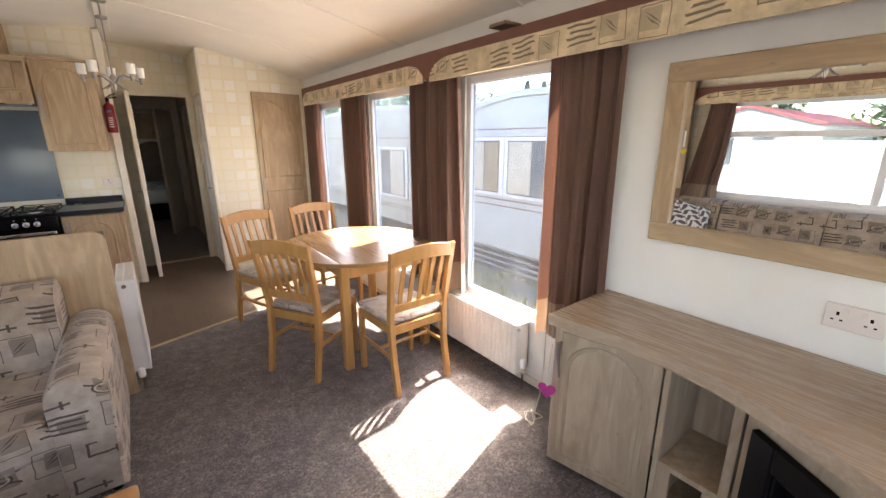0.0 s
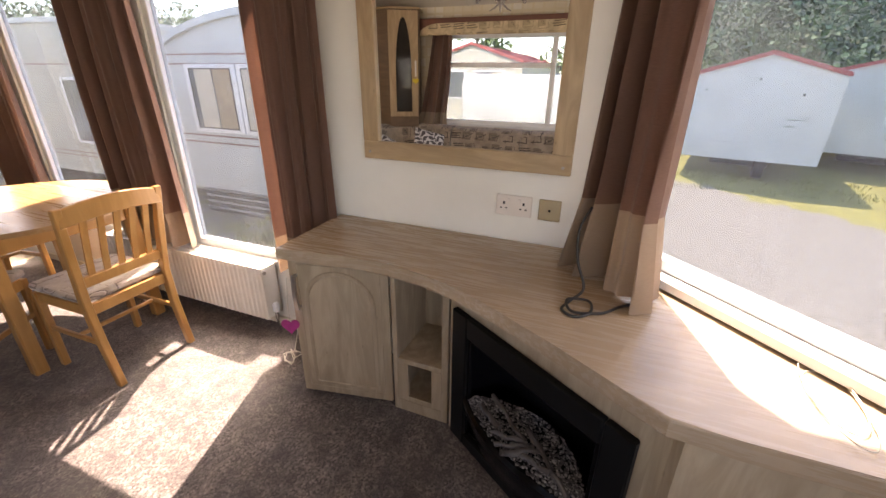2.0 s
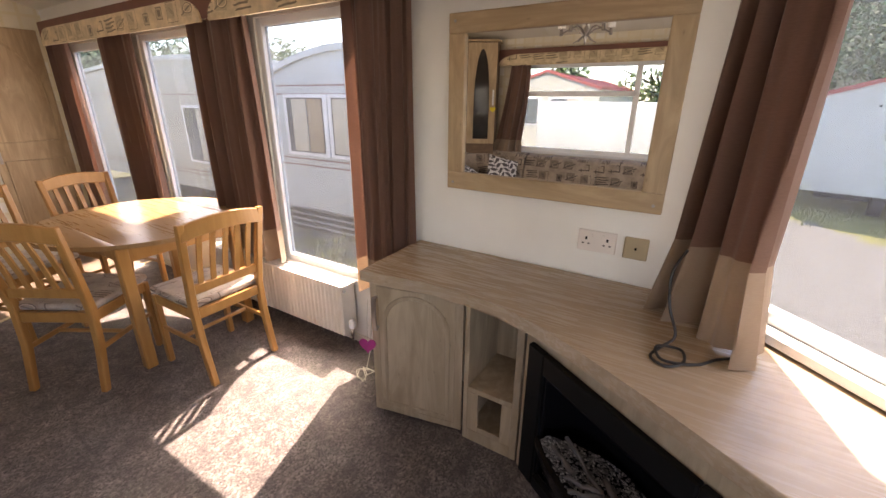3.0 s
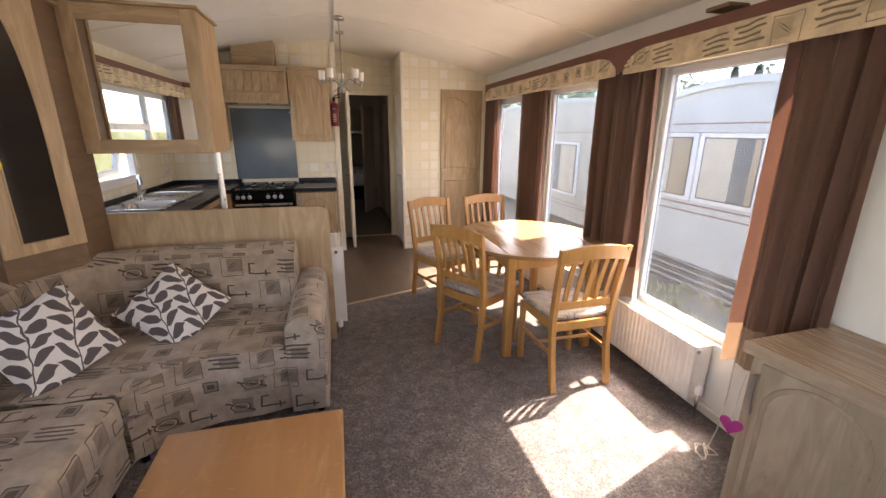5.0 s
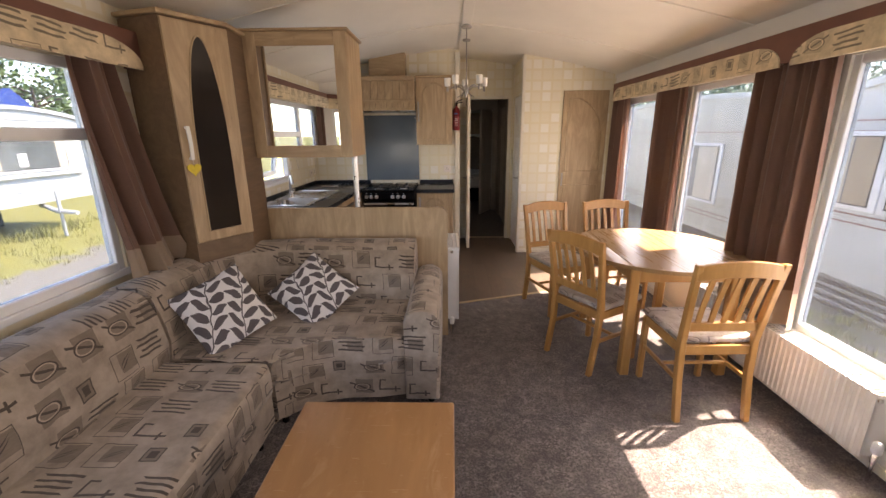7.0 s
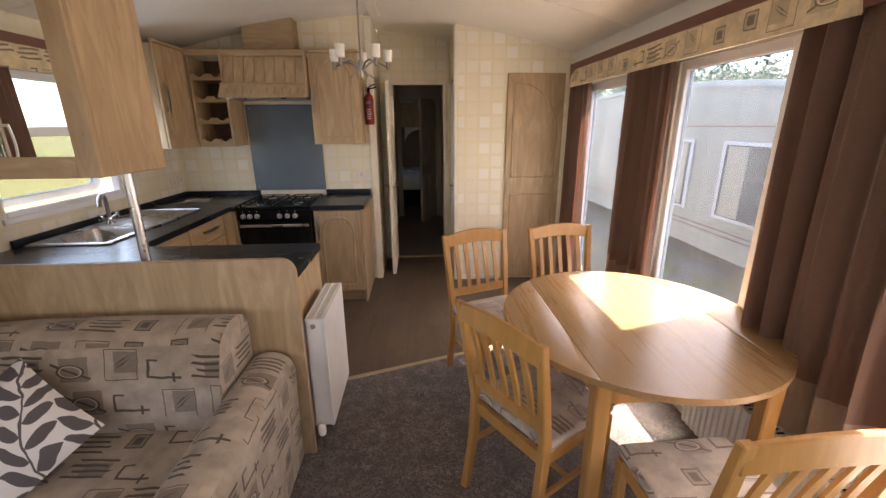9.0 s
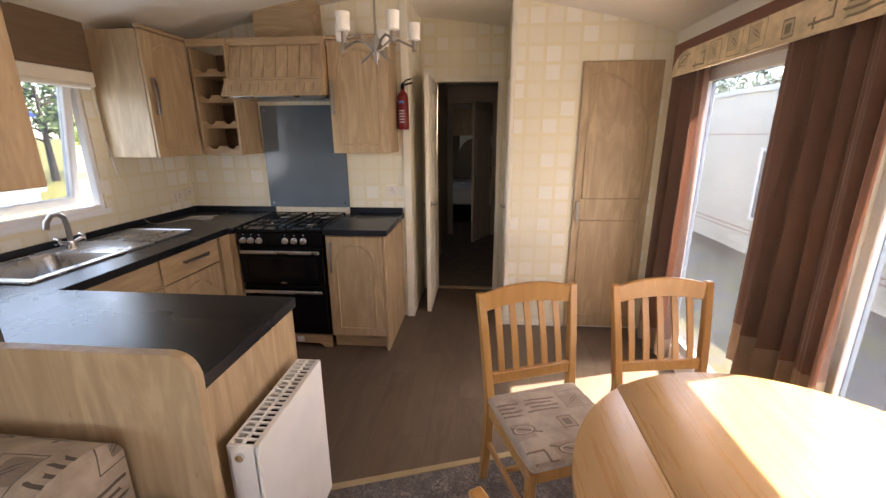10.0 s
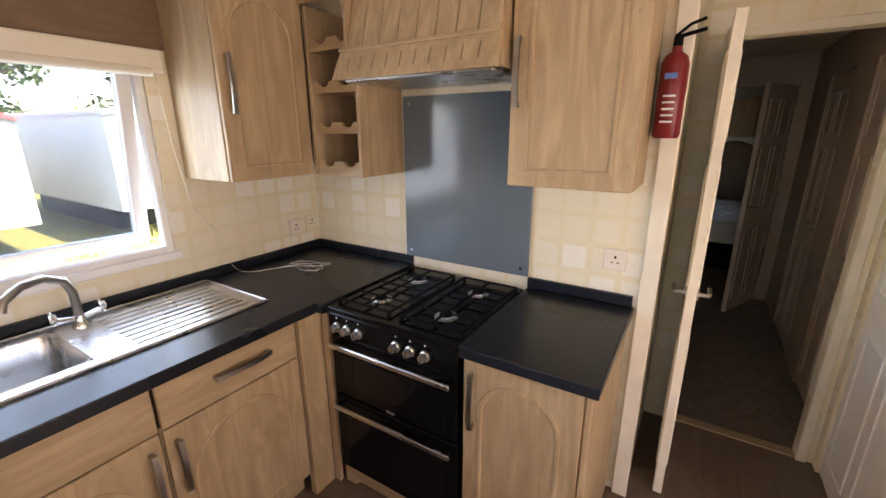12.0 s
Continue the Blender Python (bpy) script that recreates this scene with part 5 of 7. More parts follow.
mr = Matrix(((0, -1, 0, XR), (-1, 0, 0, 2.94), (0, 0, 1, 0), (0, 0, 0, 1)))
r1 = radiator(mr, 1.35, 0.10, 0.42, "white panel radiator below the windows", 0.13)
valve(r1, (1.905, 1.555, 0.10))
part("plug", cyl(bm_new(), (1.89, 1.582, 0.39), (1.89, 1.592, 0.39), 0.011, n=12), "chrome", r1)
mr = Matrix(((0, 1, 0, 0.004), (1, 0, 0, 3.0), (0, 0, 1, 0), (0, 0, 0, 1)))
r2 = radiator(mr, 0.455, 0.10, 0.69, "white upright panel radiator on the peninsula end", 0.112, True, "white_paint")
valve(r2, (0.06, 2.965, 0.03))
part("plug", cyl(bm_new(), (0.06, 2.999, 0.655), (0.06, 2.99, 0.655), 0.012, n=12), "chrome", r2)


# ---- chandelier ----
lamp = thing("chandelier", "five-armed chrome chandelier with white opal shades", "ceiling light")
LX, LY = 0.20, 4.20
part("rose", lathe(bm_new(), [(0.0, 2.44), (0.045, 2.44), (0.05, 2.452), (0.03, 2.47), (0, 2.47)], 20, Matrix.Translation((LX, LY, 0))), "pewter", lamp, smooth=True)
part("stem", cyl(bm_new(), (LX, LY, 1.95), (LX, LY, 2.45), 0.006, n=10), "pewter", lamp, smooth=True)
part("hub", lathe(bm_new(), [(0, 1.83), (0.006, 1.845), (0.018, 1.90), (0.024, 1.93), (0.012, 1.955), (0, 1.957)], 16, Matrix.Translation((LX, LY, 0))), "pewter", lamp, smooth=True)
part("collar", lathe(bm_new(), [(0, 2.33), (0.035, 2.33), (0.036, 2.345), (0, 2.35)], 16, Matrix.Translation((LX, LY, 0))), "pewter", lamp, smooth=True)
for i in range(5):
    a = radians(20 + 72 * i)
    ca, sa = math.cos(a), math.sin(a)
    at_ = lambda r, z: (LX + r * ca, LY + r * sa, z)
    part("arm", tube(bm_new(), [at_(0.012, 1.89), at_(0.06, 1.935), at_(0.11, 1.945), at_(0.16, 1.925), at_(0.185, 1.915)], 0.006, 7), "pewter", lamp, smooth=True)
    part("spike", tube(bm_new(), [at_(0.01, 1.90), at_(0.05, 1.865), at_(0.085, 1.845)], 0.004, 6), "pewter", lamp)
    part("holder", cyl(bm_new(), at_(0.185, 1.90), at_(0.185, 1.945), 0.012, n=12), "pewter", lamp, smooth=True)
    part("shade", lathe(bm_new(), [(0.014, 1.945), (0.028, 1.948), (0.031, 2.02), (0.028, 2.022), (0.024, 1.956), (0.012, 1.953)], 18, Matrix.Translation((LX + 0.185 * ca, LY + 0.185 * sa, 0))), "shade", lamp, smooth=True)

tagged(lamp, group="chandeliers")
copy_thing(lamp, Matrix.Translation((0.0, 0.86 - LY, 0.0)))


# ---- kitchen ----
pen = thing("peninsula_unit", "oak laminate peninsula unit backing the sofa", "cabinet")
pan = [(-1.30, 0.0), (0.03, 0.0), (0.03, 0.94)] + [(-0.03 + 0.06 * math.cos(radians(a)), 0.945 + 0.06 * math.sin(radians(a))) for a in range(0, 91, 15)] + [(-1.30, 1.005)]
bm = prism(bm_new(), pan, -2.955, -2.925, 0.004, m=Matrix(((1, 0, 0, 0), (0, 0, -1, 0), (0, 1, 0, 0), (0, 0, 0, 1))))
bmesh.ops.recalc_face_normals(bm, faces=bm.faces)
part("back_panel", bm, "oak_z", pen, "pale oak panel with a rounded corner behind the sofa")
part("end_panel", one_box(-0.040, -0.020, 2.957, 3.54, 0.0, 0.858, 0.002), "oak_z", pen)
part("kitchen_side", one_box(-1.02, -0.042, 3.50, 3.52, 0.0, 0.858, 0.002), "oak_z", pen)

SX0, SX1, SY0, SY1 = -1.64, -1.22, 3.62, 4.08
xs = [-1.696, SX0 + 0.03, SX1 - 0.03, -1.02, -0.985, -0.012]
ys = [2.957, 3.555, SY0 + 0.02, SY1 - 0.02, 4.715, 5.355]


def in_top(x, y):
    if SX0 + 0.03 < x < SX1 - 0.03 and SY0 + 0.02 < y < SY1 - 0.02:
        return False
    return x < -1.02 or (x < -0.985 and y > 4.715) or y < 3.555


top = thing("worktop", "black laminate kitchen worktop with upstand", "worktop")
bm = cells(bm_new(), xs, ys, in_top, 0.86, 0.90, lambda u, v, t: (u, v, t))
bmesh.ops.bevel(bm, geom=[e for e in bm.edges if len(e.link_faces) == 2 and e.calc_face_angle(0) > 0.5 and e.verts[0].co.z > 0.89 and e.verts[1].co.z > 0.89], offset=0.004, segments=2, profile=0.5, affect="EDGES")
part("slab", bm, "black_top", top)
part("upstand", one_box(-1.696, -1.68, 3.56, 5.355, 0.901, 0.945, 0.002), "black_top", top)
part("upstand", one_box(-1.679, -0.985, 5.338, 5.356, 0.901, 0.945, 0.002), "black_top", top)
top2 = thing("worktop", "small black laminate worktop beside the cooker", "worktop")
part("slab", one_box(-0.352, 0.090, 4.715, 5.355, 0.86, 0.90, 0.004, seg=2), "black_top", top2)
part("upstand", one_box(-0.352, 0.082, 5.338, 5.356, 0.901, 0.945, 0.002), "black_top", top2)

pole = thing("support_pole", "steel tube between worktop and wall cupboard", "pole")
part("tube", cyl(bm_new(), (-0.635, 3.03, 0.9), (-0.635, 3.03, 1.365), 0.019, n=20), "steel", pole, smooth=True)
part("flange", cyl(bm_new(), (-0.635, 3.03, 0.9), (-0.635, 3.03, 0.912), 0.03, n=20), "steel", pole, smooth=True)

# sink and tap
sink = thing("sink", "stainless steel sink with ribbed drainer", "sink")
bm = bm_new()
bowl = arc(SX1 - 0.08, SY1 - 0.07, 0.05, 0, 90, 5) + arc(SX0 + 0.08, SY1 - 0.07, 0.05, 90, 180, 5) + arc(SX0 + 0.08, SY0 + 0.07, 0.05, 180, 270, 5) + arc(SX1 - 0.08, SY0 + 0.07, 0.05, 270, 360, 5)
cxm, cym = (SX0 + SX1) / 2, (SY0 + SY1) / 2
lv = []
for k, z in ((1.0, 0.906), (0.97, 0.895), (0.93, 0.76), (0.85, 0.745), (0.1, 0.742)):
    lv.append([bm.verts.new((cxm + (x - cxm) * k, cym + (y - cym) * k, z)) for x, y in bowl])
for a, b in zip(lv, lv[1:]):
    for i in range(len(bowl)):
        bm.faces.new((a[i], b[i], b[(i + 1) % len(bowl)], a[(i + 1) % len(bowl)]))
bm.faces.new(lv[-1])
bmesh.ops.recalc_face_normals(bm, faces=bm.faces)
for f in bm.faces:
    f.normal_flip()
bmesh.ops.solidify(bm, geom=bm.faces[:], thickness=0.002)
part("bowl", bm, "steel", sink, smooth=True)
bx0, bx1 = min(p[0] for p in bowl), max(p[0] for p in bowl)
by0, by1 = min(p[1] for p in bowl), max(p[1] for p in bowl)
bm = cells(bm_new(), [SX0 - 0.02, bx0 + 0.004, bx1 - 0.004, SX1 + 0.02], [SY0 - 0.03, by0 + 0.004, by1 - 0.004, 4.63], lambda x, y: not (bx0 < x < bx1 and by0 < y < by1), 0.9015, 0.9075, lambda u, v, t: (u, v, t))
part("deck", bm, "steel", sink)
for i in range(9):
    x = SX0 + 0.05 + i * 0.042
    part("rib", one_box(x - 0.006, x + 0.006, 4.17, 4.57, 0.9065, 0.911, 0.002), "steel", sink)
bm = tube(bm_new(), [(SX0 - 0.012, SY0 - 0.022, 0.907), (SX1 + 0.012, SY0 - 0.022, 0.907), (SX1 + 0.012, 4.622, 0.907), (SX0 - 0.012, 4.622, 0.907)], 0.005, 6, True)
part("rim", bm, "steel", sink, smooth=True)
part("overflow", cyl(bm_new(), (-1.27, 4.125, 0.905), (-1.27, 4.125, 0.909), 0.014, n=14), "chrome", sink)
tap = thing("tap", "chrome mixer tap with two cross-head valves", "tap")
TX, TY = -1.555, 4.125
part("base", lathe(bm_new(), [(0.028, 0.905), (0.028, 0.915), (0.018, 0.93), (0.016, 0.955), (0, 0.955)], 16, Matrix.Translation((TX, TY, 0))), "chrome", tap, smooth=True)
part("spout", tube(bm_new(), [(TX, TY, 0.93), (TX, TY, 1.04), (TX + 0.012, TY - 0.02, 1.09), (TX + 0.04, TY - 0.075, 1.12), (TX + 0.07, TY - 0.135, 1.118), (TX + 0.095, TY - 0.185, 1.09), (TX + 0.10, TY - 0.195, 1.06)], 0.0135, 12), "pewter", tap, "grey curved spout", smooth=True)
for s in (-1, 1):
    part("valve", cyl(bm_new(), (TX, TY, 0.94), (TX, TY + s * 0.06, 0.955), 0.009, n=10), "chrome", tap, smooth=True)
    c = Vector((TX, TY + s * 0.07, 0.965))
    bm = bm_new()
    for i in range(4):
        a = math.pi / 4 + math.pi / 2 * i
        cyl(bm, c, c + Vector((0.026 * math.cos(a), 0.0, 0.026 * math.sin(a))), 0.0055, n=8)
    cyl(bm, c - Vector((0, 0.01, 0)), c + Vector((0, 0.01, 0)), 0.012, n=10)
    part("cross_head", bm, "chrome", tap, smooth=True)


def on_left(y0, x=-1.04):
    """Fronts that face +x: along runs to +y from y0."""
    return Matrix(((0, 1, 0, x), (1, 0, 0, y0), (0, 0, 1, 0), (0, 0, 0, 1)))


def on_back(x0, y=4.735):
    """Fronts that face -y: along runs to +x from x0."""
    return Matrix(((1, 0, 0, x0), (0, -1, 0, y), (0, 0, 1, 0), (0, 0, 0, 1)))


for i, (y0, y1) in enumerate(((3.56, 4.105), (4.11, 4.62))):
    u = thing("base_cabinet", "oak laminate base unit with drawer and arched door", "cabinet", "kitchen base units")
    w = y1 - y0
    mm = on_left(y0)
    part("body", one_box(-1.60, -1.06, y0, y1, 0.11, 0.70, 0.002), "oak_z", u)
    dr = part("drawer_front", one_box(0.003, w - 0.003, -0.018, 0.0, 0.70, 0.852, 0.004, m=mm, seg=2), "oak_y", u)
    if i == 1:
        part("handle", bow_handle(mm, (0.17, 0.79), (w - 0.13, 0.79)), "pewter", dr, "dull nickel bow handle", smooth=True)
    hu = w - 0.035 if i == 0 else 0.035
    arch_door(mm, w, 0.115, 0.694, "oak_z", u, hu, 0.46, hlen=0.19)
    part("plinth", one_box(-1.12, -1.10, y0, y1, 0.0, 0.11), "oak_y", u)
fl = thing("corner_post", "oak laminate filler beside the cooker", "cabinet")
part("panel", one_box(-1.058, -1.022, 4.625, 4.735, 0.0, 0.857, 0.002), "oak_z", fl)
part("panel", one_box(-1.021, -0.986, 4.735, 4.755, 0.0, 0.857, 0.002), "oak_z", fl)

u = thing("base_cabinet", "oak laminate base unit with arched door beside the cooker", "cabinet", "kitchen base units")
part("body", one_box(-0.345, 0.052, 4.755, 5.352, 0.10, 0.857, 0.002), "oak_z", u)
part("side_panel", one_box(0.053, 0.073, 4.74, 5.352, 0.0, 0.857, 0.003), "oak_z", u)
arch_door(on_back(-0.345), 0.398, 0.115, 0.85, "oak_z", u, 0.04, 0.60, hlen=0.21)
part("plinth", one_box(-0.345, 0.052, 4.80, 4.82, 0.0, 0.10), "oak_x", u)

# cooker
ck = thing("cooker", "black gas cooker with two ovens and steel handles", "cooker")
CX0, CX1 = -0.972, -0.362
part("body", one_box(CX0, CX1, 4.765, 5.33, 0.10, 0.871, 0.003), "black", ck)
part("hob", one_box(CX0, CX1, 4.73, 5.33, 0.872, 0.892, 0.004), "black", ck)
part("control_panel", one_box(CX0, CX1, 4.728, 4.764, 0.775, 0.871, 0.006), "black", ck)
mk = on_back(CX0, 4.735)
WD = CX1 - CX0
for z0, z1 in ((0.495, 0.775), (0.115, 0.485)):
    d = part("oven_door", one_box(0.004, WD - 0.004, -0.028, 0.0, z0, z1, 0.005, m=mk), "black", ck)
    part("oven_glass", one_box(0.06, WD - 0.06, 0.0005, 0.003, z0 + 0.05, z1 - 0.085, 0.001, m=mk), "black_glass", d)
    bm = one_box(0.02, WD - 0.02, 0.022, 0.036, z1 - 0.05, z1 - 0.028, 0.004, m=mk)
    part("handle", bm, "steel", d, "flat brushed steel bar handle")
    for uu in (0.03, WD - 0.045):
        part("bracket", one_box(uu, uu + 0.015, 0.0, 0.024, z1 - 0.046, z1 - 0.032, m=mk), "black_matt", d)
for uu in (0.05, 0.105, 0.165, 0.35, 0.415, 0.48):
    kb = part("knob", lathe(bm_new(), [(0, 0), (0.021, 0), (0.021, 0.008), (0.016, 0.012), (0.014, 0.03), (0, 0.031)], 18, mk @ Matrix.Translation((uu, 0.006, 0.815)) @ Matrix.Rotation(-math.pi / 2, 4, "X")), "steel", ck, smooth=True)
    part("grip", one_box(uu - 0.003, uu + 0.003, 0.034, 0.042, 0.802, 0.828, 0.001, m=mk), "pewter", kb)
    part("mark", one_box(uu - 0.003, uu + 0.003, 0.0068, 0.0075, 0.852, 0.858, m=mk), "pale_label", ck)
part("badge", one_box(WD / 2 - 0.02, WD / 2 + 0.02, 0.0005, 0.002, 0.50, 0.512, m=mk), "steel", ck)
for x, y in ((-0.83, 4.90), (-0.51, 4.90), (-0.83, 5.17), (-0.51, 5.17)):
    bn = part("burner", lathe(bm_new(), [(0.046, 0.891), (0.046, 0.894), (0.032, 0.896), (0.032, 0.901), (0, 0.902)], 20, Matrix.Translation((x, y, 0))), "steel", ck, smooth=True)
    part("cap", lathe(bm_new(), [(0.028, 0.9015), (0.026, 0.904), (0, 0.9045)], 18, Matrix.Translation((x, y, 0))), "black_matt", bn, smooth=True)
for x in (-0.83, -0.51):
    for yy in (4.79, 5.035, 5.28):
        part("support_bar", one_box(x - 0.135, x + 0.135, yy - 0.005, yy + 0.005, 0.906, 0.913, 0.001), "black_matt", ck)
    for xx in (x - 0.13, x, x + 0.13):
        part("support_bar", one_box(xx - 0.005, xx + 0.005, 4.79, 5.28, 0.905, 0.912, 0.001), "black_matt", ck)
    for yy in (4.90, 5.17):
        part("support_bar", one_box(x - 0.13, x + 0.13, yy - 0.004, yy + 0.004, 0.905, 0.911, 0.001), "black_matt", ck)
    for xx in (x - 0.13, x + 0.13):
        for yy in (4.79, 5.28):
            part("support_foot", one_box(xx - 0.006, xx + 0.006, yy - 0.006, yy + 0.006, 0.891, 0.910), "black_matt", ck)
kp = thing("cooker_plinth", "oak laminate plinth below the cooker with a white sticker", "plinth")
ptsk = [(0.0, 0.0), (0.06, 0.0), (0.09, 0.03), (WD - 0.09, 0.03), (WD - 0.06, 0.0), (WD, 0.0), (WD, 0.10), (0.0, 0.10)]
bm = prism(bm_new(), ptsk, -4.775, -4.76, m=Matrix(((1, 0, 0, CX0), (0, 0, -1, 0), (0, 1, 0, 0), (0, 0, 0, 1))))
bmesh.ops.recalc_face_normals(bm, faces=bm.faces)
part("board", bm, "oak_x", kp)
part("sticker", one_box(CX0 + 0.35, CX0 + 0.40, 4.7575, 4.7595, 0.04, 0.08), "pale_label", kp)

sp = thing("splashback", "grey-blue glass splashback panel behind the cooker", "splashback")
part("panel", one_box(-1.025, -0.355, 5.346, 5.357, 0.945, 1.735, 0.001), "slate", sp)
for x in (-0.99, -0.39):
    for z in (0.98, 1.70):
        part("screw", cyl(bm_new(), (x, 5.3465, z), (x, 5.343, z), 0.007, n=10), "chrome", sp)

# wall cupboards
wl = thing("wall_cupboard", "oak laminate wall cupboard with arched door beside the window", "cabinet", "kitchen wall units")
part("body", one_box(-1.697, -1.364, 4.63, 5.05, 1.378, 2.13, 0.003), "oak_z", wl)
arch_door(on_left(4.63, -1.344), 0.42, 1.378, 2.13, "oak_z", wl, 0.04, 1.64, hlen=0.22)
wr = thing("wall_cupboard", "oak laminate wall cupboard with arched door beside the extinguisher", "cabinet", "kitchen wall units")
part("body", one_box(-0.355, 0.065, 5.082, 5.356, 1.386, 2.13, 0.003), "oak_z", wr)
arch_door(on_back(-0.355, 5.062), 0.42, 1.386, 2.13, "oak_z", wr, 0.03, 1.65, hlen=0.22)
co = thing("cornice", "oak cornice along the top of the wall cupboards", "trim")
part("rail", one_box(-1.335, -1.045, 5.02, 5.05, 2.10, 2.15, 0.006), "oak_x", co)
part("rail", one_box(-1.042, -0.36, 5.03, 5.06, 2.10, 2.15, 0.006), "oak_x", co)
part("rail", one_box(-1.36, -1.33, 4.62, 5.05, 2.132, 2.155, 0.006), "oak_y", co)
part("rail", one_box(-0.357, 0.075, 5.05, 5.356, 2.132, 2.155, 0.006), "oak_x", co)
rk = thing("wine_rack", "open oak wine rack with scalloped shelves", "rack")
for x in (-1.342, -1.058):
    part("side", one_box(x, x + 0.018, 5.055, 5.356, 1.375, 2.10, 0.002), "oak_z", rk)
# darker back paints in the shade inside the rack
part("back", one_box(-1.324, -1.058, 5.34, 5.352, 1.375, 2.10), "dark_and_shaded_wood", rk)
part("base", one_box(-1.324, -1.058, 5.06, 5.34, 1.375, 1.39), "oak_x", rk)
for z in (1.44, 1.615, 1.79, 1.965):
    pr = [(-1.324, z - 0.05)]
    pr += [(-1.058, z - 0.05), (-1.058, z)]
    for c in (-1.125, -1.255):
        pr += [(c + 0.035 * math.cos(radians(a)), z - 0.035 * math.sin(radians(a)) * 0.7) for a in range(0, 181, 30)]
    pr += [(-1.324, z)]
    bm = prism(bm_new(), pr, -5.085, -5.065, m=Matrix(((1, 0, 0, 0), (0, 0, -1, 0), (0, 1, 0, 0), (0, 0, 0, 1))))
    bmesh.ops.recalc_face_normals(bm, faces=bm.faces)
    part("scalloped_rail", bm, "oak_x", rk)
    part("shelf", one_box(-1.324, -1.058, 5.085, 5.34, z - 0.05, z - 0.04), "oak_x", rk)
hd = thing("cooker_hood", "boarded oak cooker hood with a flared lower rail", "cooker hood")
for i in range(8):
    x0 = -1.036 + i * 0.084
    bm = bm_new()
    vv = [bm.verts.new(p) for p in ((x0 + 0.001, 4.99, 1.87), (x0 + 0.083, 4.99, 1.87), (x0 + 0.083, 5.05, 2.10), (x0 + 0.001, 5.05, 2.10), (x0 + 0.001, 5.02, 1.87), (x0 + 0.083, 5.02, 1.87), (x0 + 0.083, 5.08, 2.10), (x0 + 0.001, 5.08, 2.10))]
    for q in ((0, 1, 2, 3), (7, 6, 5, 4), (0, 4, 5, 1), (1, 5, 6, 2), (2, 6, 7, 3), (3, 7, 4, 0)):
        bm.faces.new([vv[k] for k in q])
    bmesh.ops.recalc_face_normals(bm, faces=bm.faces)
    bmesh.ops.bevel(bm, geom=bm.edges[:], offset=0.003, segments=1, profile=0.5, affect="EDGES")
    part("board", bm, "oak_z", hd)
bm = bm_new()
vv = [bm.verts.new(p) for p in ((-1.075, 4.94, 1.77), (-0.352, 4.94, 1.77), (-0.362, 4.985, 1.885), (-1.06, 4.985, 1.885), (-1.075, 4.965, 1.77), (-0.352, 4.965, 1.77), (-0.362, 5.01, 1.885), (-1.06, 5.01, 1.885))]
for q in ((0, 1, 2, 3), (7, 6, 5, 4), (0, 4, 5, 1), (1, 5, 6, 2), (2, 6, 7, 3), (3, 7, 4, 0)):
    bm.faces.new([vv[k] for k in q])
bmesh.ops.recalc_face_normals(bm, faces=bm.faces)
bmesh.ops.bevel(bm, geom=bm.edges[:], offset=0.004, segments=2, profile=0.5, affect="EDGES")
part("lower_rail", bm, "oak_z", hd)
# dark strips on the rail stand for the shade in its grooves
for i in range(10):
    part("groove", one_box(-0.002, 0.002, -0.0006, 0.004, -0.03, 0.028, m=pose(-1.0 + i * 0.064, 4.9625, 1.828, -21.4)), "dark_and_shaded_wood", hd)
part("rail_lip", one_box(-1.062, -0.36, -0.006, 0.006, -0.006, 0.008, 0.002, m=pose(0, 4.981, 1.883, -21.4)), "oak_x", hd)
for x in (-1.052, -0.378):
    part("cheek", one_box(x, x + 0.016, 5.0, 5.355, 1.78, 2.10, 0.002), "oak_z", hd)
part("filter", one_box(-1.03, -0.38, 4.97, 5.34, 1.762, 1.785, 0.003), "steel", hd, "grey metal extractor filter")
fb = tagged(part("flue_box", one_box(-0.905, -0.48, 5.17, 5.356, 2.13, 2.43, 0.004), "oak_x"), "plain oak laminate flue box above the cooker hood", "box")

# cupboard with a mirrored door over the peninsula
mc = thing("mirrored_cupboard", "oak wall cupboard with a mirrored door above the peninsula", "cabinet")
part("body", one_box(-1.26, -0.602, 2.872, 3.255, 1.362, 2.135, 0.004), "oak_z", mc)
dm = part("door", one_box(-1.26, -0.602, 2.864, 2.870, 1.362, 2.135), "oak_z", mc)
for nm, a, b, c, d in (("stile", -1.26, -1.18, 1.362, 2.135), ("stile", -0.682, -0.602, 1.362, 2.135), ("rail", -1.18, -0.682, 2.052, 2.135), ("rail", -1.18, -0.682, 1.362, 1.44)):
    part(nm, one_box(a, b, 2.85, 2.8638, c, d, 0.003), "oak_z" if nm == "stile" else "oak_x", dm)
part("mirror", one_box(-1.185, -0.677, 2.857, 2.8635, 1.4405, 2.0515), "mirror", dm, "bright mirror glass in the door")
part("cornice", one_box(-1.275, -0.585, 2.835, 3.26, 2.136, 2.152, 0.005), "oak_x", mc)

cc = thing("corner_cabinet", "tall oak corner cabinet with an oval smoked-glass door", "cabinet")
P = [(-1.697, 2.40), (-1.425, 2.315), (-1.245, 2.625), (-1.262, 2.921), (-1.697, 2.921)]
# back-lit oak sides: their shade is put into the dark brown
part("body", prism(bm_new(), P, 0.78, 2.105, 0.003), "dark_and_shaded_wood", cc, "oak carcass, shade painted into its brown")
mcc, wcc = facing((-1.425, 2.315), (-1.245, 2.625), (0.0, 0.0))
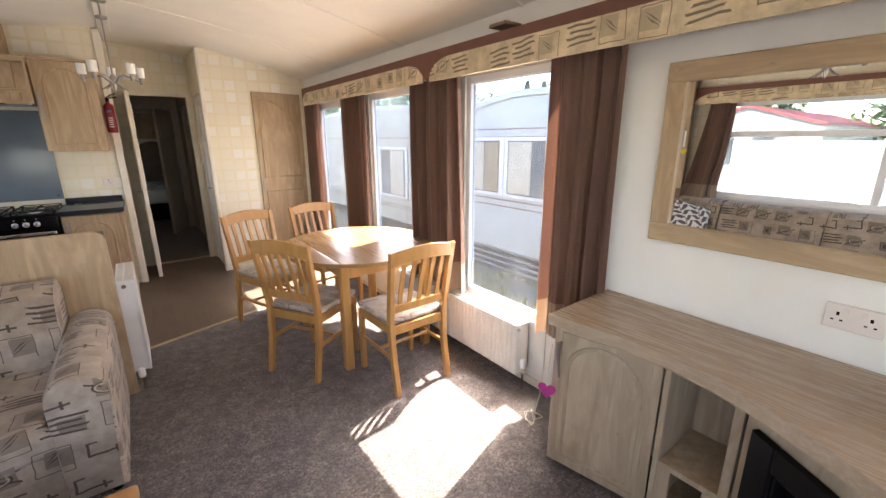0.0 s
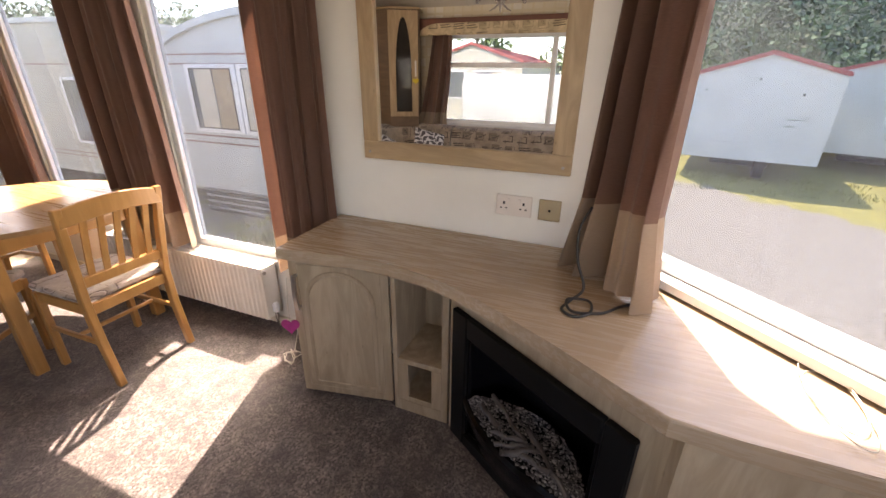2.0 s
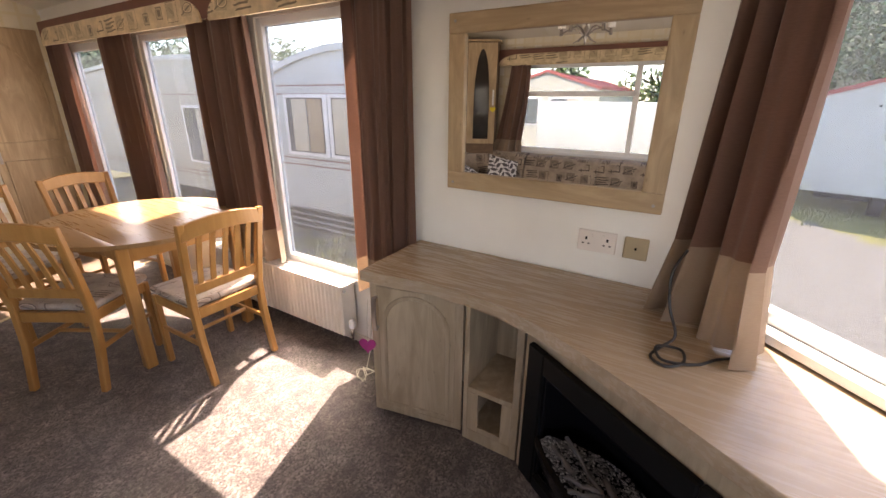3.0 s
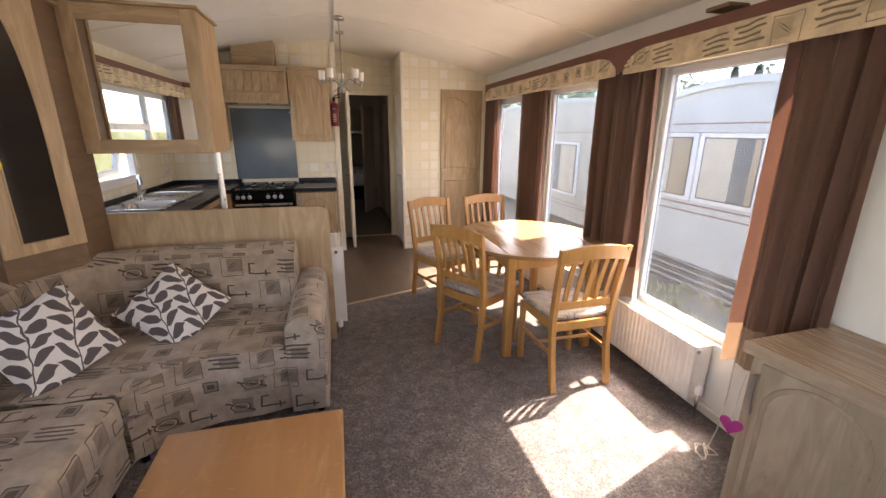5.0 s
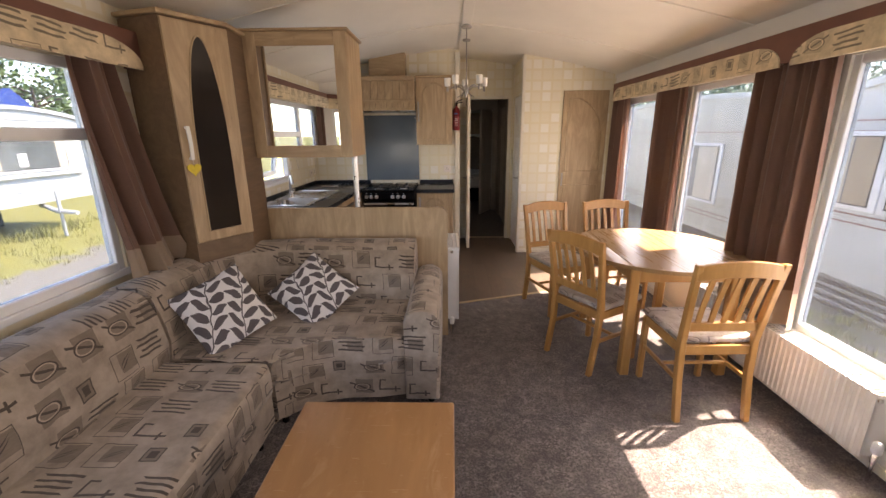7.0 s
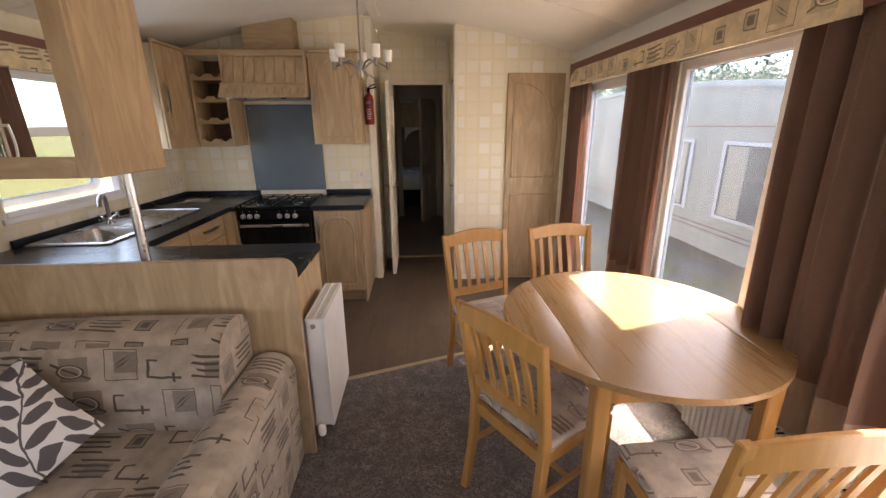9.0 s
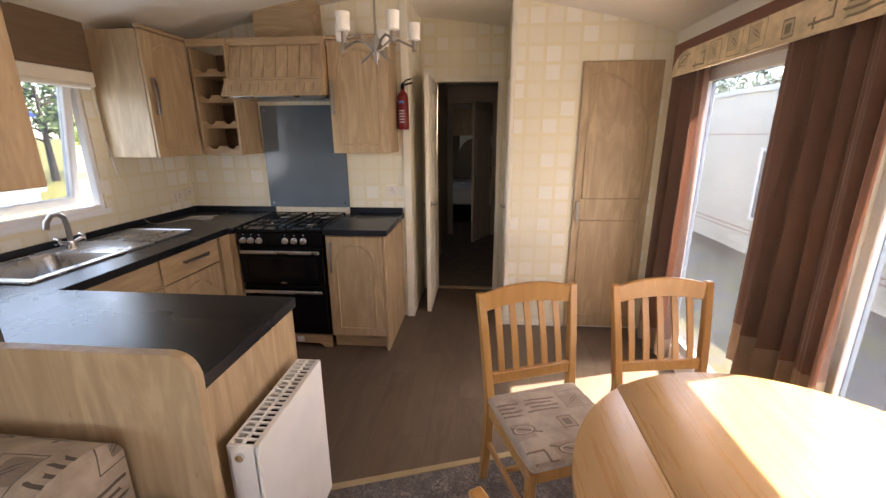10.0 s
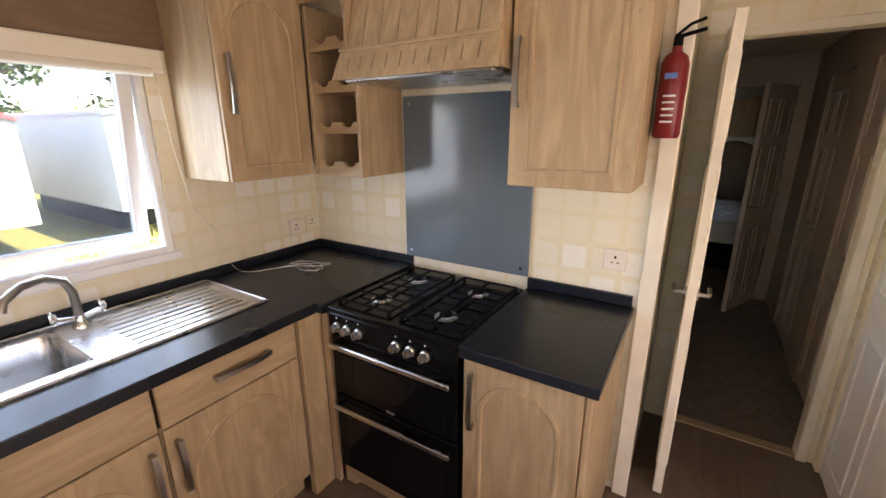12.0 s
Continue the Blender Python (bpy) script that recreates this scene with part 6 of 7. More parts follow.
cd = part("door", one_box(0.0, wcc, 0.002, 0.02, 0.905, 2.095, 0.004, m=mcc), "oak_z", cc, "pale oak door")


def dome(w, z0, z1, mg, off, depth, n=20):
    r = w / 2 - mg
    return [(mg, z0)] + [(w / 2 - r * math.cos(math.pi * i / n), z1 - (z1 - z0) * 0.62 + (z1 - z0) * 0.62 * math.sin(math.pi * i / n)) for i in range(n + 1)] + [(w - mg, z0)]


ov = dome(wcc, 0.965, 2.03, 0.078, 0, 0)
mz = mcc @ Matrix(((1, 0, 0, 0), (0, 0, 1, 0), (0, 1, 0, 0), (0, 0, 0, 1)))
bm = prism(bm_new(), ov, 0.0205, 0.0225, m=mz)
bmesh.ops.recalc_face_normals(bm, faces=bm.faces)
part("glass", bm, "smoke", cd, "dark smoked glass with a domed top")
bm = tube(bm_new(), [mcc @ Vector((u, 0.022, z)) for u, z in ov], 0.005, 6, True)
part("bead", bm, "oak_z", cd, smooth=True)
hu = 0.035 if (mcc @ Vector((0.035, 0, 0))).x < (mcc @ Vector((wcc - 0.035, 0, 0))).x else wcc - 0.035
part("handle", bow_handle(mcc @ Matrix.Translation((0, 0.02, 0)), (hu, 1.38), (hu, 1.56)), "white_paint", cd, "pale bow handle", smooth=True)
part("cornice", prism(bm_new(), [(-1.699, 2.37), (-1.41, 2.29), (-1.222, 2.61), (-1.24, 2.92), (-1.699, 2.92)], 2.106, 2.13, 0.006), "oak_x", cc)
yt = thing("heart_tag", "yellow heart tag hanging on the corner cabinet handle", "ornament")
hp = mcc @ Vector((hu, 0.045, 1.33))
part("heart", heart(bm_new(), hp, 0.038, Matrix.Rotation(math.atan2(mcc.col[0].y, mcc.col[0].x), 4, "Z") @ up_m), "yellow", yt)
part("string", tube(bm_new(), [hp + Vector((0, 0, 0.03)), hp + Vector((0, 0, 0.08))], 0.0015, 5), "white_cord", yt)

# fire extinguisher
fe = thing("fire_extinguisher", "small red fire extinguisher on the kitchen wall end", "extinguisher")
ex, ey = 0.118, 5.30
part("bracket", one_box(ex - 0.02, ex + 0.02, 5.335, 5.351, 1.60, 1.78), "black_matt", fe)
part("cylinder", lathe(bm_new(), [(0, 1.55), (0.036, 1.55), (0.042, 1.56), (0.042, 1.78), (0.034, 1.805), (0.016, 1.82), (0.014, 1.835), (0, 1.835)], 24, Matrix.Translation((ex, ey, 0))), "red", fe, smooth=True)
part("label_panel", one_box(ex - 0.022, ex + 0.014, ey - 0.0455, ey - 0.036, 1.735, 1.752), "blue_label", fe, "blue label")
for z in (1.60, 1.62, 1.64, 1.66, 1.68):
    part("print_line", one_box(ex - 0.02, ex + 0.016, ey - 0.0445, ey - 0.036, z, z + 0.006), "pale_label", fe)
part("head", cyl(bm_new(), (ex, ey, 1.83), (ex, ey, 1.86), 0.014, n=12), "black_matt", fe, smooth=True)
bm = bm_new()
tube(bm, [(ex - 0.01, ey, 1.86), (ex + 0.03, ey - 0.01, 1.868), (ex + 0.075, ey - 0.02, 1.875)], 0.006, 6)
tube(bm, [(ex - 0.01, ey, 1.865), (ex + 0.03, ey - 0.01, 1.895), (ex + 0.07, ey - 0.02, 1.905)], 0.005, 6)
part("lever", bm, "black_matt", fe, smooth=True)
on_kb = lambda x, z: Matrix(((1, 0, 0, x), (0, -1, 0, 5.36), (0, 0, 1, z), (0, 0, 0, 1)))
on_lw = lambda y, z: Matrix(((0, 1, 0, XL), (1, 0, 0, y), (0, 0, 1, z), (0, 0, 0, 1)))
socket(on_kb(0.0, 1.083), 1, "white single wall socket above the worktop")
socket(on_lw(5.185, 1.05), 1, "white wall socket in the worktop corner")
socket(on_lw(5.30, 1.06), 1, "beige fused wall switch in the worktop corner", "cream_paint")

# blind box and boarding over the kitchen window
bl = thing("roller_blind", "cream roller blind rolled up above the kitchen window", "blind")
part("cassette", one_box(XL + 0.002, XL + 0.05, 3.5, 4.60, 1.80, 1.885, 0.006), "cream_paint", bl)
part("roll", cyl(bm_new(), (XL + 0.045, 3.55, 1.80), (XL + 0.045, 4.55, 1.80), 0.018, n=14), "cream_paint", bl, smooth=True)
part("cord", tube(bm_new(), [(XL + 0.05, 4.56, 1.80), (XL + 0.05, 4.58, 1.5), (XL + 0.045, 4.62, 1.25), (XL + 0.03, 4.72, 1.12)], 0.0018, 5), "white_cord", bl)
structure("trim", one_box(XL + 0.001, XL + 0.016, 3.26, 4.628, 1.89, 2.235, 0.002), "dark_and_shaded_wood", "brown boarding above the kitchen window", "trim")

# ---- cupboard door, passage doors ----
cup = thing("door_1", "oak laminate cupboard door with arched moulding", "door", "", "structure")
leaf = part("leaf", one_box(1.395, 1.93, 5.232, 5.254, 0.02, 1.99, 0.004), "oak_z", cup)
mcd = Matrix(((1, 0, 0, 1.395), (0, -1, 0, 5.232), (0, 0, 1, 0), (0, 0, 0, 1)))
for loop in ([(0.06, 0.885), (0.475, 0.885), (0.475, 0.12), (0.06, 0.12)], [(0.06, 1.05), (0.475, 1.05), (0.475, 1.45)] + [(0.475 - 0.36 * (1 - math.cos(math.pi / 2 * i / 10)), 1.45 + 0.46 * math.sin(math.pi / 2 * i / 10)) for i in range(1, 11)] + [(0.06, 1.90)]):
    bm = tube(bm_new(), [(u, 0.0, z) for u, z in loop], 0.009, 8, True)
    xform(bm.verts, mcd)
    part("moulding", bm, "oak_z", leaf, smooth=True)
part("handle", bow_handle(mcd, (0.03, 0.87), (0.03, 1.03)), "pewter", leaf, smooth=True)


def lever(m, parent, side=1, mat="pewter"):
    part("rose", cyl(bm_new(), m @ Vector((0, 0, 0)), m @ Vector((0, 0.008, 0)), 0.024, n=16), mat, parent, smooth=True)
    part("lever", tube(bm_new(), [m @ Vector(p) for p in ((0, 0.0, 0), (0, 0.04, 0), (side * 0.02, 0.045, 0), (side * 0.10, 0.045, -0.004))], 0.0085, 8), mat, parent, smooth=True)


def panel_door(name, m, w, z1, label, mat="white_paint", sides=(0, 1), lever_u=0.06):
    """A moulded six-panel door in the local plane (along, out, up)."""
    top = thing(name, label, "door", "", "structure")
    lf = part("leaf", one_box(0, w, -0.036, 0.0, 0.008, z1, 0.003, m=m), mat, top)
    for o, sg in ((0.0, 1), (-0.036, -1)):
        for c in (0.27, 0.73):
            for a, b in ((0.12, 0.75), (0.95, 1.45), (1.55, z1 - 0.12)):
                hw = w * 0.16
                bm = tube(bm_new(), [(w * c + x, o, z) for x, z in ((-hw, a), (hw, a), (hw, b), (-hw, b))], 0.006, 6, True)
                xform(bm.verts, m)
                part("panel", bm, mat, lf, smooth=True)
    lever(m @ Matrix.Translation((lever_u, 0.0, 0.95)), lf, 1 if lever_u < w / 2 else -1)
    lever(m @ Matrix.Translation((lever_u, -0.036, 0.95)) @ Matrix.Diagonal((1, -1, 1, 1)), lf, 1 if lever_u < w / 2 else -1)
    return top


panel_door("door_2", Matrix(((0, 1, 0, 0.295), (1, 0, 0, 5.43), (0, 0, 1, 0), (0, 0, 0, 1))), 0.59, 1.955, "cream passage door standing wide open", "cream_paint")
panel_door("door_3", Matrix(((0, -1, 0, 0.925), (1, 0, 0, 5.335), (0, 0, 1, 0), (0, 0, 0, 1))), 0.63, 1.965, "closed white six-panel door in the passage", lever_u=0.07)
for nm, a in (("trim_passage", ((0.255, 0.295, 0.0, 2.005), (0.845, 0.885, 0.0, 2.005), (0.295, 0.845, 1.965, 2.005))),):
    bm = bm_new()
    for x0, x1, z0, z1 in a:
        box(bm, x0, x1, 6.012, 6.029, z0, z1, 0.003)
        box(bm, x0, x1, 6.091, 6.105, z0, z1, 0.003)
    structure(nm, bm, "cream_paint", "cream architrave round the passage door", "trim")
bm = bm_new()
box(bm, 0.905, 0.935, 5.236, 5.254, 0.0, 2.38, 0.004)
box(bm, 0.898, 0.911, 5.240, 5.30, 0.0, 2.38, 0.004)
structure("trim_corner", bm, "cream_paint", "cream corner strip on the cupboard partition", "trim")
structure("trim_kitchen_end", one_box(0.10, 0.162, 5.334, 5.351, 0.0, 2.44, 0.004), "cream_paint", "cream strip on the kitchen wall end", "trim")
bm = bm_new()
box(bm, 0.93, 1.39, 5.243, 5.254, 0.0, 0.045, 0.003)
box(bm, 1.985, 1.999, 2.96, 4.05, 0.0, 0.05, 0.003)
box(bm, 1.985, 1.999, 1.15, 2.95, 0.0, 0.05, 0.003)
structure("baseboard", bm, "cream_paint", "low cream skirting strip", "skirting")

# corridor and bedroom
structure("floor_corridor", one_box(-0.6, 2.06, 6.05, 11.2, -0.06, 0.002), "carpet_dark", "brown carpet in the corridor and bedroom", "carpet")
structure("trim_threshold", one_box(0.295, 0.845, 6.03, 6.09, 0.0, 0.008, 0.002), "brass", "metal threshold strip in the doorway", "trim")
wall("wall_corridor_left", put_x, 6.091, 8.40, 0.0, 2.2, [], 0.15, 0.20, "corridor_wall", "plain corridor wall, dimness in its tan")
wall("wall_corridor_right", put_x, 6.0905, 8.40, 0.0, 2.2, [(6.25, 6.85, 0.0, 1.95), (7.25, 7.85, 0.0, 1.95)], 0.95, 1.0, "corridor_wall", "plain corridor wall with doors, dimness in its tan")
panel_door("door_4", Matrix(((0, -1, 0, 0.962), (1, 0, 0, 6.255), (0, 0, 1, 0), (0, 0, 0, 1))), 0.59, 1.945, "closed panel door in the corridor, dimness in its beige", "corridor_door", lever_u=0.07)
panel_door("door_5", Matrix(((0, -1, 0, 0.962), (1, 0, 0, 7.255), (0, 0, 1, 0), (0, 0, 0, 1))), 0.59, 1.945, "closed panel door further along the corridor, dimness in its beige", "corridor_door", lever_u=0.07)
# unseen panel, added to keep daylight from leaking round the closed doors
wall("wall_washroom", put_x, 5.325, 8.40, 0.0, 2.30, [], 1.03, 1.06, "wall", "unseen added wall that stops light leaking round the passage doors")
wall("wall_corridor_end", put_y, -0.6, 2.06, 0.0, 2.3, [(0.28, 0.86, 0.0, 1.95)], 8.401, 8.46, "corridor_wall", "plain wall round the bedroom doorway, dimness in its tan")
panel_door("door_6", pose(0.85, 8.40, 0, 0, 0, 245), 0.57, 1.94, "panel bedroom door standing ajar, dimness in its beige", "corridor_door", lever_u=0.52)
wall("wall_bedroom_end", put_y, -0.6, 2.06, 0.0, 2.3, [], 11.0, 11.06, "wall", "pale bedroom end wall")
# the opening is out of view, added and sized to light the bed
wall("wall_bedroom_left", put_x, 8.461, 11.0, 0.0, 2.3, [(9.6, 9.95, 1.2, 1.5)], -0.6, -0.55, "wall", "pale bedroom wall with an unseen added daylight opening")
wall("wall_bedroom_right", put_x, 8.461, 11.0, 0.0, 2.3, [], 2.0, 2.06, "wall", "pale bedroom side wall")
structure("ceiling_corridor", one_box(-0.65, 2.06, 6.2, 11.1, 2.201, 2.25), "ceiling", "flat cream corridor ceiling", "ceiling")
bed = thing("bed", "white-covered bed with an arched wooden headboard", "bed")
# black box paints the darkness beneath the open bed
part("base", one_box(-0.1, 1.3, 9.1, 10.95, 0.06, 0.36, 0.02), "black_matt", bed)
part("mattress", one_box(-0.1, 1.3, 9.05, 10.93, 0.361, 0.62, 0.05, seg=3), "shade", bed, "white bedding", smooth=True)
oh = thing("overbed_unit", "white arched overbed unit with oak cupboards above", "cabinet")
bm = bm_new()
arch_cut = [(0.6 + q * math.cos(radians(a)), 1.15 + 0.30 * math.sin(radians(a))) for q in (0.34,) for a in range(0, 181, 15)]
for x0 in (-0.2, 0.94):
    box(bm, x0, x0 + 0.32, 10.78, 10.80, 0.63, 1.50)
for (xa, za), (xb, zb) in zip(arch_cut, arch_cut[1:]):
    vv = [bm.verts.new((x, y, z)) for y in (10.78, 10.80) for x, z in ((xb, zb), (xa, za), (xa, 1.50), (xb, 1.50))]
    for q in ((0, 1, 2, 3), (7, 6, 5, 4), (0, 4, 5, 1)):
        bm.faces.new([vv[c] for c in q])
bmesh.ops.recalc_face_normals(bm, faces=bm.faces)
part("arched_panel", bm, "white_paint", oh, "white panel cut with an arch")
part("back_board", one_box(-0.2, 1.3, 10.97, 10.99, 0.62, 1.50), "dark_and_shaded_wood", oh)
part("body", one_box(-0.2, 1.3, 10.74, 10.99, 1.501, 2.0, 0.003), "oak_z", oh)
for x0 in (-0.19, 0.305, 0.80):
    part("door", one_box(x0, x0 + 0.485, 10.72, 10.739, 1.51, 1.99, 0.004), "oak_z", oh)
part("plinth_board", one_box(-0.2, 1.3, 10.95, 10.99, 0.0, 0.619), "dark_and_shaded_wood", oh)

# small things on the counters
def smooth_path(pts, n=6):
    """A rounded line through the given points."""
    ps = [Vector(p) for p in pts]
    ps = [ps[0]] + ps + [ps[-1]]
    out = []
    for a, b, c, d in zip(ps, ps[1:], ps[2:], ps[3:]):
        for i in range(n):
            t = i / n
            out.append(0.5 * ((2 * b) + (c - a) * t + (2 * a - 5 * b + 4 * c - d) * t * t + (3 * b - a - 3 * c + d) * t ** 3))
    return out + [ps[-1]]


cb = thing("phone_cable", "loose black cable draped from the curtain onto the counter", "cable")
part("wire", tube(bm_new(), smooth_path([(1.70, -0.045, 1.03), (1.655, -0.02, 0.97), (1.62, -0.03, 0.88), (1.60, -0.06, 0.80), (1.56, -0.03, 0.772), (1.50, -0.01, 0.770), (1.47, -0.05, 0.770), (1.51, -0.09, 0.772), (1.57, -0.08, 0.775), (1.55, -0.02, 0.778), (1.49, -0.04, 0.774), (1.52, -0.12, 0.770), (1.58, -0.17, 0.770), (1.63, -0.235, 0.770)]), 0.0042, 7), "rubber", cb, smooth=True)
part("plug", one_box(-0.005, 0.005, -0.014, 0.014, 0.766, 0.775, 0.002, m=pose(1.635, -0.245, 0, 0, 0, 35)), "pewter", cb)
wc2 = thing("thin_cord", "thin white cord coiled on the counter under the window", "cable")
part("wire", tube(bm_new(), smooth_path([(1.36 + 0.09 * math.cos(0.5 * i) * (1 + 0.04 * i), -0.60 + 0.045 * math.sin(0.5 * i), 0.768 + 0.0004 * i) for i in range(26)] + [(1.22, -0.76, 0.769)], 3), 0.0014, 6), "white_cord", wc2, smooth=True)
part("plug", one_box(1.20, 1.24, -0.79, -0.755, 0.766, 0.79, 0.005), "white_gloss", wc2)
kc = thing("thin_cord", "tangled thin cord on the black worktop", "cable")
part("wire", tube(bm_new(), smooth_path([(-1.42 + 0.10 * math.cos(0.9 * i), 4.98 + 0.05 * math.sin(1.31 * i) + 0.003 * i, 0.9035 + 0.0006 * i) for i in range(24)] + [(-1.60, 4.80, 0.905), (-1.668, 4.76, 0.95)], 4), 0.0016, 5), "white_cord", kc, smooth=True)
fc_ = thing("thin_cord", "loose white cord hanging by the radiator onto the carpet", "cable")
part("wire", tube(bm_new(), [(1.98, 1.46, 0.42), (1.93, 1.42, 0.25), (1.86, 1.38, 0.08), (1.80, 1.36, 0.006)] + [(1.75 + 0.05 * math.cos(1.1 * i), 1.34 + 0.05 * math.sin(1.4 * i), 0.004 + 0.0008 * i) for i in range(14)], 0.003, 6), "white_cord", fc_, smooth=True)
vp = tagged(part("vent_plate", one_box(1.87, 1.99, 1.76, 1.89, 2.055, 2.072, 0.003), "dark_and_shaded_wood"), "small brown vent plate above the pelmet", "vent")


# ---- outside ----
GZ = -0.62


def ground_mat():
    k = Nodes("gravel and grass", 0.95)
    p = k.obj()
    sep = k.n("SeparateXYZ")
    k.put(sep.inputs[0], p)
    stones = k.noise(p, 26.0, 5, 0.7)
    gravel = k.ramp(stones, (0.3, (0.10, 0.09, 0.072)), (0.55, (0.21, 0.195, 0.165)), (0.75, (0.34, 0.325, 0.29)))
    gr = k.noise(p, 9.0, 8, 0.8)
    grass = k.ramp(gr, (0.3, (0.08, 0.095, 0.02)), (0.52, (0.21, 0.195, 0.045)), (0.7, (0.40, 0.325, 0.095)))
    wob = k.op("MULTIPLY", k.op("SUBTRACT", k.noise(p, 0.9, 9, 0.72), 0.5), 3.0)
    x = k.op("ADD", sep.outputs[0], wob)
    left = k.op("LESS_THAN", x, -7.0)
    far = k.op("GREATER_THAN", k.op("ADD", k.op("MULTIPLY", x, 0.75), k.op("MULTIPLY", sep.outputs[1], -0.66)), 8.6)
    side = k.op("MULTIPLY", k.op("GREATER_THAN", k.op("ADD", sep.outputs[1], wob), 1.2), k.op("GREATER_THAN", x, 2.9))
    m_ = k.op("MAXIMUM", k.op("MAXIMUM", left, far), k.op("MULTIPLY", side, k.op("MINIMUM", k.op("MAXIMUM", k.op("MULTIPLY", k.op("SUBTRACT", k.noise(p, 2.3, 8, 0.75), 0.42), 5.0), 0.0), 0.8)))
    k.color(k.mix(m_, gravel, grass))
    k.bump(stones, 0.8, 0.02)
    return k.m


M["ground"] = ground_mat()
M["panel_white"] = plain("white caravan cladding", (0.56, 0.575, 0.55), 0.4, vary=0.09, scale=1.5, bump=0.04)
M["panel_cream"] = plain("cream caravan cladding", (0.50, 0.475, 0.40), 0.45, vary=0.08, scale=1.5, bump=0.04)
M["stripe"] = plain("maroon stripe", (0.24, 0.10, 0.08), 0.5, vary=0.15)
M["dark_under"] = plain("dark skirting and shade", (0.04, 0.04, 0.04), 0.9, vary=0.3)
M["caravan_glass"] = plain("dim caravan window", (0.17, 0.185, 0.18), 0.06, vary=0.5, scale=1.2, bump=0)
M["red_roof"] = plain("red roof edge", (0.42, 0.10, 0.09), 0.6, vary=0.15)
M["blue_roof"] = plain("blue tarpaulin", (0.03, 0.07, 0.30), 0.5, vary=0.2)
M["grey_roof"] = plain("pale grey roof", (0.55, 0.56, 0.58), 0.5, vary=0.12)
M["bark"] = plain("bark", (0.10, 0.075, 0.055), 0.9, vary=0.4, scale=12, bump=0.6)
M["gasket"] = plain("dark rubber window gasket", (0.07, 0.06, 0.055), 0.7, vary=0.2)
M["paper_sign"] = plain("white paper notice", (0.78, 0.78, 0.76), 0.8, vary=0.04)
M["sheer"] = plain("pale curtain", (0.62, 0.55, 0.43), 0.8, vary=0.1)
M["tan"] = plain("tan blind", (0.42, 0.32, 0.20), 0.8, vary=0.12)


def leaf_mat(name, c):
    k = Nodes(name, 0.7)
    r = k.n("NewGeometry").outputs["Random Per Island"]
    k.color(k.ramp(r, (0.0, tuple(v * 0.45 for v in c)), (0.5, c), (1.0, tuple(v * 1.8 for v in c))))
    return k.m


M["leaves"] = leaf_mat("summer leaves", (0.11, 0.16, 0.055))
M["leaves_dark"] = leaf_mat("dark fir leaves", (0.045, 0.08, 0.03))

bm = bm_new()
gv = {}
cs = [-600, -250, -120, -60, -35, -22, -14, -9, -6, -4, -2, 0, 2, 4, 6, 9, 14, 22, 35, 60, 120, 250, 600]
for i, x in enumerate(cs):
    for j, y in enumerate(cs):
        gv[i, j] = bm.verts.new((x, y, GZ + (0.03 * noise.noise(Vector((x * 0.3, y * 0.3, 0))) if abs(x) < 40 and abs(y) < 40 else 0)))
for i in range(len(cs) - 1):
    for j in range(len(cs) - 1):
        bm.faces.new((gv[i, j], gv[i + 1, j], gv[i + 1, j + 1], gv[i, j + 1]))
structure("ground", bm, "ground", "pale gravel yard with patches of rough grass", "ground")


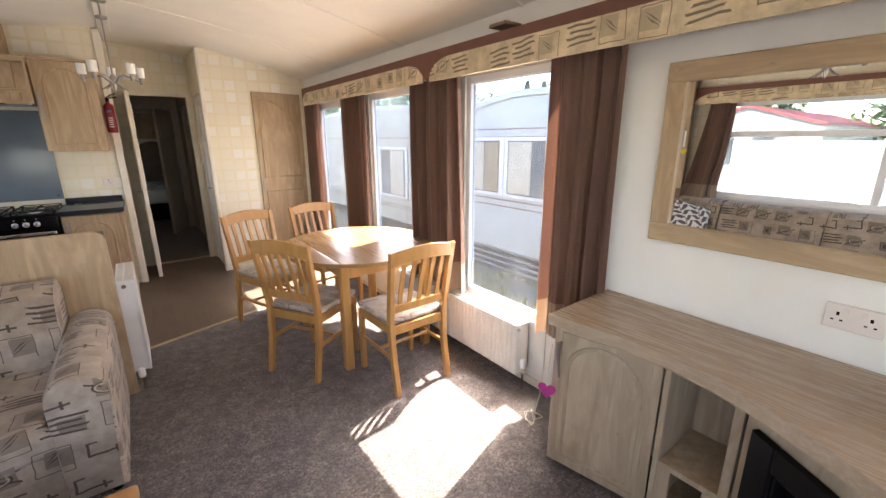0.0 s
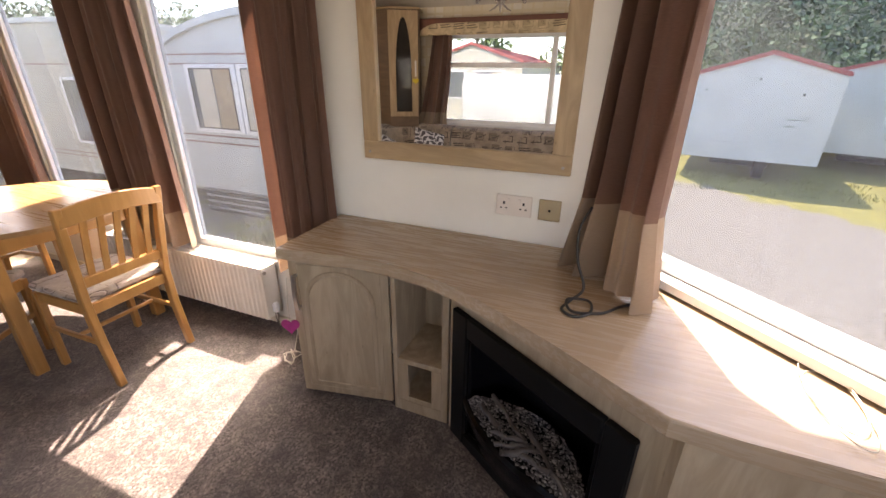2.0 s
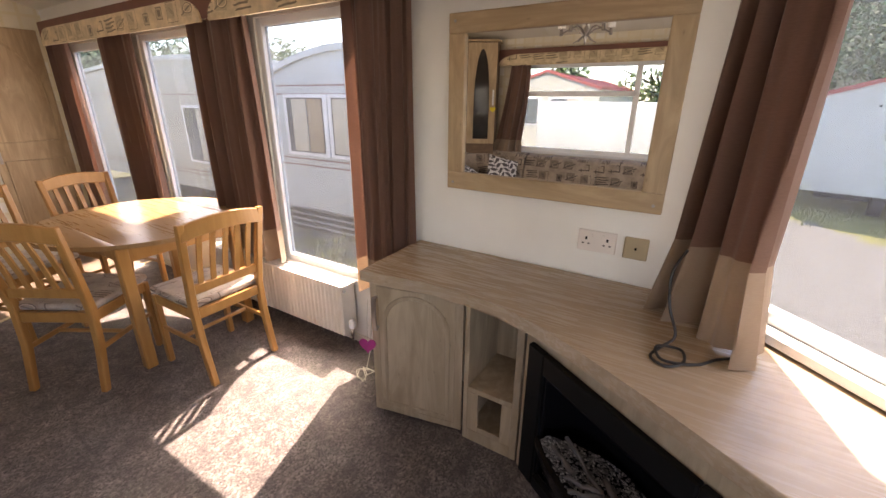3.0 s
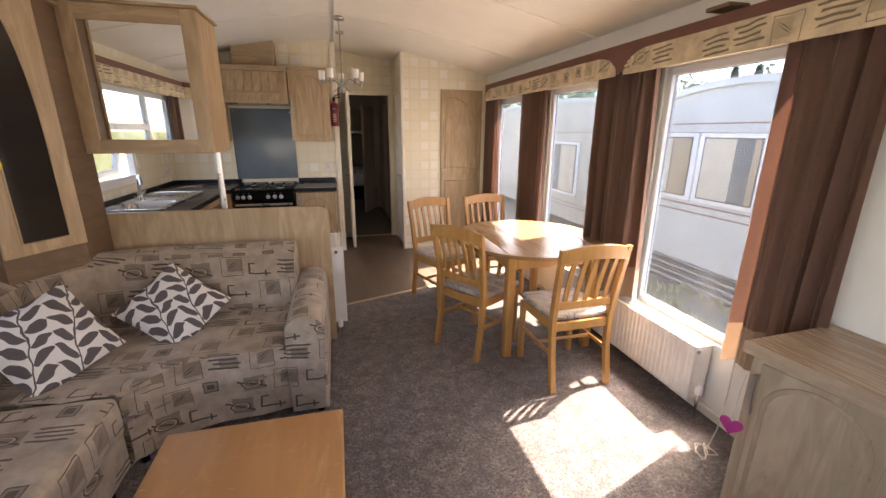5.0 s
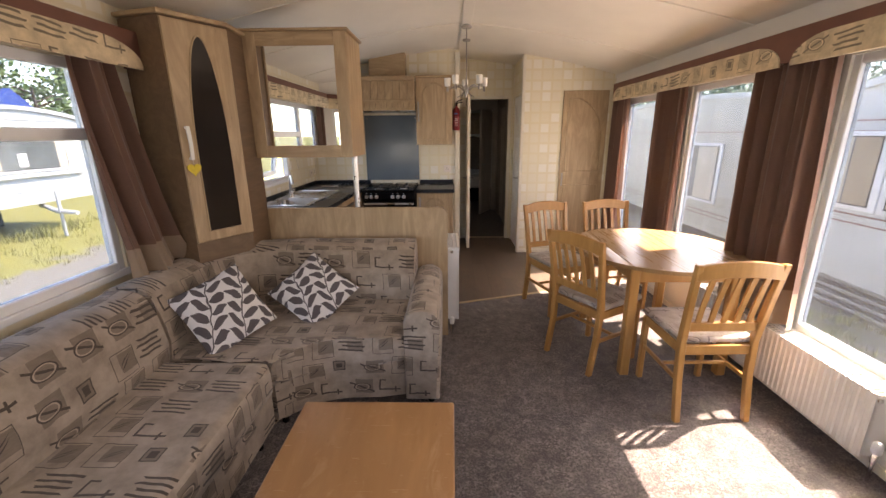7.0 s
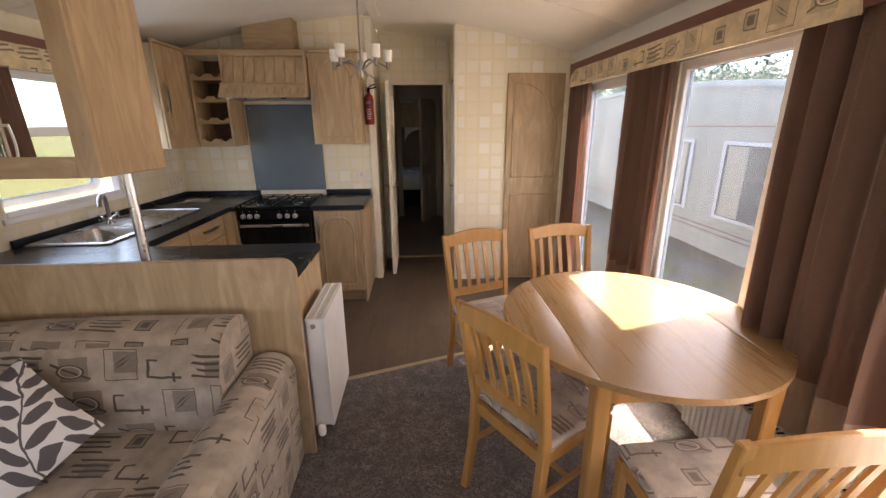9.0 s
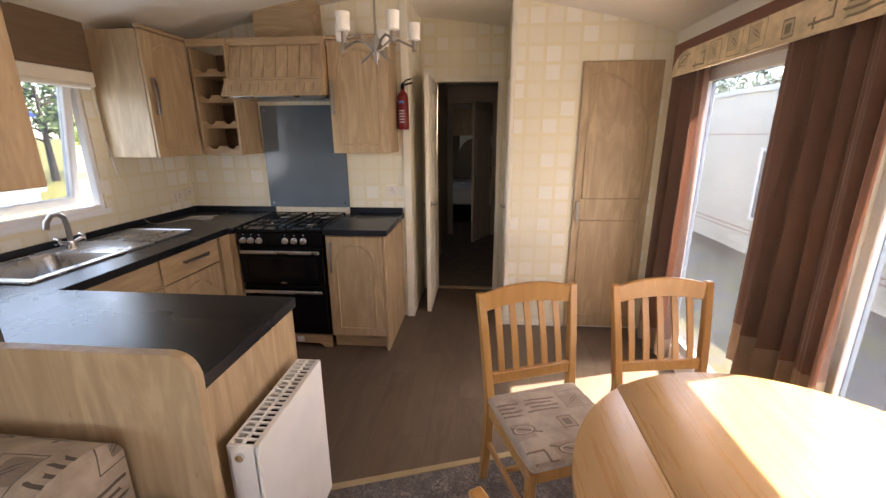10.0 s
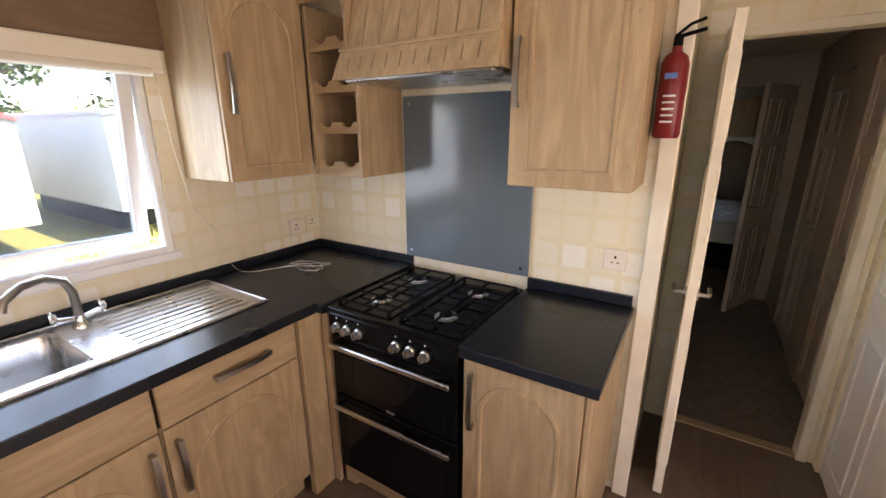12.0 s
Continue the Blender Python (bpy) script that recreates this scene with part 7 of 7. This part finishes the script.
def caravan(origin, turn, length, width, height, name, label, mat="panel_white", windows=(), stripes=(0.62, 0.7), roof="grey_roof", base=0.55, roof_rise=0.22, boards=0.0, gable_roof=False):
    """A static caravan: local x along its length, the side at local y=0 faces -y; windows are (side, along, z, w, h, panes)."""
    top = thing(name, label, "caravan", "parked caravans")
    z0, z1 = base, base + height
    n = 10

    def rise(i):
        return roof_rise * (1 - abs(2 * i / n - 1) if gable_roof else math.sin(math.pi * i / n) ** 0.8)

    sect = [(0, z0), (width, z0), (width, z1)] + [(width * (1 - i / n), z1 + rise(i)) for i in range(1, n)] + [(0, z1)]
    bm = bm_new()
    lo = [bm.verts.new((0, y, z)) for y, z in sect]
    hi = [bm.verts.new((length, y, z)) for y, z in sect]
    bm.faces.new(lo)
    bm.faces.new(hi)
    for i in range(len(sect)):
        bm.faces.new((lo[i], lo[(i + 1) % len(sect)], hi[(i + 1) % len(sect)], hi[i]))
    bmesh.ops.recalc_face_normals(bm, faces=bm.faces)
    part("body", bm, mat, top)
    bm = bm_new()
    for e0, e1 in ((-0.05, 0.0), (length, length + 0.05)):
        rs = [(-0.03, z1 - 0.03), (-0.03, z1 + 0.03)] + [(width * i / n, z1 + 0.04 + rise(i)) for i in range(n + 1)] + [(width + 0.03, z1 + 0.03), (width + 0.03, z1 - 0.03)] + [(width * (1 - i / n), z1 - 0.04 + rise(i)) for i in range(n + 1)]
        a = [bm.verts.new((e0, y, z)) for y, z in rs]
        b = [bm.verts.new((e1, y, z)) for y, z in rs]
        k = len(rs)
        for i in range(k):
            bm.faces.new((a[i], a[(i + 1) % k], b[(i + 1) % k], b[i]))
        bm.faces.new(a)
        bm.faces.new(b)
    box(bm, 0, length, -0.04, 0.0, z1 - 0.03, z1 + 0.03)
    box(bm, 0, length, width, width + 0.04, z1 - 0.03, z1 + 0.03)
    bmesh.ops.recalc_face_normals(bm, faces=bm.faces)
    part("roof_edge", bm, roof, top)
    bm = bm_new()
    lo = [bm.verts.new((0.0, width * i / n, z1 + 0.012 + rise(i))) for i in range(n + 1)]
    hi = [bm.verts.new((length, width * i / n, z1 + 0.012 + rise(i))) for i in range(n + 1)]
    for i in range(n):
        bm.faces.new((lo[i], hi[i], hi[i + 1], lo[i + 1]))
    bmesh.ops.solidify(bm, geom=bm.faces[:], thickness=-0.02)
    part("roof", bm, roof, top)
    # dark block takes the place of shade beneath the caravan
    part("underside", one_box(2.0, length - 0.9, 0.6, width - 0.6, 0.0, z0), "dark_under", top)
    if boards:
        q = z0 + boards
        while q < z1 - 0.02:
            bm = bm_new()
            box(bm, -0.008, length + 0.008, -0.012, 0.0, q - 0.008, q)
            box(bm, -0.012, 0.0, 0, width, q - 0.008, q)
            part("cladding_lip", bm, mat, top)
            q += boards
    for s in stripes:
        bm = bm_new()
        zz = z0 + height * s
        box(bm, -0.004, length + 0.004, -0.006, 0.0, zz, zz + 0.018)
        box(bm, -0.006, 0.0, 0.0, width, zz, zz + 0.018)
        part("stripe", bm, "stripe", top)
    for side, u, z, w, h, panes, inside in windows:
        def put(a, b, c, d, t0, t1):
            if side == "s":
                return one_box(a, b, -t1, -t0, c, d, 0.004)
            return one_box(-t1, -t0, a, b, c, d, 0.004)
        zb = z0 + z
        wd = part("window", put(u - 0.05, u + w + 0.05, zb - 0.05, zb + h + 0.05, 0.0, 0.03), "white_gloss", top)
        pw = w / panes
        for i in range(panes):
            part("pane", put(u + i * pw + 0.03, u + (i + 1) * pw - 0.03, zb, zb + h, 0.028, 0.034), "caravan_glass", wd)
            for f0, f1, cloth in inside:
                part("curtain", put(u + i * pw + 0.03 + (pw - 0.06) * f0, u + i * pw + 0.03 + (pw - 0.06) * f1, zb + 0.01, zb + h - 0.01, 0.033, 0.036), cloth, wd)
            rim = bm_new()
            for a_, b_, c_, d_ in ((0.03, 0.045, 0, h), (pw - 0.045, pw - 0.03, 0, h), (0.045, pw - 0.045, 0, 0.015), (0.045, pw - 0.045, h - 0.015, h)):
                ra_ = put(u + i * pw + a_, u + i * pw + b_, zb + c_, zb + d_, 0.034, 0.040)
                me_ = bpy.data.meshes.new("rim")
                ra_.to_mesh(me_)
                ra_.free()
                rim.from_mesh(me_)
                bpy.data.meshes.remove(me_)
            part("gasket", rim, "gasket", wd)
    top.matrix_world = pose(origin[0], origin[1], GZ, 0, 0, turn)
    return top


# the neighbour beside the dining windows: its front end faces them
neighbour = caravan((4.62, 2.25), 0, 8.0, 3.5, 1.92, "caravan", "white static caravan with a three-pane front and maroon stripes", windows=(("e", 0.42, 0.87, 0.80, 0.76, 1, ((0.5, 0.98, "sheer"),)), ("e", 1.34, 0.87, 0.82, 0.76, 1, ((0.0, 0.12, "tan"), (0.42, 0.98, "sheer"))), ("e", 2.28, 0.87, 0.80, 0.76, 1, ((0.0, 0.42, "tan"), (0.45, 0.86, "sheer")))), stripes=(0.345, 0.395, 0.87, 0.93), roof="panel_white", base=0.44, roof_rise=0.34)
caravan((4.95, 5.85), 0, 7.0, 7.6, 2.3, "caravan", "cream static caravan with ribbed cladding and a curtained window", mat="panel_cream", windows=(("e", 0.15, 0.60, 1.0, 1.0, 1, ((0.55, 0.95, "sheer"),)), ("e", 1.9, 0.60, 1.1, 1.0, 1, ((0.05, 0.6, "sheer"),))), stripes=(0.13, 0.16, 0.80), roof="panel_white", base=0.27, boards=0.12)
# dark skirt slats; every second one is pale to paint lit upper edges
for i in range(9):
    z = 0.02 + i * 0.048
    part("skirt_slat", one_box(0.05, 3.45, -0.004, 0.004, -0.03, 0.03, m=Matrix.Translation((0.16, 0, z)) @ Matrix(((0, 1, 0, 0), (1, 0, 0, 0), (0, 0, 1, 0), (0, 0, 0, 1))) @ Matrix.Rotation(radians(38), 4, "X")), "grey_roof" if i % 2 else "dark_under", neighbour)
# white caravan end with a red roof across the yard
white_end = caravan((10.73, -3.87), -11, 9.0, 2.45, 1.70, "caravan", "white caravan end with a low red gable roof across the gravel", windows=(), stripes=(), roof="red_roof", base=0.42, roof_rise=0.38, gable_roof=True)
for y, z in ((2.2, 1.80), (1.32, 2.02), (0.56, 1.75)):
    part("vent", cyl(bm_new(), (-0.02, y, z), (0.0, y, z), 0.022, n=12), "dark_under", white_end)
for y, z, w_ in ((0.50, 1.27, 0.20), (0.55, 1.14, 0.17)):
    part("mark", one_box(-0.006, 0.0, y, y + w_, z, z + 0.015), "dark_under", white_end)
part("cladding_lip", one_box(-0.012, 0.0, 0.0, 2.45, 0.765, 0.775), "grey_roof", white_end)
digits = bpy.data.curves.new("number", "FONT")
digits.body, digits.size, digits.extrude = "27", 0.10, 0.002
digits.materials.append(M["dark_under"])
number = new("number", digits)
number.parent = white_end
number.matrix_local = Matrix(((0, 0, -1, -0.008), (-1, 0, 0, 0.45), (0, 1, 0, 1.27), (0, 0, 0, 1)))
part("wheel", lathe(bm_new(), [(0, -0.09), (0.27, -0.09), (0.28, 0.0), (0.27, 0.09), (0, 0.09)], 18, Matrix.Translation((0.4, 0.9, 0.28)) @ Matrix.Rotation(math.pi / 2, 4, "X")), "rubber", white_end, smooth=True)
caravan((11.9, -7.45), -24, 8.0, 3.4, 1.75, "caravan", "grey-white caravan with a red gable roof in the far row", windows=(("e", 0.9, 0.75, 1.2, 0.7, 2, ((0.0, 0.4, "sheer"),)),), stripes=(), roof="red_roof", base=0.42, roof_rise=0.45, boards=0.2, gable_roof=True)
# neighbours past the lawn on the sofa side
lawn_end = caravan((-9.2, 10.5), 180, 8.0, 3.4, 1.85, "caravan", "white caravan end with a wide curtained window beyond the lawn", windows=(("e", 0.55, 0.75, 1.8, 0.83, 1, ((0.0, 0.14, "sheer"), (0.88, 1.0, "sheer"))),), stripes=(), roof="grey_roof", base=0.70, roof_rise=0.2, boards=0.3)
part("ledge", one_box(-0.07, 0.0, 0.3, 2.9, 1.28, 1.33, 0.01), "panel_white", lawn_end)
part("notice", one_box(-0.044, -0.041, 1.55, 1.75, 1.52, 1.80), "paper_sign", lawn_end)
part("drawbar", tube(bm_new(), [(0.3, 1.2, 0.62), (-0.5, 1.65, 0.55), (-1.0, 1.7, 0.52)], 0.05, 8), "grey_roof", lawn_end)
part("jack", cyl(bm_new(), (-0.6, 1.68, 0.0), (-0.6, 1.68, 1.0), 0.035, n=10), "grey_roof", lawn_end)
caravan((-9.6, 6.0), 180, 8.0, 3.2, 1.8, "caravan", "cream caravan end with a red gable roof beside the lawn", mat="panel_cream", windows=(("e", 0.5, 0.75, 0.9, 0.75, 1, ((0.0, 0.3, "sheer"),)), ("e", 1.75, 0.75, 0.9, 0.75, 1, ((0.6, 1.0, "sheer"),))), stripes=(), roof="red_roof", base=0.62, roof_rise=0.5, boards=0.2, gable_roof=True)
van = thing("van", "white van parked on the gravel beside the lounge", "van")
pr = [(-2.3, 0.35), (2.1, 0.35), (2.15, 0.95), (1.75, 1.1), (1.1, 1.95), (0.7, 2.05), (-2.25, 2.05), (-2.35, 1.9)]
bm = prism(bm_new(), pr, -0.85, 0.85, 0.06, m=pose(-4.9, 0.35, GZ, 90, 0, -92))
bmesh.ops.recalc_face_normals(bm, faces=bm.faces)
part("body", bm, "panel_white", van, smooth=True)
for u in (-1.5, 1.4):
    for v in (-0.8, 0.8):
        mw = pose(-4.9, 0.35, GZ, 90, 0, -92) @ Matrix.Translation((u, 0.33, v))
        part("wheel", lathe(bm_new(), [(0, -0.09), (0.32, -0.09), (0.33, 0.0), (0.32, 0.09), (0, 0.09)], 20, mw), "rubber", van, smooth=True)
part("stripe", prism(bm_new(), [(1.0, 0.8), (1.1, 0.8), (1.2, 1.5), (1.1, 1.5)], -0.858, 0.858, m=pose(-4.9, 0.35, GZ, 90, 0, -92)), "red", van, "red stripe")
shed = thing("shed", "shed with a blue sheeted gable behind the caravans", "shed")
part("wall", prism(bm_new(), [(-20.0, 15.2), (-17.0, 15.2), (-17.0, 17.4), (-20.0, 17.4)], GZ, GZ + 2.9), "panel_white", shed)
bm = prism(bm_new(), [(15.0, GZ + 2.9), (17.6, GZ + 2.9), (16.4, GZ + 3.95)], -20.2, -16.8, m=Matrix(((0, 0, 1, 0), (1, 0, 0, 0), (0, 1, 0, 0), (0, 0, 0, 1))))
bmesh.ops.recalc_face_normals(bm, faces=bm.faces)
part("roof", bm, "blue_roof", shed)


def tree(x, y, h, r, seed, mat="leaves", fir=False, z0=GZ):
    """A tree with a tapered trunk, limbs and a crown of many small leaf clumps."""
    rnd = random.Random(seed)
    top = thing("tree", "dark fir tree on the hillside" if fir else "leafy green tree behind the caravans", "tree", "trees")
    bm = bm_new()
    cyl(bm, (x, y, z0), (x + rnd.uniform(-0.2, 0.2), y, z0 + h * 0.75), 0.03 * h, 0.008 * h, 8)
    tips = []
    for i in range(9):
        a, hz = rnd.uniform(0, 6.28), z0 + h * rnd.uniform(0.3, 0.75)
        q = (x + math.cos(a) * r * 0.7, y + math.sin(a) * r * 0.7, hz + h * 0.12)
        cyl(bm, (x, y, hz), q, 0.010 * h, 0.003 * h, 5)
        tips.append(q)
    part("trunk", bm, "bark", top)
    me = bpy.data.meshes.new("crown")
    vs, fs = [], []
    cl = [(x + rnd.gauss(0, r * 0.5), y + rnd.gauss(0, r * 0.5), z0 + h * rnd.uniform(0.3, 0.95), rnd.uniform(0.25, 0.5) * r) for _ in range(16)]
    for i in range(2600):
        if fir:
            t = rnd.random() ** 0.7
            rr = r * (1 - t) * rnd.uniform(0.4, 1.05) + 0.1
            a = rnd.uniform(0, 6.28)
            c = Vector((x + rr * math.cos(a), y + rr * math.sin(a), z0 + h * (0.12 + 0.88 * t) + rnd.uniform(-0.2, 0.2)))
        else:
            cx, cy, cz, cr = cl[i % len(cl)]
            d = Vector((rnd.gauss(0, 1), rnd.gauss(0, 1), rnd.gauss(0, 0.8))).normalized() * cr * rnd.uniform(0.55, 1.1)
            c = Vector((cx, cy, cz)) + d
        s = rnd.uniform(0.04, 0.09) * (h / 5) ** 0.5 * 1.6
        u = Vector((rnd.gauss(0, 1), rnd.gauss(0, 1), rnd.gauss(0, 1))).normalized()
        v = u.orthogonal().normalized()
        b = len(vs)
        vs += [tuple(c + u * s), tuple(c + v * s * 0.7), tuple(c - u * s), tuple(c - v * s * 0.7)]
        fs.append((b, b + 1, b + 2, b + 3))
    me.from_pydata(vs, [], fs)
    me.materials.append(M[mat])
    ob = new("crown", me)
    ob.parent = top
    return top


def lie(a):
    """How high the hill stands at a bearing: high past the yard, low past the neighbour."""
    return 0.22 + 0.62 / (1 + math.exp((math.degrees(a) - 6) / 7))


# wooded hill beyond the yard and behind the neighbour
bm = bm_new()
hv = {}
for i in range(41):
    a = radians(-75 + 150 * i / 40)
    for j in range(7):
        rr = 36 + j * 14
        z = GZ + (0, 6, 13, 19, 24, 27, 24)[j] * lie(a) if j else GZ - 0.5
        hv[i, j] = bm.verts.new((rr * math.cos(a), rr * math.sin(a), z + 1.2 * noise.noise(Vector((i * 0.7, j * 0.9, 0)))))
for i in range(40):
    for j in range(6):
        bm.faces.new((hv[i, j], hv[i + 1, j], hv[i + 1, j + 1], hv[i, j + 1]))
M["hill"] = plain("hillside scrub", (0.022, 0.04, 0.018), 0.95, vary=0.6, scale=0.4, bump=0)
structure("backdrop", bm, "hill", "wooded green hillside beyond the yard", "hill", True)
rnd = random.Random(11)
me = bpy.data.meshes.new("woods")
vs, fs = [], []
for t in range(760):
    a = radians(rnd.uniform(-72, 72))
    j = rnd.random()
    rr = 36 + 70 * j
    zb = GZ + 26 * (1 - (1 - j) ** 1.6) * lie(a)
    c0 = Vector((rr * math.cos(a), rr * math.sin(a), zb))
    hh, wd = rnd.uniform(3, 6.5), rnd.uniform(1.1, 2.2)
    for q in range(430):
        t_ = rnd.random()
        an = rnd.uniform(0, 6.28)
        rad = wd * (math.sin(math.pi * min(1, 0.15 + 0.85 * t_)) ** 0.7 + 0.1) * rnd.uniform(0.5, 1.05)
        c = c0 + Vector((rad * math.cos(an), rad * math.sin(an), hh * (0.1 + 0.9 * t_)))
        s = rnd.uniform(0.07, 0.19)
        u = Vector((rnd.gauss(0, 1), rnd.gauss(0, 1), rnd.gauss(0, 1))).normalized()
        v = u.orthogonal().normalized()
        b = len(vs)
        vs += [tuple(c + u * s), tuple(c + v * s), tuple(c - u * s), tuple(c - v * s)]
        fs.append((b, b + 1, b + 2, b + 3))
me.from_pydata(vs, [], fs)
# the haze of distance is mixed into the leaf green
M["woods"] = leaf_mat("hazy woodland leaves", (0.075, 0.125, 0.055))
me.materials.append(M["woods"])
tagged(new("woods", me), "dense mixed woodland covering the hillside", "woodland", "", "stuff")
for i, (x, y, h, r, f) in enumerate(((-20, 12.5, 6.5, 2.4, 0), (-21, 8.0, 6.5, 2.4, 0), (-20.5, 21.0, 6.0, 2.4, 0), (-22, 26, 7.0, 2.6, 0), (-18, 2, 6.5, 2.6, 0), (30, 13.5, 6.5, 1.6, 1), (31, 19.5, 7.2, 1.7, 1), (29, 24.5, 6.6, 1.5, 1), (33, 30.0, 7.5, 1.6, 1))):
    tree(x, y, h, r, 40 + i, "leaves_dark" if f else "leaves", bool(f))

# rough grass beside the neighbour and at the lawn's edge
rnd = random.Random(23)
vs, fs = [], []
for x0, x1, y0, y1, n, hi in ((3.3, 4.9, 1.6, 4.6, 2600, 0.16), (9.6, 11.4, -6.0, -1.2, 1800, 0.10), (-9.4, -8.9, 6.0, 10.6, 700, 0.35), (-9.0, -6.6, 5.0, 10.6, 2200, 0.08)):
    for i in range(n):
        x, y = rnd.uniform(x0, x1), rnd.uniform(y0, y1)
        if noise.noise(Vector((x * 1.7, y * 1.7, 3.0))) < -0.1:
            continue
        h, a = hi * rnd.uniform(0.4, 1.0), rnd.uniform(0, math.pi)
        w = rnd.uniform(0.006, 0.014)
        dx, dy = math.cos(a) * w, math.sin(a) * w
        lx, ly = rnd.uniform(-0.5, 0.5) * h, rnd.uniform(-0.5, 0.5) * h
        b = len(vs)
        vs += [(x - dx, y - dy, GZ - 0.02), (x + dx, y + dy, GZ - 0.02), (x + lx, y + ly, GZ + h)]
        fs.append((b, b + 1, b + 2))
me = bpy.data.meshes.new("rough_grass")
me.from_pydata(vs, [], fs)
M["blades"] = leaf_mat("dry grass blades", (0.25, 0.24, 0.07))
me.materials.append(M["blades"])
tagged(new("rough_grass", me), "rough dry grass and weeds on the gravel", "grass", "", "stuff")
